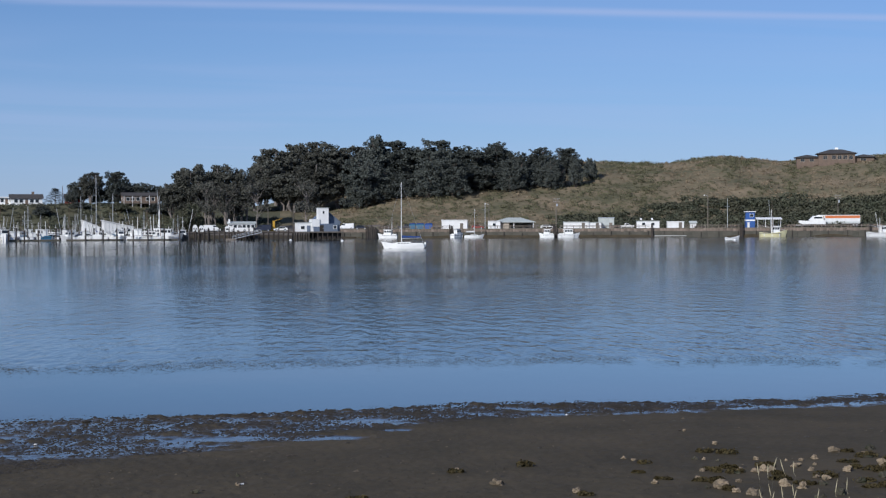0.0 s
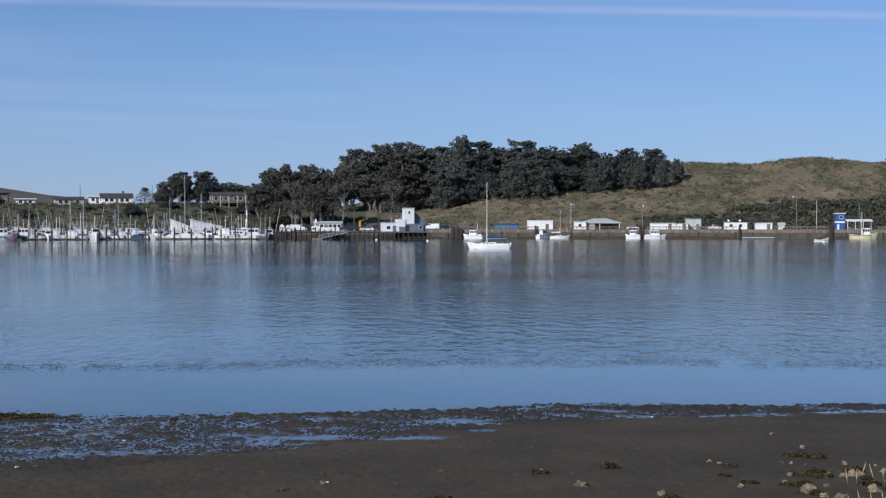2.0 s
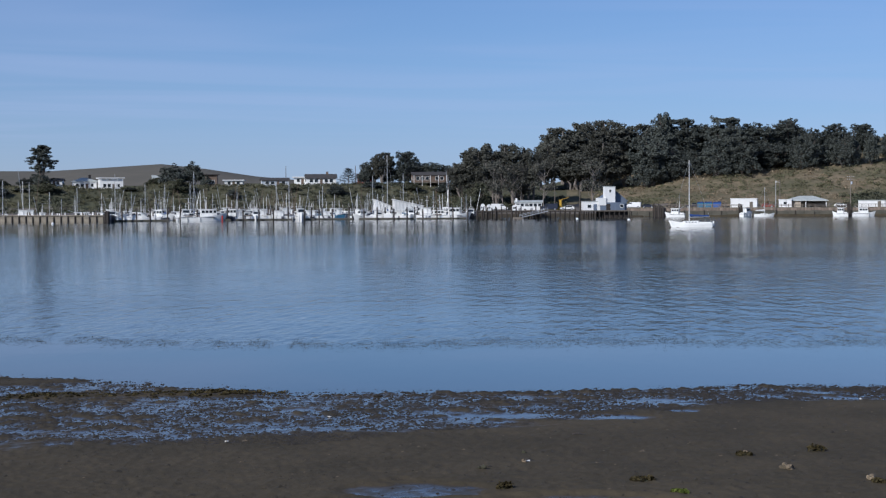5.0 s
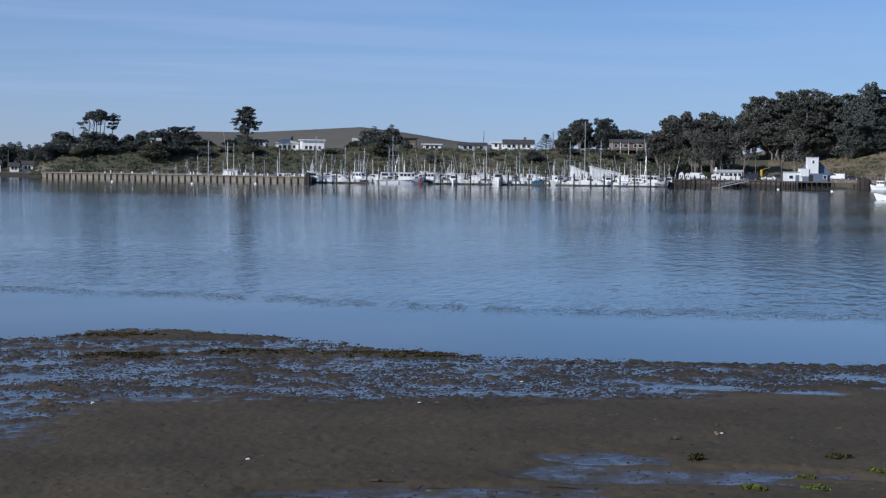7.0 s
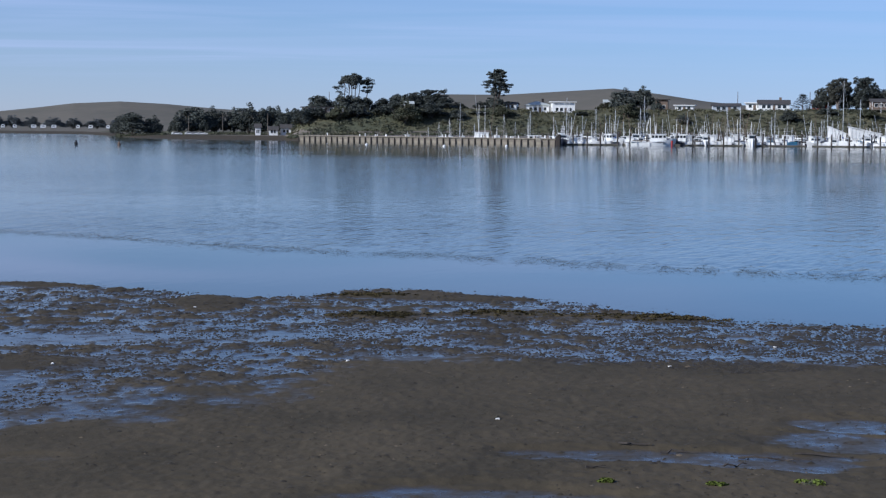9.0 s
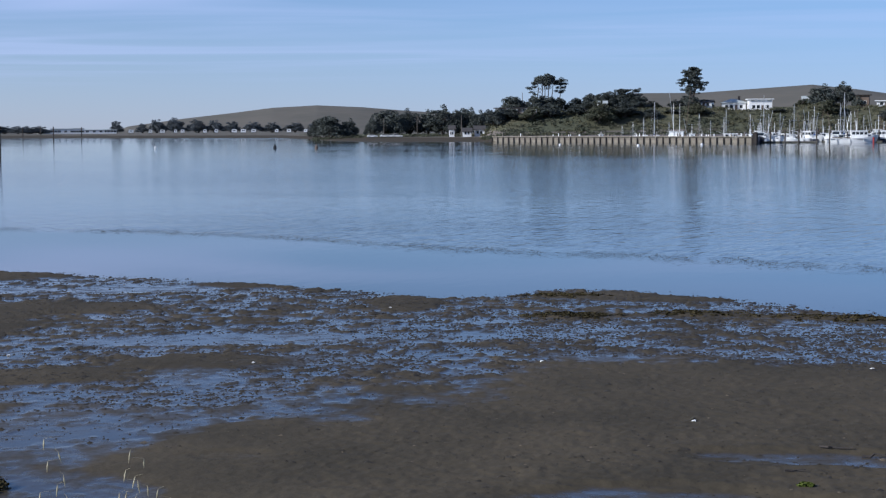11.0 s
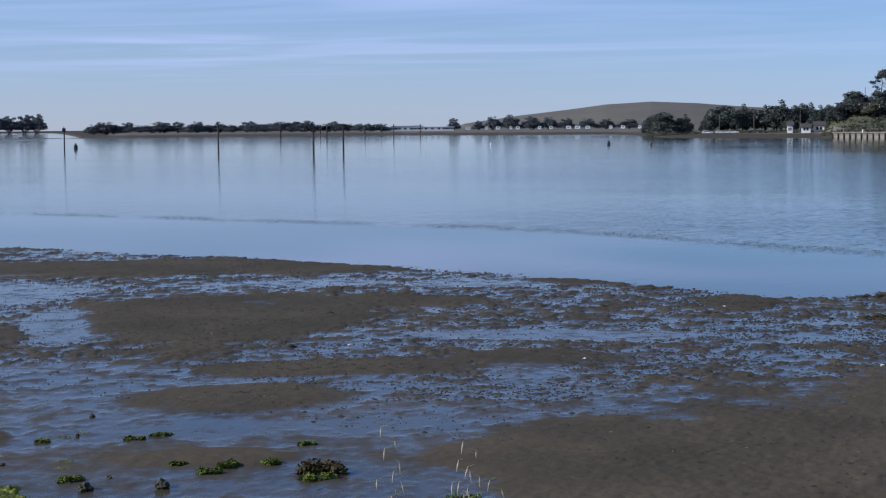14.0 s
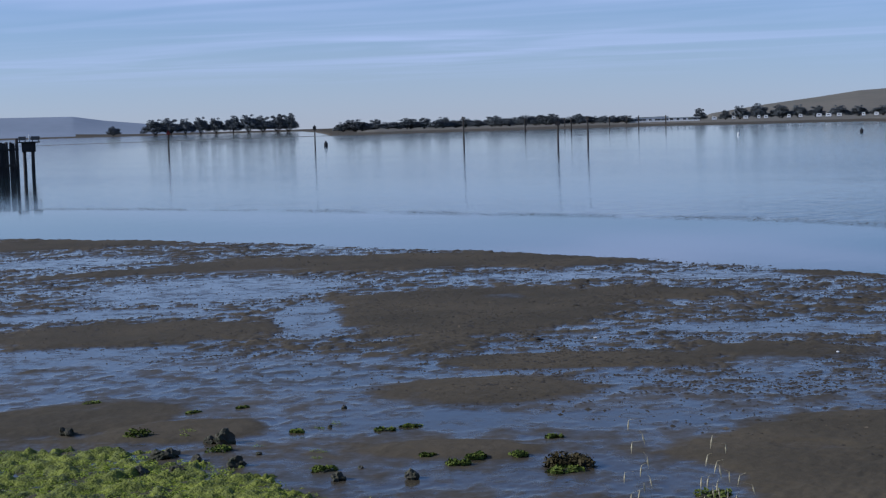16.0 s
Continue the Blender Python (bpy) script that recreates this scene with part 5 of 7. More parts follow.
def camper(x):
    ob = thing("motor_boat_on_trailer", on_quay(x, 13, QZ + 0.2), "white cabin boat on a road trailer", "boat")
    bm = B()
    prism(bm, [(-4.6, 1.3), (-3.6, 0.9), (4.2, 0.9), (4.3, 2.3), (-0.4, 2.3), (-1.6, 2.0), (-4.8, 2.2)], -1.1, 1.1)
    part("hull", bm, gelcoat, ob)
    bm = B()
    prism(bm, [(-1.4, 2.2), (3.6, 2.3), (3.4, 3.7), (0.2, 3.7)], -0.95, 0.95)
    cab = part("cabin", bm, gelcoat, ob)
    bm = B()
    prism(bm, [(0.2, 2.8), (3.2, 2.8), (3.1, 3.35), (0.5, 3.35)], -0.98, 0.98)
    part("window", bm, dark_glass, cab)
    for px in (1.2, 2.2):
        wheel(ob, px, -0.9, 0.36)
        wheel(ob, px, 0.9, 0.36)
    bm = B()
    box(bm, -5.6, 4, -0.08, 0.08, 0.5, 0.7)
    box(bm, -3.0, -2.8, -0.9, 0.9, 0.5, 1.2)
    box(bm, 1.4, 2.0, -0.9, 0.9, 0.3, 1.0)
    part("trailer_frame", bm, aluminium, ob)


camper(92.0)


def pot_stack(x, y, n, rows, seed):
    """A stack of round crab pots on the quay."""
    rng = random.Random(seed)
    rows = max(1, rows - 1)
    ob = thing("crab_pot_stack", on_quay(x, y, QZ - 0.1), "stack of rusty brown crab pots on the quay", "pots", "crab pot stacks")
    for k in range(rows):
        for i in range(n):
            bm = B()
            cx, z = i * 1.08 - n * 0.54 + rng.uniform(-0.06, 0.06), k * 0.36
            tube(bm, (cx, 0, z), (cx, 0, z + 0.32), 0.52, 0.50, 12)
            p = part("pot", bm, timber_pile if rng.random() < 0.75 else brown_wall, ob)
            bm = B()
            tube(bm, (cx, 0, z + 0.30), (cx, 0, z + 0.345), 0.30, 0.30, 10)
            part("lid", bm, grey_timber, p)


for i, (x, n, k) in enumerate(((-53, 5, 4), (-36, 3, 3), (-4, 5, 2), (3, 4, 3), (25.5, 3, 4), (54, 4, 3), (59.5, 4, 2), (64.5, 3, 4), (84, 4, 4), (88, 3, 3), (93, 4, 4), (97.5, 4, 3), (103, 5, 3), (112, 5, 4), (120, 6, 3))):
    pot_stack(x, 5.0 + (i % 3) * 1.2, n, k, i)


def utility_pole(m, h, label, arm=True, lamp_arm=False, group="poles round the bay"):
    ob = thing("utility_pole", m, label, "pole", group)
    bm = B()
    tube(bm, (0, 0, -1), (0, 0, h), 0.17, 0.11, 9)
    part("pole", bm, grey_timber, ob)
    if arm:
        for z in (h - 0.4, h - 1.3):
            bm = B()
            box(bm, -1.2, 1.2, -0.17, -0.05, z - 0.07, z + 0.07)
            a = part("crossarm", bm, grey_timber, ob)
            for x in (-1.0, -0.4, 0.4, 1.0):
                bm = B()
                tube(bm, (x, -0.11, z + 0.07), (x, -0.11, z + 0.3), 0.06, 0.04, 6)
                part("insulator", bm, shell_mat, a)
        bm = B()
        tube(bm, (0.35, -0.05, h - 2.8), (0.35, -0.05, h - 1.9), 0.28, 0.28, 10)
        part("transformer", bm, metal_siding, ob)
    if lamp_arm:
        bm = B()
        tube(bm, (0, 0, h - 1.0), (-1.1, -0.4, h - 0.7), 0.05, 0.04, 6)
        box(bm, -1.5, -1.0, -0.55, -0.25, h - 0.95, h - 0.65)
        part("lamp_head", bm, white_paint, ob)
    return ob


utility_pole(on_quay(4.7, 12, QZ - 0.1), 10.5, "weathered utility pole with crossarms and transformer")
utility_pole(on_quay(57.1, 18, QZ), 12.0, "tall wooden pole with a white lamp", False, True)
utility_pole(on_quay(102.6, 24, QZ + 0.8), 10.5, "plain wooden utility pole", True)
utility_pole(on_quay(-18.3, 9, QZ - 0.1), 9.4, "slim pole beside the hut", False, True)
for a, d, h in ((19.9, 572, 11), (19.0, 578, 9), (13.9, 612, 7), (11.4, 640, 8), (-7.0, 672, 9), (-5.4, 668, 9), (-8.2, 680, 8), (-3.2, 660, 9), (21.1, 566, 8.5), (22.0, 560, 9)):
    utility_pole(place(a, d, on_ground(a, d)), h, "thin wooden utility pole on the shore", False)


def mast_post(x, y, h):
    ob = thing("flag_mast", on_quay(x, y, QZ - 0.2), "tall slim white mast on the quay", "mast", "masts on the quay")
    bm = B()
    tube(bm, (0, 0, 0), (0, 0, h), 0.12, 0.07, 8)
    part("mast", bm, aluminium, ob)
    bm = B()
    tube(bm, (-0.8, 0, h * 0.72), (0.8, 0, h * 0.72), 0.04, 0.04, 6)
    part("spreader", bm, aluminium, ob)


mast_post(62.0, 2.4, 10.2)
mast_post(-19.4, 2.6, 9.2)


def tank(x, mat, label):
    ob = thing("satellite_dish", on_quay(x, 11, QZ + 2.48), label, "dish", "dishes on the trailer roof")
    bm = B()
    tube(bm, (0, 0, 0), (0, 0, 0.35), 0.05, 0.05, 6)
    part("stand", bm, aluminium, ob)
    bm = B()
    tube(bm, (0, 0, 0.5), (0.05, -0.16, 0.6), 0.15, 0.42, 12)
    part("bowl", bm, mat, ob)


tank(33.6, white_paint, "small white satellite dish on the trailer roof")
tank(37.4, white_paint, "small white satellite dish on the trailer roof")


# ---- fish plant on piles ----
def fish_plant():
    m = place(23.13, 492, 0, 10, (0.92, 0.92, 0.92))
    ob = thing("fish_plant", m, "metal fish plant with shade-darkened blue-grey siding and a white hoist tower on piles", "building")
    bm = B()
    box(bm, -10.0, 5.4, -5.0, 9.0, 2.4, 2.8)
    part("deck", bm, grey_timber, ob)
    bm = B()
    prism(bm, [(-3.6, 2.8), (4.7, 2.8), (4.7, 5.9), (0.6, 9.2), (-3.6, 6.2)], -2.6, 9)
    part("hall", bm, shaded_blue_siding, ob)
    bm = B()
    prism(bm, [(-4.0, 5.9), (0.6, 9.2), (5.1, 5.6), (5.1, 5.85), (0.6, 9.5), (-4.0, 6.15)], -2.9, 9.3)
    part("roof", bm, shaded_blue_siding, ob)
    bm = B()
    box(bm, -2.9, 0.5, -4.6, -0.6, 2.8, 10.6)
    tw = part("hoist_tower", bm, white_paint, ob)
    bm = B()
    box(bm, -3.05, 0.65, -4.75, -0.45, 10.6, 10.75)
    part("tower_roof", bm, pale_roof, tw)
    window(ob, -1.2, -4.6, 8.7, 0.6, 0.9)
    window(ob, 2.6, -4.9, 3.7, 1.0, 1.0)
    bm = B()
    box(bm, -9.7, -3.9, -4.4, 3, 2.8, 5.7)
    part("ice_house", bm, white_paint, ob)
    bm = B()
    box(bm, -9.9, -3.85, -4.6, 3.2, 5.7, 5.85)
    part("ice_house_roof", bm, pale_roof, ob)
    bm = B()
    box(bm, -5.2, -2.6, -5.0, 0.5, 4.4, 6.9)
    part("conveyor_housing", bm, white_paint, ob)
    bm = B()
    box(bm, -4.6, 3.6, -4.9, -2.5, 2.8, 5.4)
    part("lean_to", bm, shaded_blue_siding, ob)
    window(ob, -8.2, -4.4, 3.6, 1.2, 1.0)
    door(ob, -6.2, -4.4, 2.8, 1.2, 2.0, shaded_blue_siding)
    door(ob, -1.9, -4.9, 2.8, 1.4, 2.1, timber_pile)
    bm = B()
    box(bm, -3.6, 5.0, -3.4, 8.0, 0.3, 2.4)
    part("underwall", bm, timber_pile, ob)
    for ix in range(10):
        for iy in range(3):
            bm = pile_mesh(0.17, -2.2, 2.4, ix * 3 + iy)
            bm.transform(pose(-9.8 + ix * 1.66, -4.8 + iy * 6.0, 0))
            part("timber_leg", bm, timber_pile, ob)
    bm = B()
    tube(bm, (-6.9, -1.0, 5.8), (-6.9, -1.0, 10.2), 0.10, 0.07, 8)
    part("mast", bm, brown_wall, ob)
    return ob


fish_plant()


# ---- timber pier, its buildings and the marina ----
def timber_pier(h0, d0, h1, d1, width, z, label):
    a, b = place(h0, d0).translation, place(h1, d1).translation
    v = b - a
    L = v.length
    m = Matrix.Translation(a) @ v.to_track_quat("X", "Z").to_matrix().to_4x4()
    ob = thing("pier", m, label, "pier", kind="structure")
    bm = B()
    box(bm, 0, L, -width / 2, width / 2, z - 0.5, z - 0.22)
    part("stringer", bm, timber_pile, ob)
    me = None
    n = int(L / 0.62)
    for i in range(min(n, 120)):
        if me is None:
            b2 = B()
            box(b2, 0.01, L / min(n, 120) - 0.03, -width / 2 - 0.1, width / 2 + 0.1, z - 0.22, z)
            me = bpy.data.meshes.new("deck_plank")
            b2.to_mesh(me)
            b2.free()
            me.materials.append(grey_timber)
        p = new("deck_plank", me)
        p.parent = ob
        p.location = (i * L / min(n, 120), 0, random.Random(i).uniform(-0.02, 0.02))
    k = int(L / 1.5)
    for i in range(k + 1):
        for s in (-1, 0, 1) if i % 2 else (-1, 1):
            bm = pile_mesh(0.18, -2.2, z + (random.Random(i * 2 + s).choice((-0.1, 0.3, 0.9, 1.3)) if s else -0.4), i)
            bm.transform(pose(i * L / k, s * (width / 2 + 0.05), 0))
            part("timber_post", bm, timber_pile, ob)
    return ob


timber_pier(18.3, 494, 22.0, 494, 7, 2.6, "old timber pier on dark piles")
timber_pier(20.3, 500, 20.3, 548, 5, 2.6, "timber pier running back to the shore")


def on_pier(heading, dist=494, z=2.6, turn=0.0):
    return place(heading, dist, z, turn)


def pier_house():
    ob = thing("pier_house", place(20.15, 514, 2.6), "low white harbour building with a row of windows", "building")
    walls(ob, 8.6, 5, 2.5, white_paint, 0.5, z0=-0.4)
    part("roof", gable_roof(8.6, 5, 2.5, 0.5, 0.4), pale_roof, ob)
    for i in range(6):
        window(ob, -3.4 + i * 1.4, -2.5, 1.2, 1.0, 0.9)
    bm = B()
    box(bm, -4.2, -3.6, -2.2, -1.5, 2.5, 3.9)
    part("flue", bm, white_paint, ob)
    for i in range(9):
        bm = pile_mesh(0.2, -4.8, -0.35, i)
        bm.transform(pose(-4.1 + i * 1.02, -2.2, 0))
        part("timber_post", bm, timber_pile, ob)


pier_house()


def arch_hut(heading, dist, w, h, label):
    ob = thing("tank_shed", place(heading, dist, 2.4), label, "shed", "round-topped sheds at the pier")
    pts = [(-w / 2, -0.3)] + [(w / 2, -0.3)] + [(w / 2 * math.cos(t * math.pi / 8), h * 0.5 + h * 0.5 * math.sin(t * math.pi / 8)) for t in range(9)]
    bm = B()
    prism(bm, pts, -2, 2)
    part("shell", bm, white_paint, ob)
    window(ob, -w * 0.2, -2.0, h * 0.35, w * 0.22, h * 0.25)
    window(ob, w * 0.2, -2.0, h * 0.35, w * 0.22, h * 0.25)
    for k in range(4):
        bm = pile_mesh(0.18, -4.6, -0.25, k)
        bm.transform(pose(-w / 2 + 0.4 + k * (w - 0.8) / 3, -1.6, 0))
        part("timber_post", bm, timber_pile, ob)


arch_hut(19.72, 506, 3.6, 2.0, "low white round-topped shed by the pier")
arch_hut(18.5, 508, 1.6, 2.4, "white round-topped tank shed")
arch_hut(18.72, 508, 1.5, 2.2, "white round-topped tank shed")
car(on_pier(20.05, 494), white_paint, "white pickup parked on the pier", "pickup")
car(on_pier(21.55, 494, 2.6, 180), white_paint, "white car parked on the pier")
car(on_pier(20.9, 495, 2.6, 180), navy_hull, "dark van parked on the pier", "van")
car(on_pier(19.1, 494), white_paint, "white van parked by the pier head", "van")


def hoist():
    ob = thing("hoist", on_pier(21.3, 497), "yellow steel hoist on the pier", "crane")
    bm = B()
    box(bm, -0.35, 0.35, -0.35, 0.35, 0, 3.3)
    part("column", bm, yellow_paint, ob)
    bm = B()
    prism(bm, [(-1.6, 0), (0.6, 0), (0.6, 1.2), (-1.2, 0.7)], -0.6, 0.6)
    part("base", bm, yellow_paint, ob)
    bm = B()
    tube(bm, (0, 0, 3.2), (2.6, 0, 4.0), 0.1, 0.07, 6)
    part("jib", bm, yellow_paint, ob)


hoist()


def gangway():
    ob = thing("gangway", on_pier(20.35, 488, 0.4), "sloping aluminium gangway down to the floats", "gangway")
    bm = B()
    box(bm, -4.5, 4.5, -0.6, 0.6, 0, 0.15)
    for z in (0.6, 1.0):
        box(bm, -4.5, 4.5, -0.62, -0.56, z, z + 0.06)
        box(bm, -4.5, 4.5, 0.56, 0.62, z, z + 0.06)
    for i in range(10):
        x = -4.5 + i
        box(bm, x - 0.03, x + 0.03, -0.62, -0.56, 0.1, 1.05)
    bm.transform(pose(0, 0, 0.9, 0, -13, 0))
    part("ramp", bm, metal_siding, ob)
    bm = B()
    box(bm, -6.5, -3.5, -1.2, 1.2, -0.5, 0.12)
    part("landing_float", bm, grey_timber, ob)


gangway()


def boathouse():
    """White sheds with steep single-pitch ends above the berths."""
    for heading, w, flip in ((14.85, 5.4, 1), (15.78, 10.0, 1)):
        ob = thing("boat_shed", place(heading, 556, 2.0, 8), "white corrugated boat shed with a sloping roof", "shed", "boat sheds behind the marina")
        bm = B()
        lo, hi = (1.9, 4.3) if w < 8 else (2.0, 4.2)
        prism(bm, [(-w / 2, -1.4), (w / 2, -1.4), (w / 2, lo), (-w / 2, hi)], -3, 3)
        part("wall", bm, white_paint, ob)
        bm = B()
        prism(bm, [(-w / 2 - 0.4, hi + 0.1), (w / 2 + 0.4, lo - 0.05), (w / 2 + 0.4, lo + 0.15), (-w / 2 - 0.4, hi + 0.3)], -3.4, 3.3)
        rf = part("roof", bm, white_paint, ob)
        for i in range(int(w / 1.2)):
            x = -w / 2 + 0.6 + i * 1.2
            bm = B()
            box(bm, x - 0.06, x + 0.06, -3.08, -3.0, -1.0, hi + (lo - hi) * (x + w / 2) / w - 0.1)
            part("batten", bm, pale_roof, ob)
        if w > 8:
            for x in (0.8, 3.2):
                window(ob, x, -3.0, 0.3, 1.3, 1.2)


boathouse()


# ---- breakwater ----
def breakwater():
    a, b = place(-4.25, 547).translation, place(5.0, 478).translation
    v = b - a
    L = v.length
    m = Matrix.Translation(a) @ v.to_track_quat("X", "Z").to_matrix().to_4x4()
    ob = thing("breakwater", m, "long pale breakwater wall with dark timber piles", "breakwater", kind="structure")
    n = 42
    pm = bpy.data.meshes.new("wall_panel")
    b2 = B()
    box(b2, 0.04, L / n - 0.04, -0.25, 0.25, -1.5, 1.75)
    b2.to_mesh(pm)
    b2.free()
    pm.materials.append(pale_wall)
    fm = bpy.data.meshes.new("pile")
    b2 = pile_mesh(0.21, -2.2, 1.75, 5)
    b2.to_mesh(fm)
    b2.free()
    fm.materials.append(timber_pile)
    r = random.Random(8)
    for i in range(n):
        p = new("wall_panel", pm)
        p.parent = ob
        p.location = (i * L / n, r.uniform(-0.03, 0.03), r.uniform(-0.06, 0.06))
    for i in range(n + 1):
        p = new("timber_post", fm)
        p.parent = ob
        p.location = (i * L / n, -0.55, r.uniform(-0.35, 0.0))
    for z, zm in ((0.95, grey_timber), (1.75, pale_wall)):
        bm = B()
        box(bm, 0, L, -0.42 if z < 1 else -0.75, 0.3 if z < 1 else 0.9, z, z + 0.25)
        part("waler", bm, zm, ob)
    for i in range(60):
        bm = B()
        x = r.uniform(0, L)
        box(bm, x - 0.12, x + 0.12, 0.3, 0.5, 2.0, 2.0 + r.uniform(0.4, 1.0))
        part("rail_post", bm, white_paint if r.random() < 0.5 else grey_timber, ob)
    for i in range(6):
        bm = pile_mesh(0.24, -2.2, 3.0 + 0.2 * (i % 2), i)
        bm.transform(pose(L + 0.4 + 0.5 * (i % 3), -0.5 + 0.6 * (i // 3), 0))
        part("end_post", bm, timber_pile, ob)


breakwater()


# ---- houses ----
def dune_house():
    ob = thing("dune_house", place(41.35, 694, 29.4, 4), "brown low-pitched house with many windows on the dune crest", "house")
    for nm, x0, x1, y0, y1, h, rise in (("main_block", -7.5, 7.5, -5, 5, 4.4, 1.8), ("wing", -16.5, -7.5, -3.5, 4, 2.9, 1.1), ("wing", 7.5, 15.5, -3, 4, 2.9, 1.1)):
        bm = B()
        box(bm, x0, x1, y0, y1, -3.0, h)
        blk = part(nm, bm, brown_wall, ob)
        rf = hip_roof(x1 - x0, y1 - y0, h, rise, 0.9)
        rf.transform(pose((x0 + x1) / 2, (y0 + y1) / 2, 0))
        part("roof", rf, dark_roof, blk)
    for x in (-4.8, -1.2, 1.2, 3.4, 5.8):
        window(ob, x, -5.0, 1.8, 1.5, 1.7, frame_mat=tan_wall)
    for x in (-14.0, -10.2):
        window(ob, x, -3.5, 1.0, 1.6, 1.2, frame_mat=tan_wall)
    window(ob, 11.0, -3.0, 1.0, 2.2, 1.2, frame_mat=tan_wall)
    bm = B()
    box(bm, -0.5, 0.9, 0, 1.0, 5.6, 7.0)
    part("chimney", bm, white_paint, ob)


dune_house()
for a, w, h, wm, rm, lab, rf, rise, wins, ch, dk, d in (
        (12.65, 11.5, 2.5, white_paint, dark_roof, "white house with a dark gabled roof and chimney", "gable", 1.4, 5, True, False, 616),
        (12.0, 6.5, 2.5, white_paint, white_paint, "small white flat-roofed outbuilding on the bluff", "flat", 1, 3, False, False, 618),
        (11.0, 10.5, 2.4, metal_siding, dark_roof, "low grey house with white windows on the bluff", "gable", 0.9, 4, False, False, 622),
        (16.55, 13.0, 2.7, brown_wall, dark_roof, "long brown bungalow among trees on the bluff", "gable", 1.1, 6, False, True, 612),
        (14.25, 6.0, 2.6, red_paint, dark_roof, "dark red barn-like house on the bluff", "gable", 1.4, 2, False, False, 626),
        (4.3, 9.0, 3.0, white_paint, pale_roof, "pale two-level house with a chimney on the bluff", "hip", 1.4, 4, True, True, 628),
        (5.2, 8.5, 4.2, white_paint, white_paint, "white box-like house with a flat roof and balcony", "flat", 1, 4, False, True, 622),
        (9.55, 7.0, 2.4, white_paint, white_paint, "white flat-roofed cottage on the bluff", "flat", 1, 3, False, False, 622),
        (8.75, 4.6, 4.2, brown_wall, dark_roof, "narrow brown two-storey house on the bluff", "flat", 1, 2, False, False, 624),
        (3.3, 6.0, 2.2, white_paint, dark_roof, "low white cottage under the trees", "gable", 0.8, 3, False, False, 624),
        (-3.45, 15.0, 2.3, tan_wall, dark_roof, "long tan house with a deep flat roof and big windows", "flat", 1, 6, False, True, 612),
        (-0.35, 3.4, 2.6, white_paint, pale_roof, "small white gabled shed on the bluff", "gable", 0.9, 1, False, False, 612),
        (7.0, 7.0, 2.6, tan_wall, pale_roof, "tan house half hidden by trees", "gable", 1.2, 3, False, False, 632)):
    z = on_ground(a, d)
    house(place(a, d, z + 0.35, pick.uniform(-8, 8)), w, 7.0, h, wm, rm, lab, rf, rise, wins, ch, dk)
for a, d, w, h, lab in ((-5.75, 662, 2.2, 3.2, "tall narrow white cottage by the shore road"), (-5.2, 660, 3.6, 2.2, "white gabled cottage by the shore road"),
                        (-4.75, 664, 4.2, 2.8, "white two-storey cottage with porch by the shore road")):
    z = on_ground(a, d)
    house(place(a, d, z + 0.1), w, 5, h, white_paint, dark_roof, lab, "gable", 1.3, 2)
r7 = random.Random(17)
for a in (-8.62, -8.15, -7.95, -7.72):
    car(place(a, 664, on_ground(a, 664)), white_paint, "white car parked on the shore road")
for i in range(14):
    a = -17.2 + i * 0.5 + r7.uniform(-0.2, 0.2)
    ob = thing("caravan", place(a, 1262, on_ground(a, 1262) + 0.05), "small white caravan on the far shore", "caravan", "caravans on the far shore")
    bm = B()
    L = r7.uniform(1.1, 2.1)
    prism(bm, [(-L, 0.4), (L, 0.4), (L, 2.6), (-L + 0.5, 2.9), (-L, 1.6)], -1.2, 1.2)
    part("body", bm, white_paint, ob)
    bm = B()
    box(bm, -L * 0.5, L * 0.5, -1.23, -1.2, 1.5, 2.1)
    part("window", bm, dark_glass, ob)
    for x in (-L * 0.6, L * 0.6):
        wheel(ob, x, -1.0, 0.4, 0.4)
for i, (a, w, h) in enumerate(((-20.05, 16, 2.6), (-19.55, 18, 3.4), (-19.0, 8, 3.6), (-18.35, 20, 2.5), (-17.9, 9, 2.6))):
    ob = thing("far_building", place(a, 1235, on_ground(a, 1235) + 0.2), "long low white building on the hazy far shore", "building", "buildings on the far shore")
    walls(ob, w, 8, h, white_paint, z0=-1.5)
    bm = B()
    box(bm, -w / 2 - 0.4, w / 2 + 0.4, -4.4, 4.4, h, h + 0.4)
    part("roof", bm, pale_roof, ob)
    for k in range(4):
        window(ob, -w / 2 + w * (k + 0.5) / 4, -4, 0.9, 2.0, 1.3)


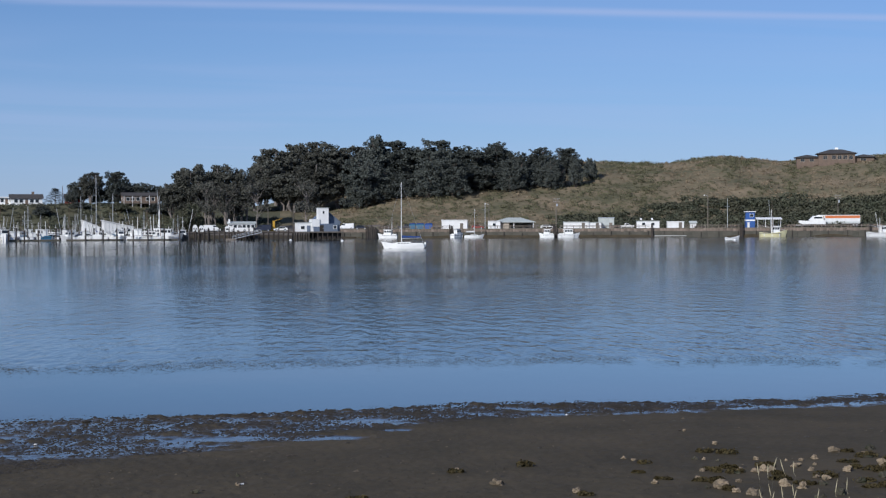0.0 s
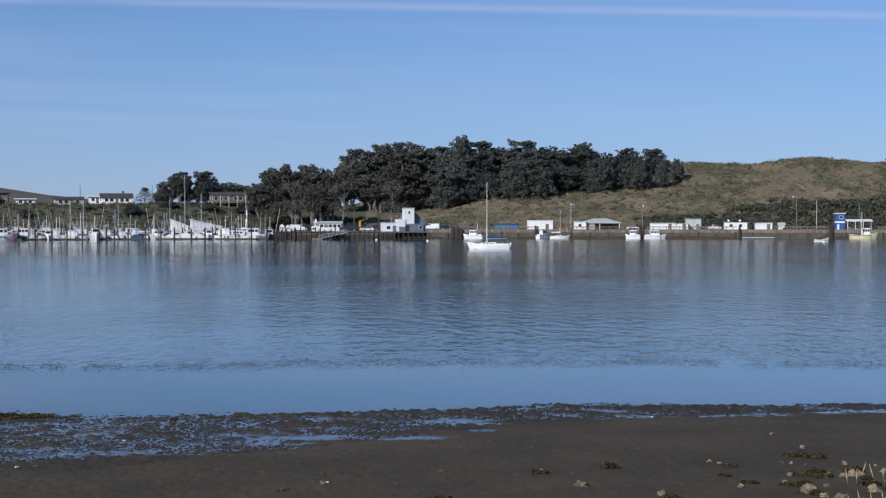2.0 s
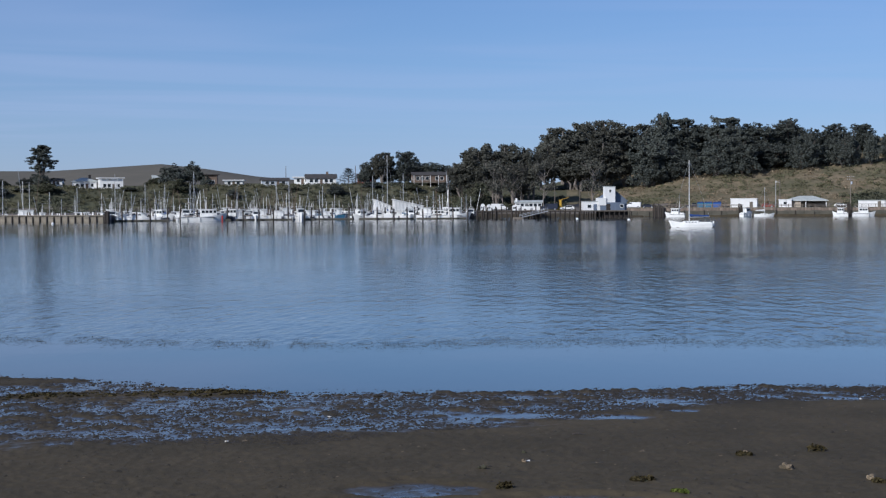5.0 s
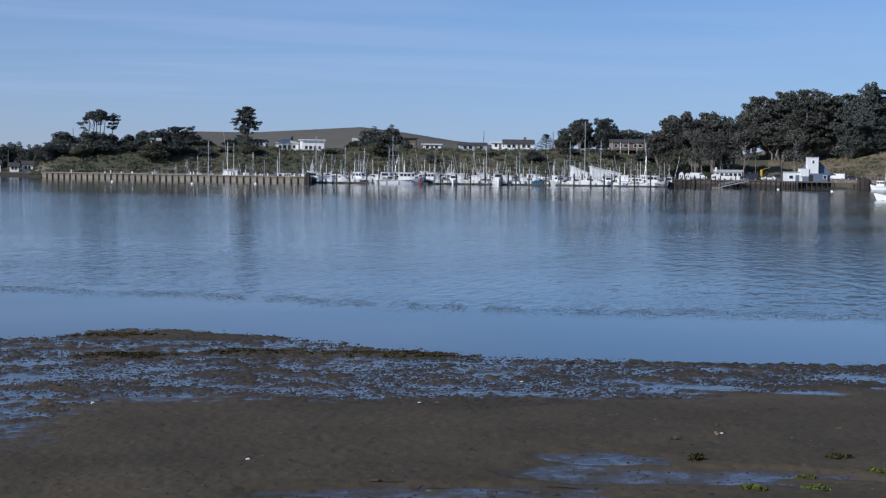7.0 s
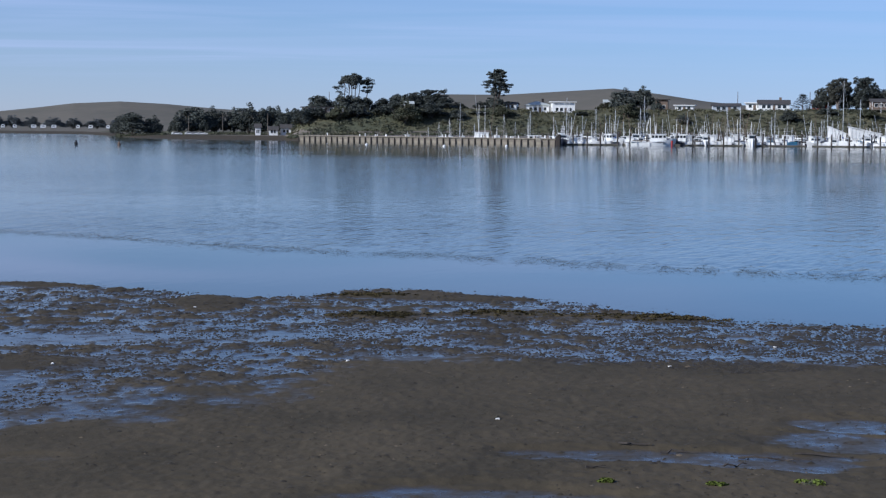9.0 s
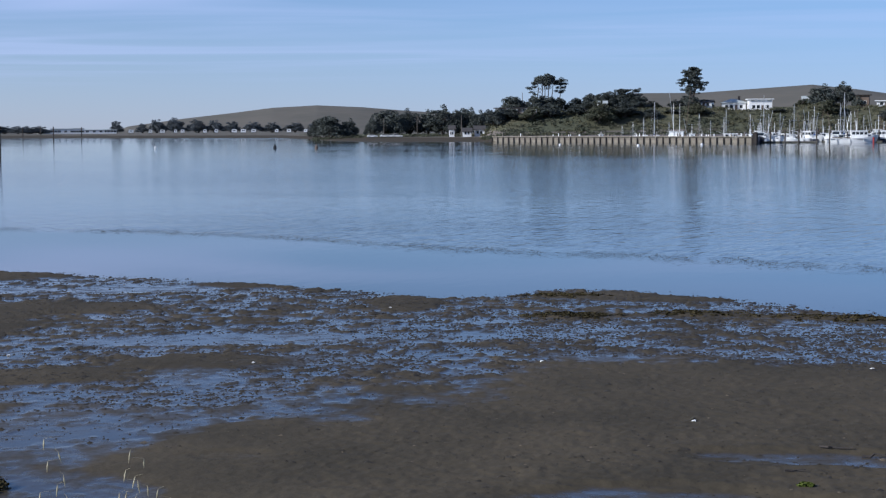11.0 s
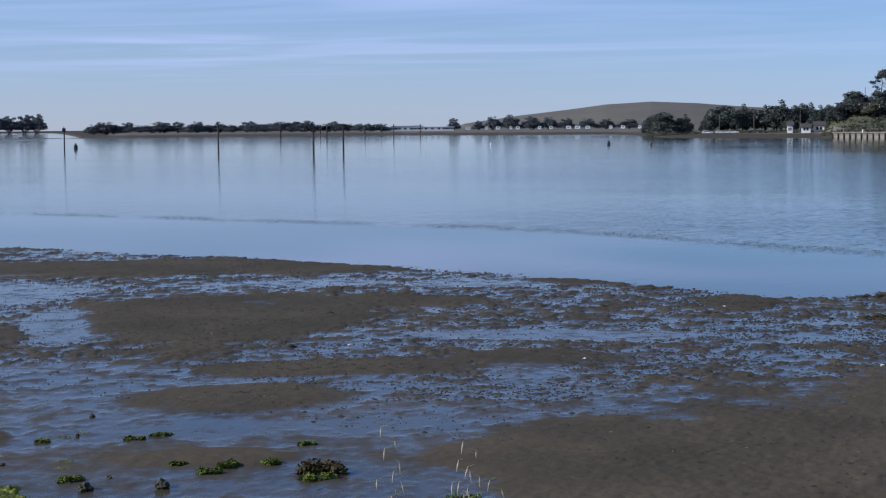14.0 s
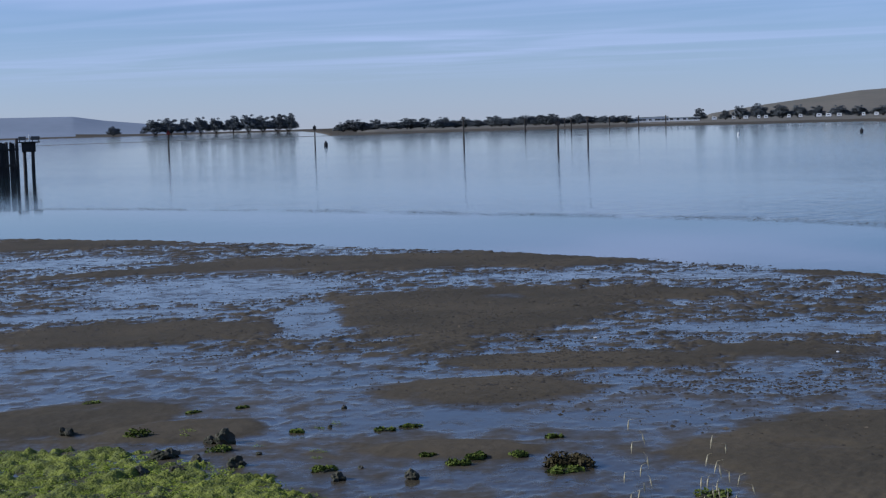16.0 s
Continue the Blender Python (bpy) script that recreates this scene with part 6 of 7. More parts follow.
# ---- boats ----
def hull(L, beam, free, draft=0.5, sheer=0.35, transom=0.8, rake=0.12):
    """A lofted hull with its bow towards +x, waterline at z = 0; open top closed by a deck."""
    bm = B()
    n = 11
    rings = []
    for i in range(n):
        t = i / (n - 1)
        x = -L / 2 + L * t
        w = beam / 2 * (transom + (1 - transom) * math.sin(min(1, t / 0.45) * math.pi / 2)) * (1 if t < 0.5 else math.cos((t - 0.5) / 0.5 * math.pi / 2) ** 0.75)
        w = max(w, 0.03)
        top = free + sheer * (t - 0.35) ** 2 * 2.2 + (0.12 if t > 0.8 else 0)
        k = rake * L * max(0, t - 0.7) / 0.3
        prof = [(0.0, -draft * (1 - max(0, t - 0.75) * 3.2)), (w * 0.62, -draft * 0.5 * (1 - max(0, t - 0.75) * 3.2)), (w * 0.93, 0.0), (w, top * 0.55), (w * 1.02, top)]
        ring = []
        for s in (-1, 1):
            pts = prof if s == -1 else prof[:0:-1]
            for (y, z) in (prof[::-1] if s == -1 else prof[1:]):
                ring.append(bm.verts.new((x + k * max(0, z) / max(top, 0.1) * 0.8 - rake * L * 0.3 * (t > 0.9) * 0, s * y, z)))
        rings.append(ring)
    for a, b in zip(rings, rings[1:]):
        for j in range(len(a) - 1):
            bm.faces.new((a[j], a[j + 1], b[j + 1], b[j]))
        bm.faces.new((a[-1], a[0], b[0], b[-1]))
    bm.faces.new(rings[0])
    bm.faces.new(rings[-1][::-1])
    return bm


def stay(parent, a, b, r=0.012):
    bm = B()
    tube(bm, a, b, r, r, 4)
    part("stay", bm, aluminium, parent)


def sailboat(m, L, mast, hull_mat, cover_mat, label, group="boats in the bay", mast_x=0.06, fine=False):
    ob = thing("sailboat", m, label, "sailboat", group)
    beam, free = L * 0.31, L * 0.105
    hl = part("hull", hull(L, beam, free, 0.5, 0.5, 0.62, 0.10), hull_mat, ob, smooth=False)
    bm = B()
    box(bm, -L * 0.5 + 0.04, L * 0.38, -beam * 0.30, beam * 0.30, -0.04, 0.06)
    part("boot_stripe", bm, blue_canvas if not fine else grey_timber, hl)
    bm = B()
    prism(bm, [(-L * 0.16, free - 0.05), (L * 0.27, free), (L * 0.22, free + 0.36), (-L * 0.12, free + 0.48), (-L * 0.16, free + 0.44)], -beam * 0.28, beam * 0.28)
    bmesh.ops.bevel(bm, geom=bm.edges[:], offset=0.05, segments=2, affect="EDGES")
    cab = part("cabin", bm, gelcoat, ob)
    for i in range(4):
        bm = B()
        x = -L * 0.09 + i * L * 0.075
        box(bm, x - 0.2, x + 0.2, -beam * 0.28 - 0.015, beam * 0.28 + 0.015, free + 0.14, free + 0.29)
        part("portlight", bm, dark_glass, cab)
    bm = B()
    box(bm, -L * 0.46, -L * 0.17, -beam * 0.33, -beam * 0.27, free - 0.05, free + 0.22)
    box(bm, -L * 0.46, -L * 0.17, beam * 0.27, beam * 0.33, free - 0.05, free + 0.22)
    box(bm, -L * 0.46, -L * 0.17, -beam * 0.27, beam * 0.27, free - 0.10, free - 0.02)
    part("cockpit_coaming", bm, gelcoat, ob)
    mx = L * mast_x
    bm = B()
    tube(bm, (mx, 0, free), (mx, 0, mast), 0.085 if fine else 0.085, 0.055 if fine else 0.055, 8)
    ms = part("mast", bm, aluminium if not fine else white_paint, ob)
    bm = B()
    tube(bm, (mx, -beam * 0.32, mast * 0.58), (mx, beam * 0.32, mast * 0.58), 0.03, 0.03, 5)
    part("spreader", bm, aluminium, ms)
    bz = free + 1.15
    bm = B()
    tube(bm, (mx, 0, bz), (-L * 0.42, 0, bz + 0.1), 0.055, 0.05, 7)
    part("boom", bm, aluminium, ob)
    bm = B()
    segs = 9
    pts = []
    for i in range(segs):
        t = i / (segs - 1)
        pts.append((mx - 0.05 - t * (L * 0.42 + mx - 0.1), 0.38 - 0.16 * t + 0.03 * math.sin(i * 2.1)))
    rings = [[bm.verts.new((x, 0.62 * r * math.cos(k * math.tau / 8), bz + 0.12 + 0.6 * r + 0.62 * r * math.sin(k * math.tau / 8))) for k in range(8)] for x, r in pts]
    for ra, rb in zip(rings, rings[1:]):
        for k in range(8):
            bm.faces.new((ra[k], ra[(k + 1) % 8], rb[(k + 1) % 8], rb[k]))
    bm.faces.new(rings[0][::-1])
    bm.faces.new(rings[-1])
    part("sail_cover", bm, cover_mat, ob, "bundled canvas sail cover")
    stay(ob, (L * 0.5, 0, free + 0.2), (mx, 0, mast))
    stay(ob, (-L * 0.48, 0, free + 0.1), (mx, 0, mast))
    for s in (-1, 1):
        stay(ob, (mx - 0.1, s * beam * 0.45, free), (mx, s * beam * 0.32, mast * 0.58))
        stay(ob, (mx, s * beam * 0.32, mast * 0.58), (mx, 0, mast * 0.97))
    if fine:
        for i in range(7):
            x = -L * 0.46 + i * L * 0.145
            y = beam * 0.47 * (1 if x < L * 0.1 else max(0.2, 1 - (x / L - 0.1) * 2.2))
            for s in (-1, 1):
                bm = B()
                tube(bm, (x, s * y, free), (x, s * y, free + 0.6), 0.014, 0.014, 5)
                part("stanchion", bm, aluminium, ob)
        bm = B()
        box(bm, -L * 0.5 - 0.32, -L * 0.5 - 0.02, -0.2, 0.2, 0.35, 1.25)
        part("outboard_motor", bm, white_paint, ob)
        bm = B()
        tube(bm, (L * 0.5, -0.3, free + 0.65), (L * 0.5, 0.3, free + 0.65), 0.02, 0.02, 5)
        tube(bm, (L * 0.5, -0.3, free + 0.1), (L * 0.5, -0.3, free + 0.65), 0.02, 0.02, 5)
        tube(bm, (L * 0.5, 0.3, free + 0.1), (L * 0.5, 0.3, free + 0.65), 0.02, 0.02, 5)
        part("pulpit", bm, aluminium, ob)
    return ob


def motor_boat(m, L, hull_mat, label, kind="cruiser", mast=5.0, group="boats in the marina", poles=False):
    """A cabin boat or fishing boat, bow towards +x."""
    ob = thing({"troller": "fishing_boat", "skiff": "skiff"}.get(kind, "motor_boat"), m, label, "boat", group)
    beam, free = L * 0.33, (1.25 if kind == "troller" else 1.0 if kind == "cruiser" else 0.55)
    hl = part("hull", hull(L, beam, free, 0.5, 1.1 if kind == "troller" else 0.6, 0.85, 0.10), hull_mat, ob)
    bm = B()
    box(bm, -L * 0.5 - 0.02, L * 0.3, -beam * 0.515, beam * 0.515, free - 0.16, free - 0.06)
    part("rub_rail", bm, navy_hull if hull_mat is not navy_hull else gelcoat, hl)
    if kind == "skiff":
        for x in (-L * 0.25, L * 0.08):
            bm = B()
            box(bm, x - 0.15, x + 0.15, -beam * 0.42, beam * 0.42, free - 0.02, free + 0.05)
            part("thwart", bm, grey_timber, ob)
        return ob
    x0, x1 = (-L * 0.02, L * 0.24) if kind == "troller" else (-L * 0.18, L * 0.2)
    ch = 2.2 if kind == "troller" else 1.75
    bm = B()
    prism(bm, [(x0, free - 0.1), (x1 + 0.35, free - 0.1), (x1, free + ch), (x0, free + ch)], -beam * 0.34, beam * 0.34)
    bmesh.ops.bevel(bm, geom=bm.edges[:], offset=0.06, segments=2, affect="EDGES")
    cab = part("wheelhouse", bm, gelcoat, ob)
    bm = B()
    box(bm, x0 - 0.35, x1 + 0.3, -beam * 0.38, beam * 0.38, free + ch, free + ch + 0.12)
    part("cabin_roof", bm, white_paint, cab)
    for i in range(3):
        x = x0 + (i + 0.5) * (x1 - x0) / 3
        bm = B()
        box(bm, x - (x1 - x0) * 0.13, x + (x1 - x0) * 0.13, -beam * 0.34 - 0.02, beam * 0.34 + 0.02, free + ch * 0.52, free + ch * 0.86)
        part("window", bm, dark_glass, cab)
    bm = B()
    prism(bm, [(x1 + 0.05, free + ch * 0.55), (x1 + 0.20, free + ch * 0.55), (x1 + 0.09, free + ch * 0.9), (x1 - 0.05, free + ch * 0.9)], -beam * 0.28, beam * 0.28)
    part("windscreen", bm, dark_glass, cab)
    bm = B()
    tube(bm, (x0 - 0.2, 0, free), (x0 - 0.2, 0, mast), 0.09, 0.05, 7)
    ms = part("mast", bm, white_paint, ob)
    bm = B()
    tube(bm, (x0 - 0.2, 0, free + 1.6), (-L * 0.44, 0, free + 2.5), 0.06, 0.04, 6)
    part("boom", bm, aluminium, ms)
    bm = B()
    tube(bm, (x0 - 0.2, -0.5, mast * 0.8), (x0 - 0.2, 0.5, mast * 0.8), 0.03, 0.03, 5)
    part("radar_arm", bm, white_paint, ms)
    if poles:
        for s in (-1, 1):
            bm = B()
            tube(bm, (x0, s * beam * 0.45, free), (x0 - 0.6, s * beam * 0.95, mast * 1.35), 0.075, 0.04, 6)
            part("trolling_pole", bm, aluminium if s > 0 else brown_wall, ob)
            stay(ob, (x0 - 0.2, 0, mast), (x0 - 0.4, s * beam * 0.75, mast * 0.95))
    bm = B()
    box(bm, -L * 0.44, -L * 0.22, -beam * 0.3, beam * 0.3, free - 0.1, free + 0.4)
    part("hatch", bm, grey_timber if kind == "troller" else gelcoat, ob)
    for i in range(3):
        bm = B()
        x = -L * 0.36 + i * L * 0.3
        tube(bm, (x, -beam * 0.53, free * 0.25), (x, -beam * 0.53, free * 0.8), 0.13, 0.13, 8)
        part("fender", bm, gelcoat, ob)
    if kind == "troller":
        bm = B()
        tube(bm, (L * 0.44, -0.4, free + 1.2), (L * 0.44, 0.4, free + 1.2), 0.03, 0.03, 5)
        for s in (-1, 1):
            tube(bm, (L * 0.44, s * 0.4, free + 1.2), (L * 0.2, s * beam * 0.42, free + 1.1), 0.03, 0.03, 5)
            tube(bm, (L * 0.44, s * 0.4, free + 0.4), (L * 0.44, s * 0.4, free + 1.2), 0.03, 0.03, 5)
        part("bow_rail", bm, aluminium, ob)
    return ob


sailboat(place(26.0, 313, 0, 178), 7.9, 13.1, gelcoat, blue_canvas, "white moored sloop with a bundled blue sail cover", fine=True, mast_x=0.07)

# boats lying at the quay
motor_boat(on_quay(-51.5, -7, 0, 175), 6.2, gelcoat, "white fishing boat moored at the quay", "cruiser", 5.2, "boats at the quay", True)
motor_boat(on_quay(-28.5, -5, 0, 60), 6.0, gelcoat, "white cabin boat moored at the quay", "cruiser", 3.8, "boats at the quay")
sailboat(on_quay(-23.0, -6, 0, 8), 6.2, 9.6, gelcoat, white_paint, "white sloop moored at the quay", "boats at the quay")
motor_boat(on_quay(1.5, -5, 0, 182), 4.6, gelcoat, "white small boat moored at the quay", "cruiser", 3.2, "boats at the quay")
motor_boat(on_quay(8.5, -6, 0, 5), 6.8, gelcoat, "white cabin cruiser moored at the quay", "cruiser", 3.5, "boats at the quay")
motor_boat(on_quay(75.8, -6, 0, 3), 8.4, pale_yellow, "pale yellow fishing boat with tall masts at the quay", "troller", 9.0, "boats at the quay", True)
motor_boat(on_quay(111, -6, 0, 10), 9.0, gelcoat, "white fishing boat moored at the quay", "troller", 6.0, "boats at the quay", True)
motor_boat(on_quay(117, -8, 0, 170), 7.0, gelcoat, "white cabin boat moored at the quay", "cruiser", 4.0, "boats at the quay")
motor_boat(place(37.75, 452, 0, 15), 3.8, white_paint, "small white skiff at anchor", "skiff", group="boats in the bay")


def float_dock(m, L, w, label, group="floating docks"):
    ob = thing("floating_dock", m, label, "dock", group)
    bm = B()
    box(bm, -L / 2, L / 2, -w / 2, w / 2, -0.35, 0.38)
    part("float", bm, concrete, ob)
    n = max(2, int(L / 2.4))
    for i in range(n):
        bm = B()
        box(bm, -L / 2 + i * L / n + 0.02, -L / 2 + (i + 1) * L / n - 0.02, -w / 2 - 0.05, w / 2 + 0.05, 0.38, 0.5)
        part("deck_board", bm, grey_timber if "white" not in label else white_paint, ob)
    return ob


float_dock(on_quay(42.5, -3, 0), 10.5, 2.4, "low white floating dock at the quay")


def front_dist(h):
    return float(np.interp(h, [4, 5, 10, 14, 18, 20], [486, 482, 492, 500, 494, 492]))


models = [
    sailboat(place(5.35, 490, 0, 84), 9.0, 14.4, gelcoat, blue_canvas, "white sloop berthed in the marina", "boats in the marina"),
    sailboat(place(6.4, 492, 0, -86), 8.2, 11.5, gelcoat, white_paint, "white sloop with a pale sail cover in the marina", "boats in the marina"),
    sailboat(place(7.1, 494, 0, 95), 8.8, 11.0, navy_hull, blue_canvas, "dark-hulled sloop berthed in the marina", "boats in the marina"),
    motor_boat(place(7.6, 490, 0, 92), 8.5, gelcoat, "white cabin cruiser berthed in the marina"),
    motor_boat(place(8.6, 492, 0, 8), 10.5, gelcoat, "white fishing boat with trolling poles in the marina", "troller", 7.2, poles=True),
    motor_boat(place(9.6, 496, 0, 175), 11.0, navy_hull, "dark-hulled fishing boat in the marina", "troller", 8.0, poles=True),
    motor_boat(place(10.3, 494, 0, -88), 7.2, gelcoat, "small white cabin boat berthed in the marina", "cruiser", 4.0),
]
models += [
    motor_boat(place(11.2, 497, 0, 88), 8.0, navy_hull, "dark blue cabin boat with a pale wheelhouse in the marina", "cruiser", 5.0),
    motor_boat(place(11.9, 498, 0, -84), 9.2, gelcoat, "white fishing boat with folded trolling poles in the marina", "troller", 7.6, poles=True),
    sailboat(place(12.6, 499, 0, 91), 7.4, 9.2, gelcoat, blue_canvas, "small white sloop with a blue sail cover in the marina", "boats in the marina"),
    motor_boat(place(13.3, 500, 0, 100), 7.6, teal_paint, "teal-hulled work boat berthed in the marina", "troller", 6.0),
]
mr = random.Random(21)
h = 5.0
while h < 18.0:
    for row in range(4):
        if row == 0 and (5.1 < h < 13.6 and mr.random() < 0.3):
            continue
        src = mr.choices(models, (1, 1.5, 1, 4, 3, 1.2, 5, 2.5, 3.5, 2.5, 1.5))[0]
        d = front_dist(h) + 6 + row * 12 + mr.uniform(-2.5, 2.5)
        if d > 541:
            continue
        turn = mr.choice((90, -90, 84, -96, 100)) if mr.random() < 0.76 else mr.choice((35, 150, -30, 205))
        k_ = mr.uniform(0.8, 1.12)
        copy_thing(src, place(h + mr.uniform(-0.14, 0.14), d, 0, turn + mr.uniform(-9, 9), (k_, k_, k_ * mr.uniform(0.78, 1.0))))
    h += 0.34 + mr.uniform(-0.06, 0.12)
# behind the breakwater
h = -0.4
while h < 4.8:
    for row in range(2):
        src = mr.choices(models, (1, 2, 1, 3, 1, 0, 4, 2, 1, 3, 1))[0]
        d = float(np.interp(h, [-4.25, 5.0], [547, 478])) + 15 + row * 13
        if d < 540 and (h > 0.6 or row == 0):
            k_ = mr.uniform(0.7, 0.95)
            copy_thing(src, place(h + mr.uniform(-0.1, 0.1), d, 0, mr.choice((90, -90, 95, -84)) + mr.uniform(-8, 8), (k_, k_, k_ * mr.uniform(0.7, 0.95))))
    h += 0.40


def dock_box(m):
    ob = thing("dock_box", m, "white dock locker standing on the floating dock", "locker", "dock lockers")
    bm = B()
    box(bm, -0.6, 0.6, -0.3, 0.3, 0.0, 0.62)
    part("body", bm, white_paint, ob)
    bm = B()
    prism(bm, [(-0.64, 0.62), (0.64, 0.62), (0.60, 0.74), (-0.60, 0.74)], -0.34, 0.34)
    part("lid", bm, gelcoat, ob)
    return ob


box_src = dock_box(place(5.6, front_dist(5.6) - 1.5, 0.5))
for i in range(44):
    hb = 5.5 + i * 0.28 + mr.uniform(-0.07, 0.07)
    if any(lo_ < hb < hi_ for lo_, hi_ in ((5.25, 7.15), (7.45, 9.35), (9.65, 11.55), (11.85, 13.75), (14.05, 15.95), (16.15, 17.85))):
        copy_thing(box_src, place(hb, front_dist(hb) - 1.4, 0.5, mr.uniform(-6, 6)))
# the tall masts
sailboat(place(15.05, 503, 0, 92), 13.5, 20.4, gelcoat, blue_canvas, "large white sloop with a very tall mast", "boats in the marina")
sailboat(place(15.62, 504, 0, -88), 10.5, 14.6, gelcoat, white_paint, "white sloop with a tall mast", "boats in the marina")
sailboat(place(14.52, 503, 0, 90), 10.0, 13.8, gelcoat, blue_canvas, "white sloop beside the boat sheds", "boats in the marina")
sailboat(place(8.12, 500, 0, 90), 11.0, 15.2, gelcoat, blue_canvas, "white sloop with a tall mast", "boats in the marina")
sailboat(place(1.52, 528, 0, 90), 9.5, 13.2, gelcoat, blue_canvas, "white sloop behind the breakwater", "boats in the marina")
motor_boat(place(2.2, 524, 0, 85), 12.0, gelcoat, "white trawler with twin masts behind the breakwater", "troller", 12.6, poles=False)
motor_boat(place(2.42, 524, 0, 85), 11.0, gelcoat, "white trawler with a tall gantry mast behind the breakwater", "troller", 12.4, poles=True)
motor_boat(place(4.2, 490, 0, 5), 9.5, gelcoat, "white cabin cruiser near the breakwater end", "cruiser", 6.5)
motor_boat(place(8.4, 486, 0, 3), 13.0, gelcoat, "large white fishing boat lying at the outer berth", "troller", 8.5)
motor_boat(place(17.3, 496, 0, 4), 12.0, gelcoat, "white fishing boat with a tall mast and rigging", "troller", 11.5, poles=True)
motor_boat(place(16.9, 497, 0, 5), 8.0, blue_paint, "blue-hulled work boat in the marina", "cruiser", 4.5)
for i, (a, b) in enumerate(((5.2, 7.2), (7.4, 9.4), (9.6, 11.6), (11.8, 13.8), (14.0, 16.0), (16.1, 17.9))):
    c = (a + b) / 2
    float_dock(place(c, front_dist(c) - 1.5), (b - a) * 8.6, 1.8, "long grey floating dock along the berths")
prng = random.Random(5)
pile_src = []
for k in range(3):
    bm = pile_mesh(0.23, -2.4, 3.3 + 0.35 * k, k + 40, cap=(k == 1))
    pile_src.append(solo("mooring_post", bm, timber_pile, place(5.1 + k * 0.5, front_dist(5.1 + k * 0.5) - 3.2), "dark timber mooring pile in the marina", "pile", "mooring piles"))
h = 6.6
while h < 20.0:
    copy_thing(prng.choice(pile_src), place(h + prng.uniform(-0.05, 0.05), front_dist(h) - 3.2 + prng.uniform(-0.5, 0.5)))
    h += 0.54
for i in range(40):
    copy_thing(prng.choice(pile_src), place(prng.uniform(5.2, 17.8), 505 + prng.choice((0, 13, 26)) + prng.uniform(-2, 2)))
bm = pile_mesh(0.3, -2.2, 1.6, 77)
solo("channel_post", bm, red_paint, place(9.12, 480), "short red painted marker pile", "pile")


# ---- channel marks and floats ----
def channel_mark(heading, dist, top, board, label, far=False):
    ob = thing("channel_mark", place(heading, dist), label, "marker", "channel marks")
    r = 0.20 if not far else 0.34
    part("post", pile_mesh(r, -2.2, top, int(dist)), timber_pile, ob)
    if board == "nest":
        rng = np.random.default_rng(int(dist))
        bm = B()
        box(bm, -0.55, 0.55, -0.5, 0.5, top, top + 0.12)
        part("platform", bm, grey_timber, ob)
        bm = B()
        for i in range(46):
            t = rng.random() * math.tau
            c = Vector((0.45 * math.cos(t) * rng.random(), 0.45 * math.sin(t) * rng.random(), top + 0.15 + 0.45 * rng.random()))
            v = Vector((rng.normal(), rng.normal(), rng.normal() * 0.3)).normalized() * 0.35
            tube(bm, c - v, c + v, 0.025, 0.02, 4)
        part("stick_pile", bm, timber_pile, ob)
    elif board:
        bm = B()
        prism(bm, [(-0.62, top - 0.9), (0.62, top - 0.9), (0, top + 0.35)] if board is red_paint else [(-0.5, top - 0.9), (0.5, top - 0.9), (0.5, top + 0.1), (-0.5, top + 0.1)], -0.26, -0.20)
        part("dayboard", bm, board, ob)
        bm = B()
        box(bm, -0.35, 0.35, -0.3, 0.3, top, top + 0.1)
        tube(bm, (0, 0, top + 0.1), (0, 0, top + 0.5), 0.12, 0.10, 8)
        part("lantern", bm, rubber, ob)


for a, d, top, board, lab in ((-36.72, 420, 5.2, red_paint, "dark pile with a red triangular dayboard"), (-31.52, 470, 5.3, timber_pile, "dark pile with a square dayboard"),
                              (-26.15, 390, 5.9, "nest", "dark pile topped by a bundle of sticks"), (-22.76, 326, 4.9, timber_pile, "plain dark channel pile"),
                              (-21.68, 356, 5.0, "nest", "dark pile topped by a bundle of sticks")):
    channel_mark(a, d, top, board, lab)
for a, d in ((-23.93, 815), (-22.27, 800), (-22.5, 1010), (-20.9, 980), (-19.86, 870), (-18.9, 980), (-20.3, 1050)):
    channel_mark(a, d, 6.4, None, "distant dark channel pile", True)


def platform_mark():
    ob = thing("range_platform", place(-41.55, 217), "dark timber platform on twin piles", "platform")
    for x in (-0.55, 0.45):
        bm = pile_mesh(0.24, -2.2, 3.4, int(x * 10) + 9)
        bm.transform(pose(x, 0, 0))
        part("timber_post", bm, timber_pile, ob)
    bm = B()
    box(bm, -0.9, 0.9, -0.7, 0.7, 2.9, 4.1)
    part("beam_box", bm, timber_pile, ob)
    bm = B()
    box(bm, -1.3, 1.5, -0.9, 0.9, 4.1, 4.25)
    dk = part("deck", bm, timber_pile, ob)
    for x in (-1.1, -0.4, 0.5, 1.3):
        bm = B()
        box(bm, x - 0.06, x + 0.06, -0.8, -0.68, 4.25, 4.95)
        part("post", bm, timber_pile, dk)
    for x0, x1 in ((-1.25, -0.3), (0.3, 1.45)):
        bm = B()
        box(bm, x0, x1, -0.82, -0.74, 4.45, 4.95)
        part("board", bm, grey_timber, dk)
    bm = B()
    tube(bm, (0.1, 0, 4.25), (0.1, 0, 5.2), 0.07, 0.06, 6)
    part("lantern_post", bm, aluminium, dk)


platform_mark()


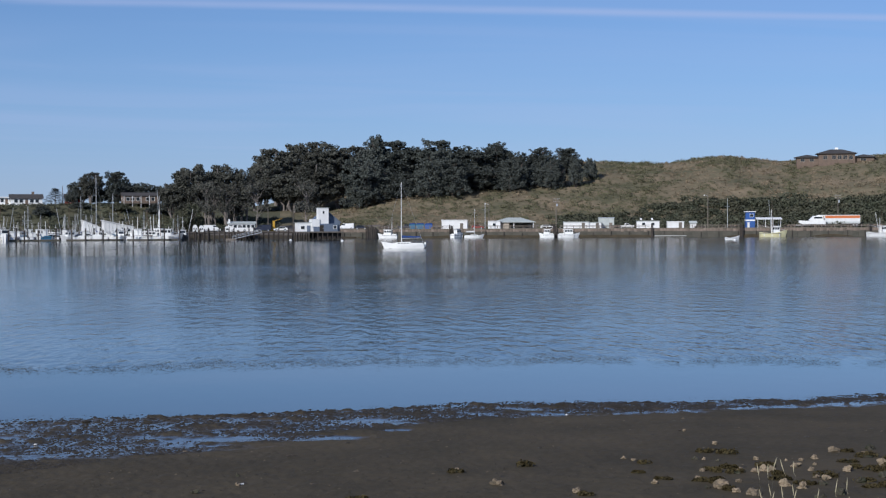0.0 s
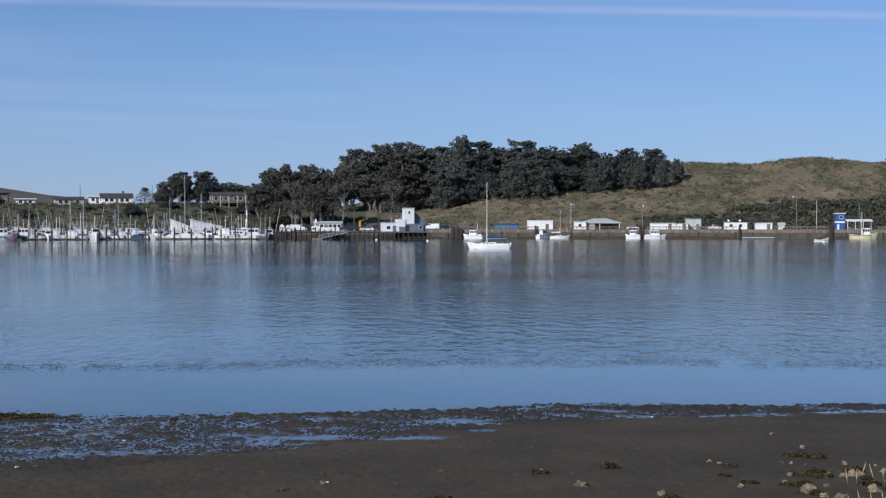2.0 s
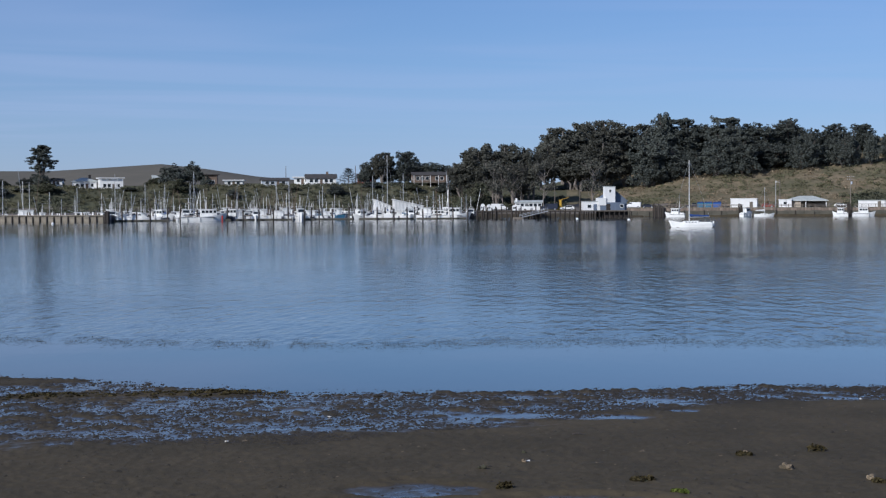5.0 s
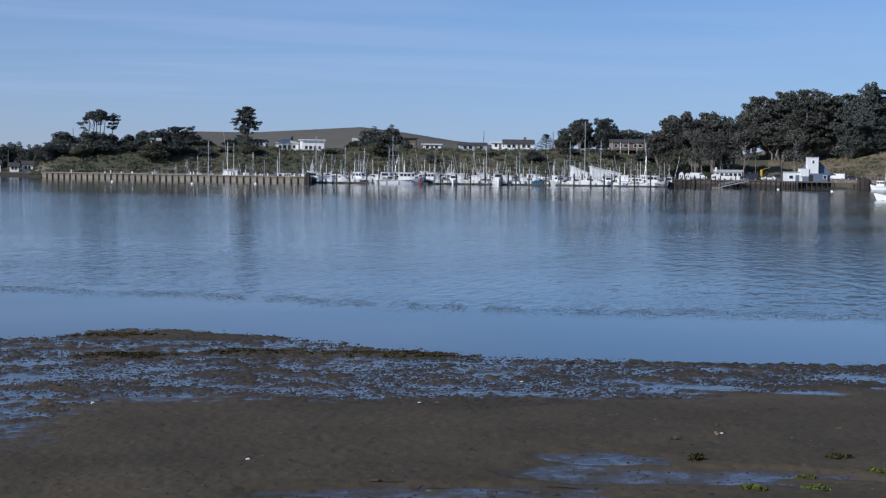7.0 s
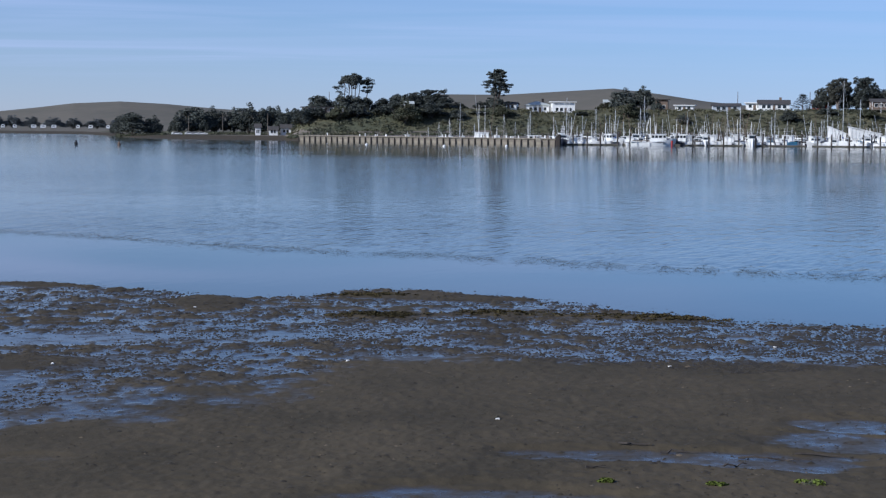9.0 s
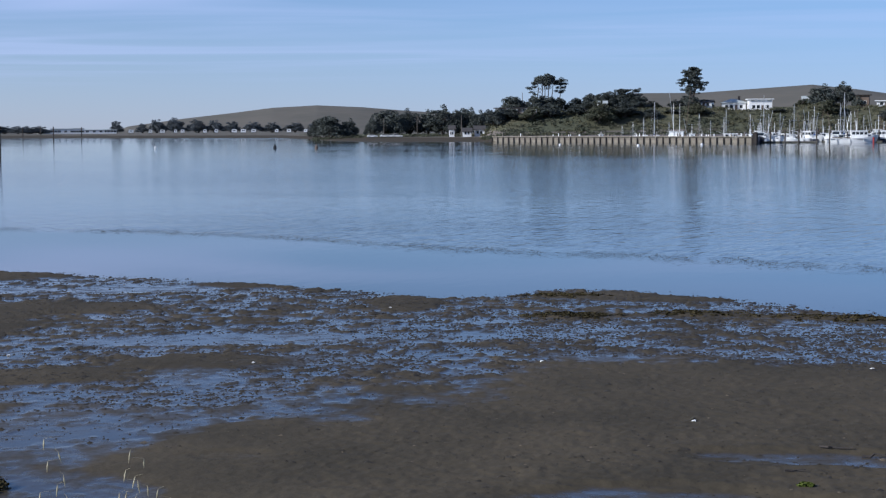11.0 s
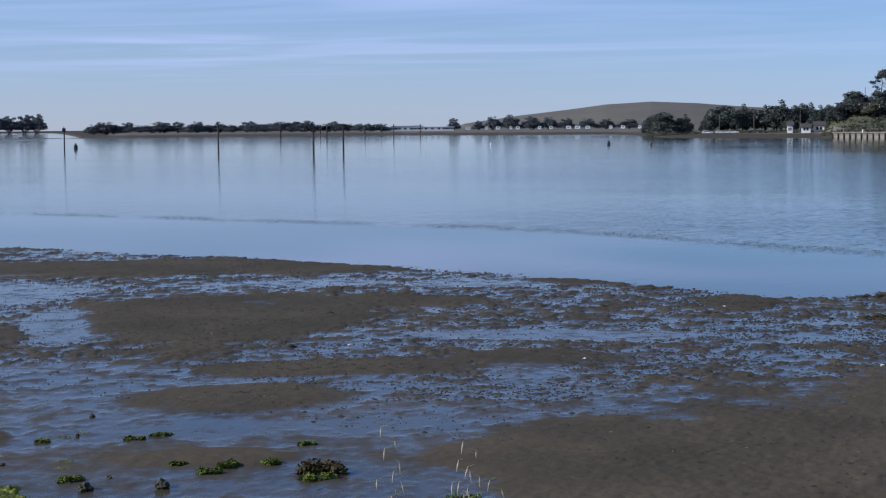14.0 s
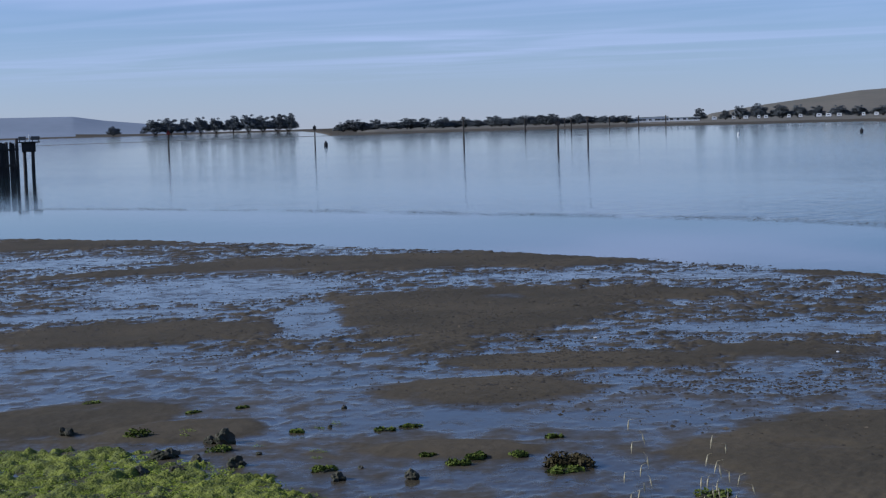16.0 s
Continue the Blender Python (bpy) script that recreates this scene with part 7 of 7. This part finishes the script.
def pile_wall():
    ob = thing("pile_wall", place(-43.22, 207), "wall of close-set dark timber piles standing in the water", "pile wall", kind="structure")
    for i in range(30):
        bm = pile_mesh(0.21, -2.2, 4.1 + 0.25 * random.Random(i).random() + (0.5 if i == 29 else 0), i)
        bm.transform(pose(-7.0 + i * 0.40, 0.05 * (i % 2), 0))
        part("timber_post", bm, timber_pile, ob)
    for z in (1.2, 3.2):
        bm = B()
        box(bm, -7.2, 4.8, -0.38, -0.2, z, z + 0.3)
        part("waler", bm, timber_pile, ob)


pile_wall()


def buoy(heading, dist, size, mat, label, shape="can"):
    ob = thing("buoy", place(heading, dist, -0.1), label, "buoy", "buoys in the bay")
    bm = B()
    if shape == "can":
        tube(bm, (0, 0, -0.3), (0, 0, size * 0.55), size * 0.34, size * 0.34, 12)
        tube(bm, (0, 0, size * 0.55), (0, 0, size * 0.8), size * 0.34, size * 0.14, 12)
        b = part("body", bm, mat, ob)
        bm = B()
        tube(bm, (0, 0, size * 0.8), (0, 0, size), size * 0.14, size * 0.12, 8)
        part("top", bm, mat, b)
    else:
        bmesh.ops.create_uvsphere(bm, u_segments=14, v_segments=9, radius=size * 0.5)
        bm.transform(pose(0, 0, size * 0.28))
        b = part("body", bm, mat, ob, smooth=True)
        bm = B()
        tube(bm, (0, 0, size * 0.75), (0, 0, size * 0.95), size * 0.08, size * 0.05, 6)
        part("ring", bm, aluminium, b)


buoy(-10.63, 390, 1.2, brown_wall, "rusty brown can buoy afloat in the bay")
buoy(-12.12, 400, 1.2, rubber, "dark can buoy afloat in the bay")
buoy(-31.13, 428, 1.5, rubber, "dark can buoy with a pointed top")
buoy(-16.35, 410, 0.9, white_paint, "white can buoy afloat in the bay")
for a, d in ((-1.85, 440), (0.95, 415), (3.2, 430), (23.75, 440), (37.85, 430), (43.2, 440), (21.9, 470)):
    buoy(a, d, 0.75, white_paint, "small round white mooring buoy", "ball")


# ---- things on the mud ----
def rock_mesh(bm, size, rng, squash=0.7):
    bmesh.ops.create_icosphere(bm, subdivisions=3, radius=size)
    off = Vector(rng.uniform(-50, 50, 3))
    for v in bm.verts:
        n = noise.noise(v.co / size * 1.1 + off) * 0.75 + noise.noise(v.co / size * 2.6 + off) * 0.35 + noise.noise(v.co / size * 6 + off) * 0.16
        v.co *= 1 + n
        v.co.z *= squash
    return bm


def stone(heading, dist, size, mat, label, seed, name="stone", group="stones on the mud"):
    rng = np.random.default_rng(seed)
    z = on_ground(heading, dist)
    size *= 0.78
    bm = rock_mesh(B(), size, rng, rng.uniform(0.6, 0.95))
    return solo(name, bm, mat, place(heading, dist, z + size * 0.28, rng.uniform(0, 360)), label, "stone", group)


PALE = "pale tan angular stone lying on the mud"
for i, (a, d, s) in enumerate(((29.3, 29.75, 0.13), (27.86, 31.3, 0.07), (33.9, 33.2, 0.07), (34.25, 32.9, 0.07), (36.05, 37.9, 0.05), (37.14, 35.6, 0.07), (41.26, 34.8, 0.13), (37.4, 29.65, 0.17),
                               (39.12, 31.8, 0.13), (38.85, 31.9, 0.11), (39.61, 30.1, 0.13), (38.0, 31.8, 0.09), (38.55, 31.7, 0.10), (40.2, 29.9, 0.12), (40.59, 33.7, 0.08), (41.75, 32.2, 0.11),
                               (37.9, 29.3, 0.10), (38.5, 29.0, 0.13), (41.0, 31.0, 0.10))):
    stone(a, d, s, rock_mat, PALE, i)
for i, (a, d, s) in enumerate(((42.5, 35.4, 0.12), (42.9, 33.1, 0.12), (42.2, 30.8, 0.10), (19.94, 30.0, 0.06), (18.43, 29.3, 0.09), (32.19, 28.9, 0.10), (19.95, 31.2, 0.05), (40.0, 32.6, 0.09),
                               (43.0, 31.6, 0.12), (36.7, 31.6, 0.08), (41.5, 29.4, 0.12), (35.0, 30.0, 0.07))):
    stone(a, d, s, rock_mat if i % 2 else dark_rock, PALE if i % 2 else "dark weathered stone lying on the mud", 40 + i)
for i, (a, d, s) in enumerate(((-28.42, 22.1, 0.13), (-34.78, 23.5, 0.17), (-35.2, 25.3, 0.19), (-35.7, 25.4, 0.13), (-40.71, 26.8, 0.15), (-37.49, 24.4, 0.18), (-37.1, 24.5, 0.14), (-31.1, 22.2, 0.12),
                               (-38.2, 23.4, 0.14), (-36.9, 23.2, 0.13), (-30.27, 22.9, 0.05), (-33.95, 24.2, 0.06), (-31.35, 26.2, 0.05), (-30.81, 27.9, 0.06), (2.96, 26.7, 0.06), (-36.2, 24.0, 0.10))):
    stone(a, d, s, dark_rock, "dark wet stone with algae on the mudflat", 80 + i, group="stones on the mudflat")


scatter = np.random.default_rng(121)
for i in range(26):
    stone(scatter.uniform(36.2, 43.6), scatter.uniform(28.6, 34.5), scatter.uniform(0.04, 0.09), rock_mat if i % 3 else dark_rock, "small weathered stone among weed on the mud", 140 + i)


def weed_clump(heading, dist, w, h, mat, label, seed, leaves=260, leaf=0.035):
    rng = np.random.default_rng(seed)
    ob = new("seaweed_clump", None)
    z = on_ground(heading, dist)
    ob.matrix_world = place(heading, dist, z, rng.uniform(-20, 20))
    tagged(ob, label, "seaweed", "seaweed clumps")
    bl = [((rng.uniform(-w, w) * 0.55, rng.uniform(-w, w) * 0.35, h * 0.2), (w * rng.uniform(0.35, 0.6), w * 0.4, h * rng.uniform(0.6, 1.0))) for _ in range(6)]
    co = leaf_cloud(bl, leaves, leaf, rng, 0.7)
    co[:, 2] = np.maximum(co[:, 2], -0.01)
    f = new("fronds", quads_mesh("fronds", co, mat))
    f.parent = ob
    bm = rock_mesh(B(), w * 0.42, rng, 0.32)
    part("holdfast", bm, dark_rock, ob)


WEEDS = [(scatter.uniform(36.5, 43.6), scatter.uniform(28.6, 34.5), scatter.uniform(0.12, 0.28), scatter.uniform(0.05, 0.10)) for _ in range(18)] + [(30.28, 32.0, 0.25, 0.13), (27.86, 31.2, 0.20, 0.06), (34.65, 32.5, 0.18, 0.07), (35.33, 30.5, 0.22, 0.05), (34.43, 31.2, 0.16, 0.05), (36.64, 30.4, 0.22, 0.07), (37.64, 32.1, 0.24, 0.09), (38.9, 32.4, 0.22, 0.09),
         (40.97, 31.4, 0.3, 0.10), (41.8, 34.9, 0.24, 0.07), (42.4, 34.2, 0.3, 0.10), (39.4, 30.9, 0.28, 0.08), (42.7, 32.4, 0.3, 0.10), (40.3, 30.4, 0.25, 0.06), (37.2, 30.6, 0.2, 0.06), (43.2, 30.6, 0.3, 0.08),
         (19.17, 27.2, 0.20, 0.11), (24.24, 28.1, 0.28, 0.07), (32.5, 28.6, 0.2, 0.06)]
for i, (a, d, w, h_) in enumerate(WEEDS):
    weed_clump(a, d, w, h_, kelp, "dark brown-green clump of seaweed on the mud", 200 + i, 420, 0.024)
GREENS = [(23.09, 26.4, 0.22, 0.05), (25.61, 27.0, 0.2, 0.05), (21.23, 24.9, 0.22, 0.05), (23.59, 25.2, 0.3, 0.05), (-26.64, 22.9, 0.20, 0.08), (-26.01, 23.3, 0.20, 0.08), (-27.81, 23.5, 0.16, 0.04), (-31.51, 22.8, 0.22, 0.08),
          (-38.15, 26.1, 0.26, 0.10), (-32.48, 25.9, 0.18, 0.04), (-28.36, 26.0, 0.2, 0.04), (-29.29, 25.7, 0.2, 0.04), (-23.19, 24.8, 0.18, 0.04), (-39.87, 29.8, 0.2, 0.03), (-36.31, 28.2, 0.2, 0.03), (-17.5, 20.9, 0.28, 0.05),
          (-34.49, 28.4, 0.12, 0.03), (-24.4, 23.4, 0.2, 0.06), (-35.3, 24.6, 0.24, 0.08), (7.0, 22.0, 0.14, 0.04), (11.0, 22.0, 0.16, 0.04), (14.2, 22.4, 0.24, 0.04)]
for i, (a, d, w, h_) in enumerate(GREENS):
    weed_clump(a, d, w, h_, clump_algae, "dull green algae clump on the wet mud", 300 + i, 420, 0.024)
for i, (a, d, w, h_) in enumerate(((-22.5, 22.75, 0.42, 0.17), (-22.9, 22.6, 0.2, 0.10))):
    weed_clump(a, d, w, h_, kelp, "mounded dark seaweed with green algae at its foot", 400 + i, 1100, 0.028)
    weed_clump(a - 0.25, d - 0.35, w * 0.7, 0.05, clump_algae, "bright green algae fringe on the wet mud", 410 + i, 240)


def strewn(name, label, category, mat, rows, leaf, leaves, seed, low=0.006):
    """Flat scraps of weed lying along the ground, as one mass."""
    rng = np.random.default_rng(seed)
    out = []
    for a, d, w, h_, over_water in rows:
        z = 0.004 if over_water else max(on_ground(a, d), -0.01) + low
        t = radians(a)
        bl = [((d * math.sin(t), d * math.cos(t), z), (w, w * 0.6, h_))]
        co = leaf_cloud(bl, leaves, leaf, rng, 0.6)
        co[:, 2] = np.maximum(z + (co[:, 2] - z) * (0.20 if over_water else 0.6), z - 0.004)
        out.append(co)
    tagged(new(name, quads_mesh(name, np.concatenate(out), mat)), label, category, kind="stuff")


rw = np.random.default_rng(77)
# the green bed at the foot of the bank
rows_ = []
for i in range(1700):
    a = rw.uniform(-45, -31)
    d = rw.uniform(20.0, 26.5)
    edge_ = np.interp(a, [-45, -42.6, -40.7, -38.8, -36.8, -34.8, -32.8, -30.7], [26.2, 25.9, 25.4, 25.2, 24.3, 23.2, 22.0, 20.6])
    if d < edge_ - 0.5 * rw.random() or rw.random() < 0.015:
        rows_.append((a, d, rw.uniform(0.06, 0.2), rw.uniform(0.02, 0.11), False))
strewn("algae_fronds", "loose green algae fronds over the algae bed", "algae", algae, rows_, 0.011, 60, 1)


def algae_bed():
    """Lumpy green mounds of algae over stones at the foot of the bank."""
    aa, dd = np.arange(-46, -29.9, 0.11), np.arange(19.0, 27.2, 0.055)
    A, R = np.meshgrid(aa, dd)
    edge = np.interp(A, [-45, -42.6, -40.7, -38.8, -36.8, -34.8, -32.8, -30.7], [26.2, 25.9, 25.4, 25.2, 24.3, 23.2, 22.0, 20.6])
    x, y = R * np.sin(np.radians(A)), R * np.cos(np.radians(A))
    big, small = fbm(x / 0.34, y / 0.42, 131, 3), fbm(x / 0.10, y / 0.12, 141, 3)
    inside = smooth(edge - R + 2.4 * (big - 0.5) + 0.6 * (small - 0.5), -0.1, 0.7)
    Z = ground_height(A, R)
    Z = np.maximum(Z, 0.0) - 0.05 + inside * (0.050 + 0.20 * np.clip(big - 0.36, 0, 1) + 0.13 * (small - 0.5))
    co = np.stack([x, y, Z], -1).reshape(-1, 3)
    nr, na = R.shape
    i, j = np.arange(nr - 1)[:, None] * na, np.arange(na - 1)[None, :]
    quads = np.stack([i + j, i + na + j, i + na + j + 1, i + j + 1], -1).reshape(-1, 4)
    quads = quads[inside[:-1, :-1].ravel() > 0.08]
    me = bpy.data.meshes.new("algae_bed")
    me.from_pydata(co.tolist(), [], quads.tolist())
    me.polygons.foreach_set("use_smooth", [True] * len(me.polygons))
    me.materials.append(material("algae_mat", (0.215, 0.235, 0.030), 0.7, 0, (0.060, 0.072, 0.018), 4.0, 0.95, 30, bump=0.05, bump_scale=24, spec=0.2))
    tagged(new("algae_bed", me), "bright green algae bed mounded over stones and mud", "algae", kind="stuff")


algae_bed()
# brown mats at the water's edge
rows_ = []
for a0, d0, w0, l0 in MATS:
    for i in range(70):
        rows_.append((a0 + rw.normal() * w0 / d0 * 34, d0 + rw.normal() * l0 * 0.5, rw.uniform(0.06, 0.16), rw.uniform(0.02, 0.06), False))
strewn("weed_mats", "olive-brown weed mats along the water's edge", "seaweed", kelp, rows_, 0.035, 22, 2)
# wrack along the shoreline
rows_ = []
for i in range(2300):
    a = rw.uniform(-44, 44)
    s_ = float(np.interp(a, NEAR[:, 0], NEAR[:, 1]))
    belt_ = float(np.interp(a, [-45, -18, -8, 6, 12, 20, 30, 45], [14, 12, 9, 8, 6, 4, 2.2, 1.8]))
    rows_.append((a, s_ - rw.random() ** 1.6 * belt_ + 0.3, rw.uniform(0.03, 0.15), rw.uniform(0.003, 0.010), False))
strewn("shore_wrack", "dark scraps of weed strewn along the shoreline", "seaweed", kelp, rows_, 0.015, 12, 3)
# the floating weed line out in the shallows
rows_ = []
for i in range(20000):
    a = rw.uniform(-45, 45)
    s_ = float(np.interp(a, WEED[:, 0], WEED[:, 1]))
    t_ = fbm(np.array([a * 0.9]), np.array([3.0]), 91, 3)[0]
    if rw.random() > smooth(np.array([t_]), 0.15, 0.48)[0]:
        continue
    rows_.append((a, s_ + rw.normal() * 1.1 + 2.2 * (t_ - 0.5), rw.uniform(0.03, 0.2), rw.uniform(0.015, 0.045), True))
strewn("floating_weed", "thin line of floating weed on the shallow water", "seaweed", kelp, rows_, 0.016, 6, 4)


# specks: worm casts and pebbles, shells
def specks(name, label, mat, count, size, seed, where, tall=0.45, low=0.0, patchy=False):
    rng = np.random.default_rng(seed)
    a = rng.uniform(-44, 44, count)
    d = where(rng, a)
    z = ground_height(a, d)
    keep = z > low
    if patchy:
        keep &= blobs(POOLS, a, d, 0.65) < 0.5
        keep &= fbm(np.radians(a) * d / 1.6, d / 0.9, 95, 3) + rng.uniform(-0.12, 0.12, count) > 0.40
    a, d, z = a[keep], d[keep], z[keep]
    n = len(a)
    s = size * rng.uniform(0.4, 1.5, n) * np.where(rng.random(n) < 0.06, 1.8, 1.0)
    x, y = d * np.sin(np.radians(a)), d * np.cos(np.radians(a))
    z = np.maximum(z, -0.004)
    ring = np.arange(5) * math.tau / 5
    co = np.zeros((n, 6, 3))
    for k, t in enumerate(ring):
        rad = s * rng.uniform(0.7, 1.3, n)
        co[:, k, 0], co[:, k, 1], co[:, k, 2] = x + rad * np.cos(t) * 1.3, y + rad * np.sin(t), z - 0.012
    co[:, 5, 0], co[:, 5, 1], co[:, 5, 2] = x + s * 0.2, y, z + s * rng.uniform(0.6, 1.1, n) * tall
    base = np.arange(n)[:, None] * 6
    tri = np.concatenate([np.stack([base[:, 0] + k, base[:, 0] + (k + 1) % 5, base[:, 0] + 5], -1) for k in range(5)])
    me = bpy.data.meshes.new(name)
    me.from_pydata(co.reshape(-1, 3).tolist(), [], tri.tolist())
    me.materials.append(mat)
    me.polygons.foreach_set("use_smooth", [True] * len(me.polygons))
    tagged(new(name, me), label, "specks", kind="stuff")


def shore_part(lo, hi):
    return lambda rng, a: np.interp(a, NEAR[:, 0], NEAR[:, 1]) * (lo + (hi - lo) * rng.random(len(a)))


def in_belt(rng, a):
    """Spread over the churned belt behind the waterline."""
    wide = np.interp(a, [-45, -18, -8, 6, 12, 20, 30, 45], [48, 30, 17, 13, 10.5, 7.0, 4.0, 2.2])
    return np.interp(a, NEAR[:, 0], NEAR[:, 1]) + 0.6 - wide * rng.random(len(a))


lump_mud = material("lump_mud", (0.056, 0.045, 0.028), 0.6, 0, (0.034, 0.028, 0.018), 3.0, 0.8, 20, bump=0.01, bump_scale=30, ior=1.33)
specks("mud_lumps", "low wet mud lumps standing in shallow water", lump_mud, 100000, 0.042, 15, in_belt, 0.30, -0.075, True)
specks("worm_casts", "small dark worm casts and lumps on the mud", lump_mud, 15000, 0.030, 5, shore_part(0.45, 0.98))
specks("pebbles", "scattered small pebbles on the mud", rock_mat, 900, 0.028, 6, shore_part(0.45, 0.95))
for i, (a, d) in enumerate(((31.86, 40.9), (-21.57, 36.1), (20.1, 30.1), (-2.5, 33.4), (9.2, 33.2), (3.0, 26.6), (-8.0, 43.5), (12.9, 37.0), (-13.0, 33.6))):
    rng = np.random.default_rng(i)
    bm = rock_mesh(B(), 0.035, rng, 0.5)
    solo("shell", bm, shell_mat, place(a, d, on_ground(a, d) + 0.012, i * 40), "small bleached white shell on the mud", "shell", "shells on the mud")


def drift_stick(heading, dist, L, turn, seed):
    rng = np.random.default_rng(seed)
    bm = B()
    limb(bm, (-L / 2, 0, 0.02), (L / 2, 0, 0.03), 0.018, 0.008, rng, 5, 5, 0.04)
    solo("drift_stick", bm, timber_pile, place(heading, dist, on_ground(heading, dist) + 0.005, turn), "thin dark drift stick lying on wet mud", "stick", "drift sticks")


for i, (a, d, L, t) in enumerate(((13.0, 24.2, 1.1, 6), (14.6, 24.6, 0.8, -8), (9.6, 24.4, 0.6, 4), (8.0, 24.7, 0.5, -3), (11.6, 23.6, 0.4, 30), (21.91, 33.6, 0.25, 5), (36.0, 37.9, 0.2, 20), (6.6, 22.8, 0.3, 12))):
    drift_stick(a, d, L, t, i)


# ---- grass on the bank, close to the eye ----
def wild_oat(heading, dist, foot, top, lean, seed, label, spikes=9, upright=False):
    rng = np.random.default_rng(seed)
    ob = thing("grass_stem", place(heading, dist, foot), label, "grass", "grass stems on the bank")
    bm = B()
    h_ = top - foot
    pts = [Vector((lean * t * t, 0, h_ * (t - 0.10 * abs(lean) * t ** 3))) for t in np.linspace(0, 1, 9)]
    for p, q in zip(pts, pts[1:]):
        tube(bm, p, q, 0.00028, 0.00024, 5)
    st = part("stalk", bm, dull_stalk, ob, "dull green stalk")
    for i in range(spikes):
        t = 0.72 + 0.28 * i / max(1, spikes - 1)
        k = min(7, int(t * 8))
        c = pts[k].lerp(pts[k + 1], t * 8 - k)
        side = 1 if i % 2 else -1
        if upright:
            e = c + Vector((side * 0.004 + rng.normal() * 0.002, 0, 0.012))
            f = e + Vector((rng.normal() * 0.006, 0, 0.030 + 0.014 * rng.random()))
        else:
            e = c + Vector((side * rng.uniform(0.008, 0.03) + lean * 0.05, rng.normal() * 0.01, -rng.uniform(0.0, 0.012)))
            f = e + Vector((side * 0.006 + rng.normal() * 0.004, 0, -rng.uniform(0.030, 0.046)))
        thick = 0.0017 if upright else 0.0030
        bm = B()
        tube(bm, c, e, 0.0003, 0.0003, 4)
        mid = e.lerp(f, 0.45)
        tube(bm, e, mid, 0.0005, thick, 5)
        tube(bm, mid, f, thick, 0.0004, 5)
        part("spikelet", bm, straw, ob)


for i, (a, top, ln) in enumerate(((-19.0, 4.06, -0.10), (-18.75, 4.02, 0.13), (-18.4, 3.93, 0.12), (-18.1, 3.89, 0.16), (-18.9, 3.89, -0.12), (-18.0, 3.87, 0.05))):
    wild_oat(a, 5.0, 3.0, top, ln, i, "dry wild oat stem with drooping pale seed heads")
for i, (a, top) in enumerate(((38.75, 4.26), (39.05, 4.235), (39.15, 4.25), (39.35, 4.24), (39.5, 4.25), (40.3, 4.18), (40.9, 4.19), (41.1, 4.17), (41.3, 4.2), (42.2, 4.15))):
    wild_oat(a, 5.0, 3.6, top - 0.035, (-0.03 if i % 2 else 0.04), 60 + i, "stiff dry grass stem with a pale upright head", 3, True)
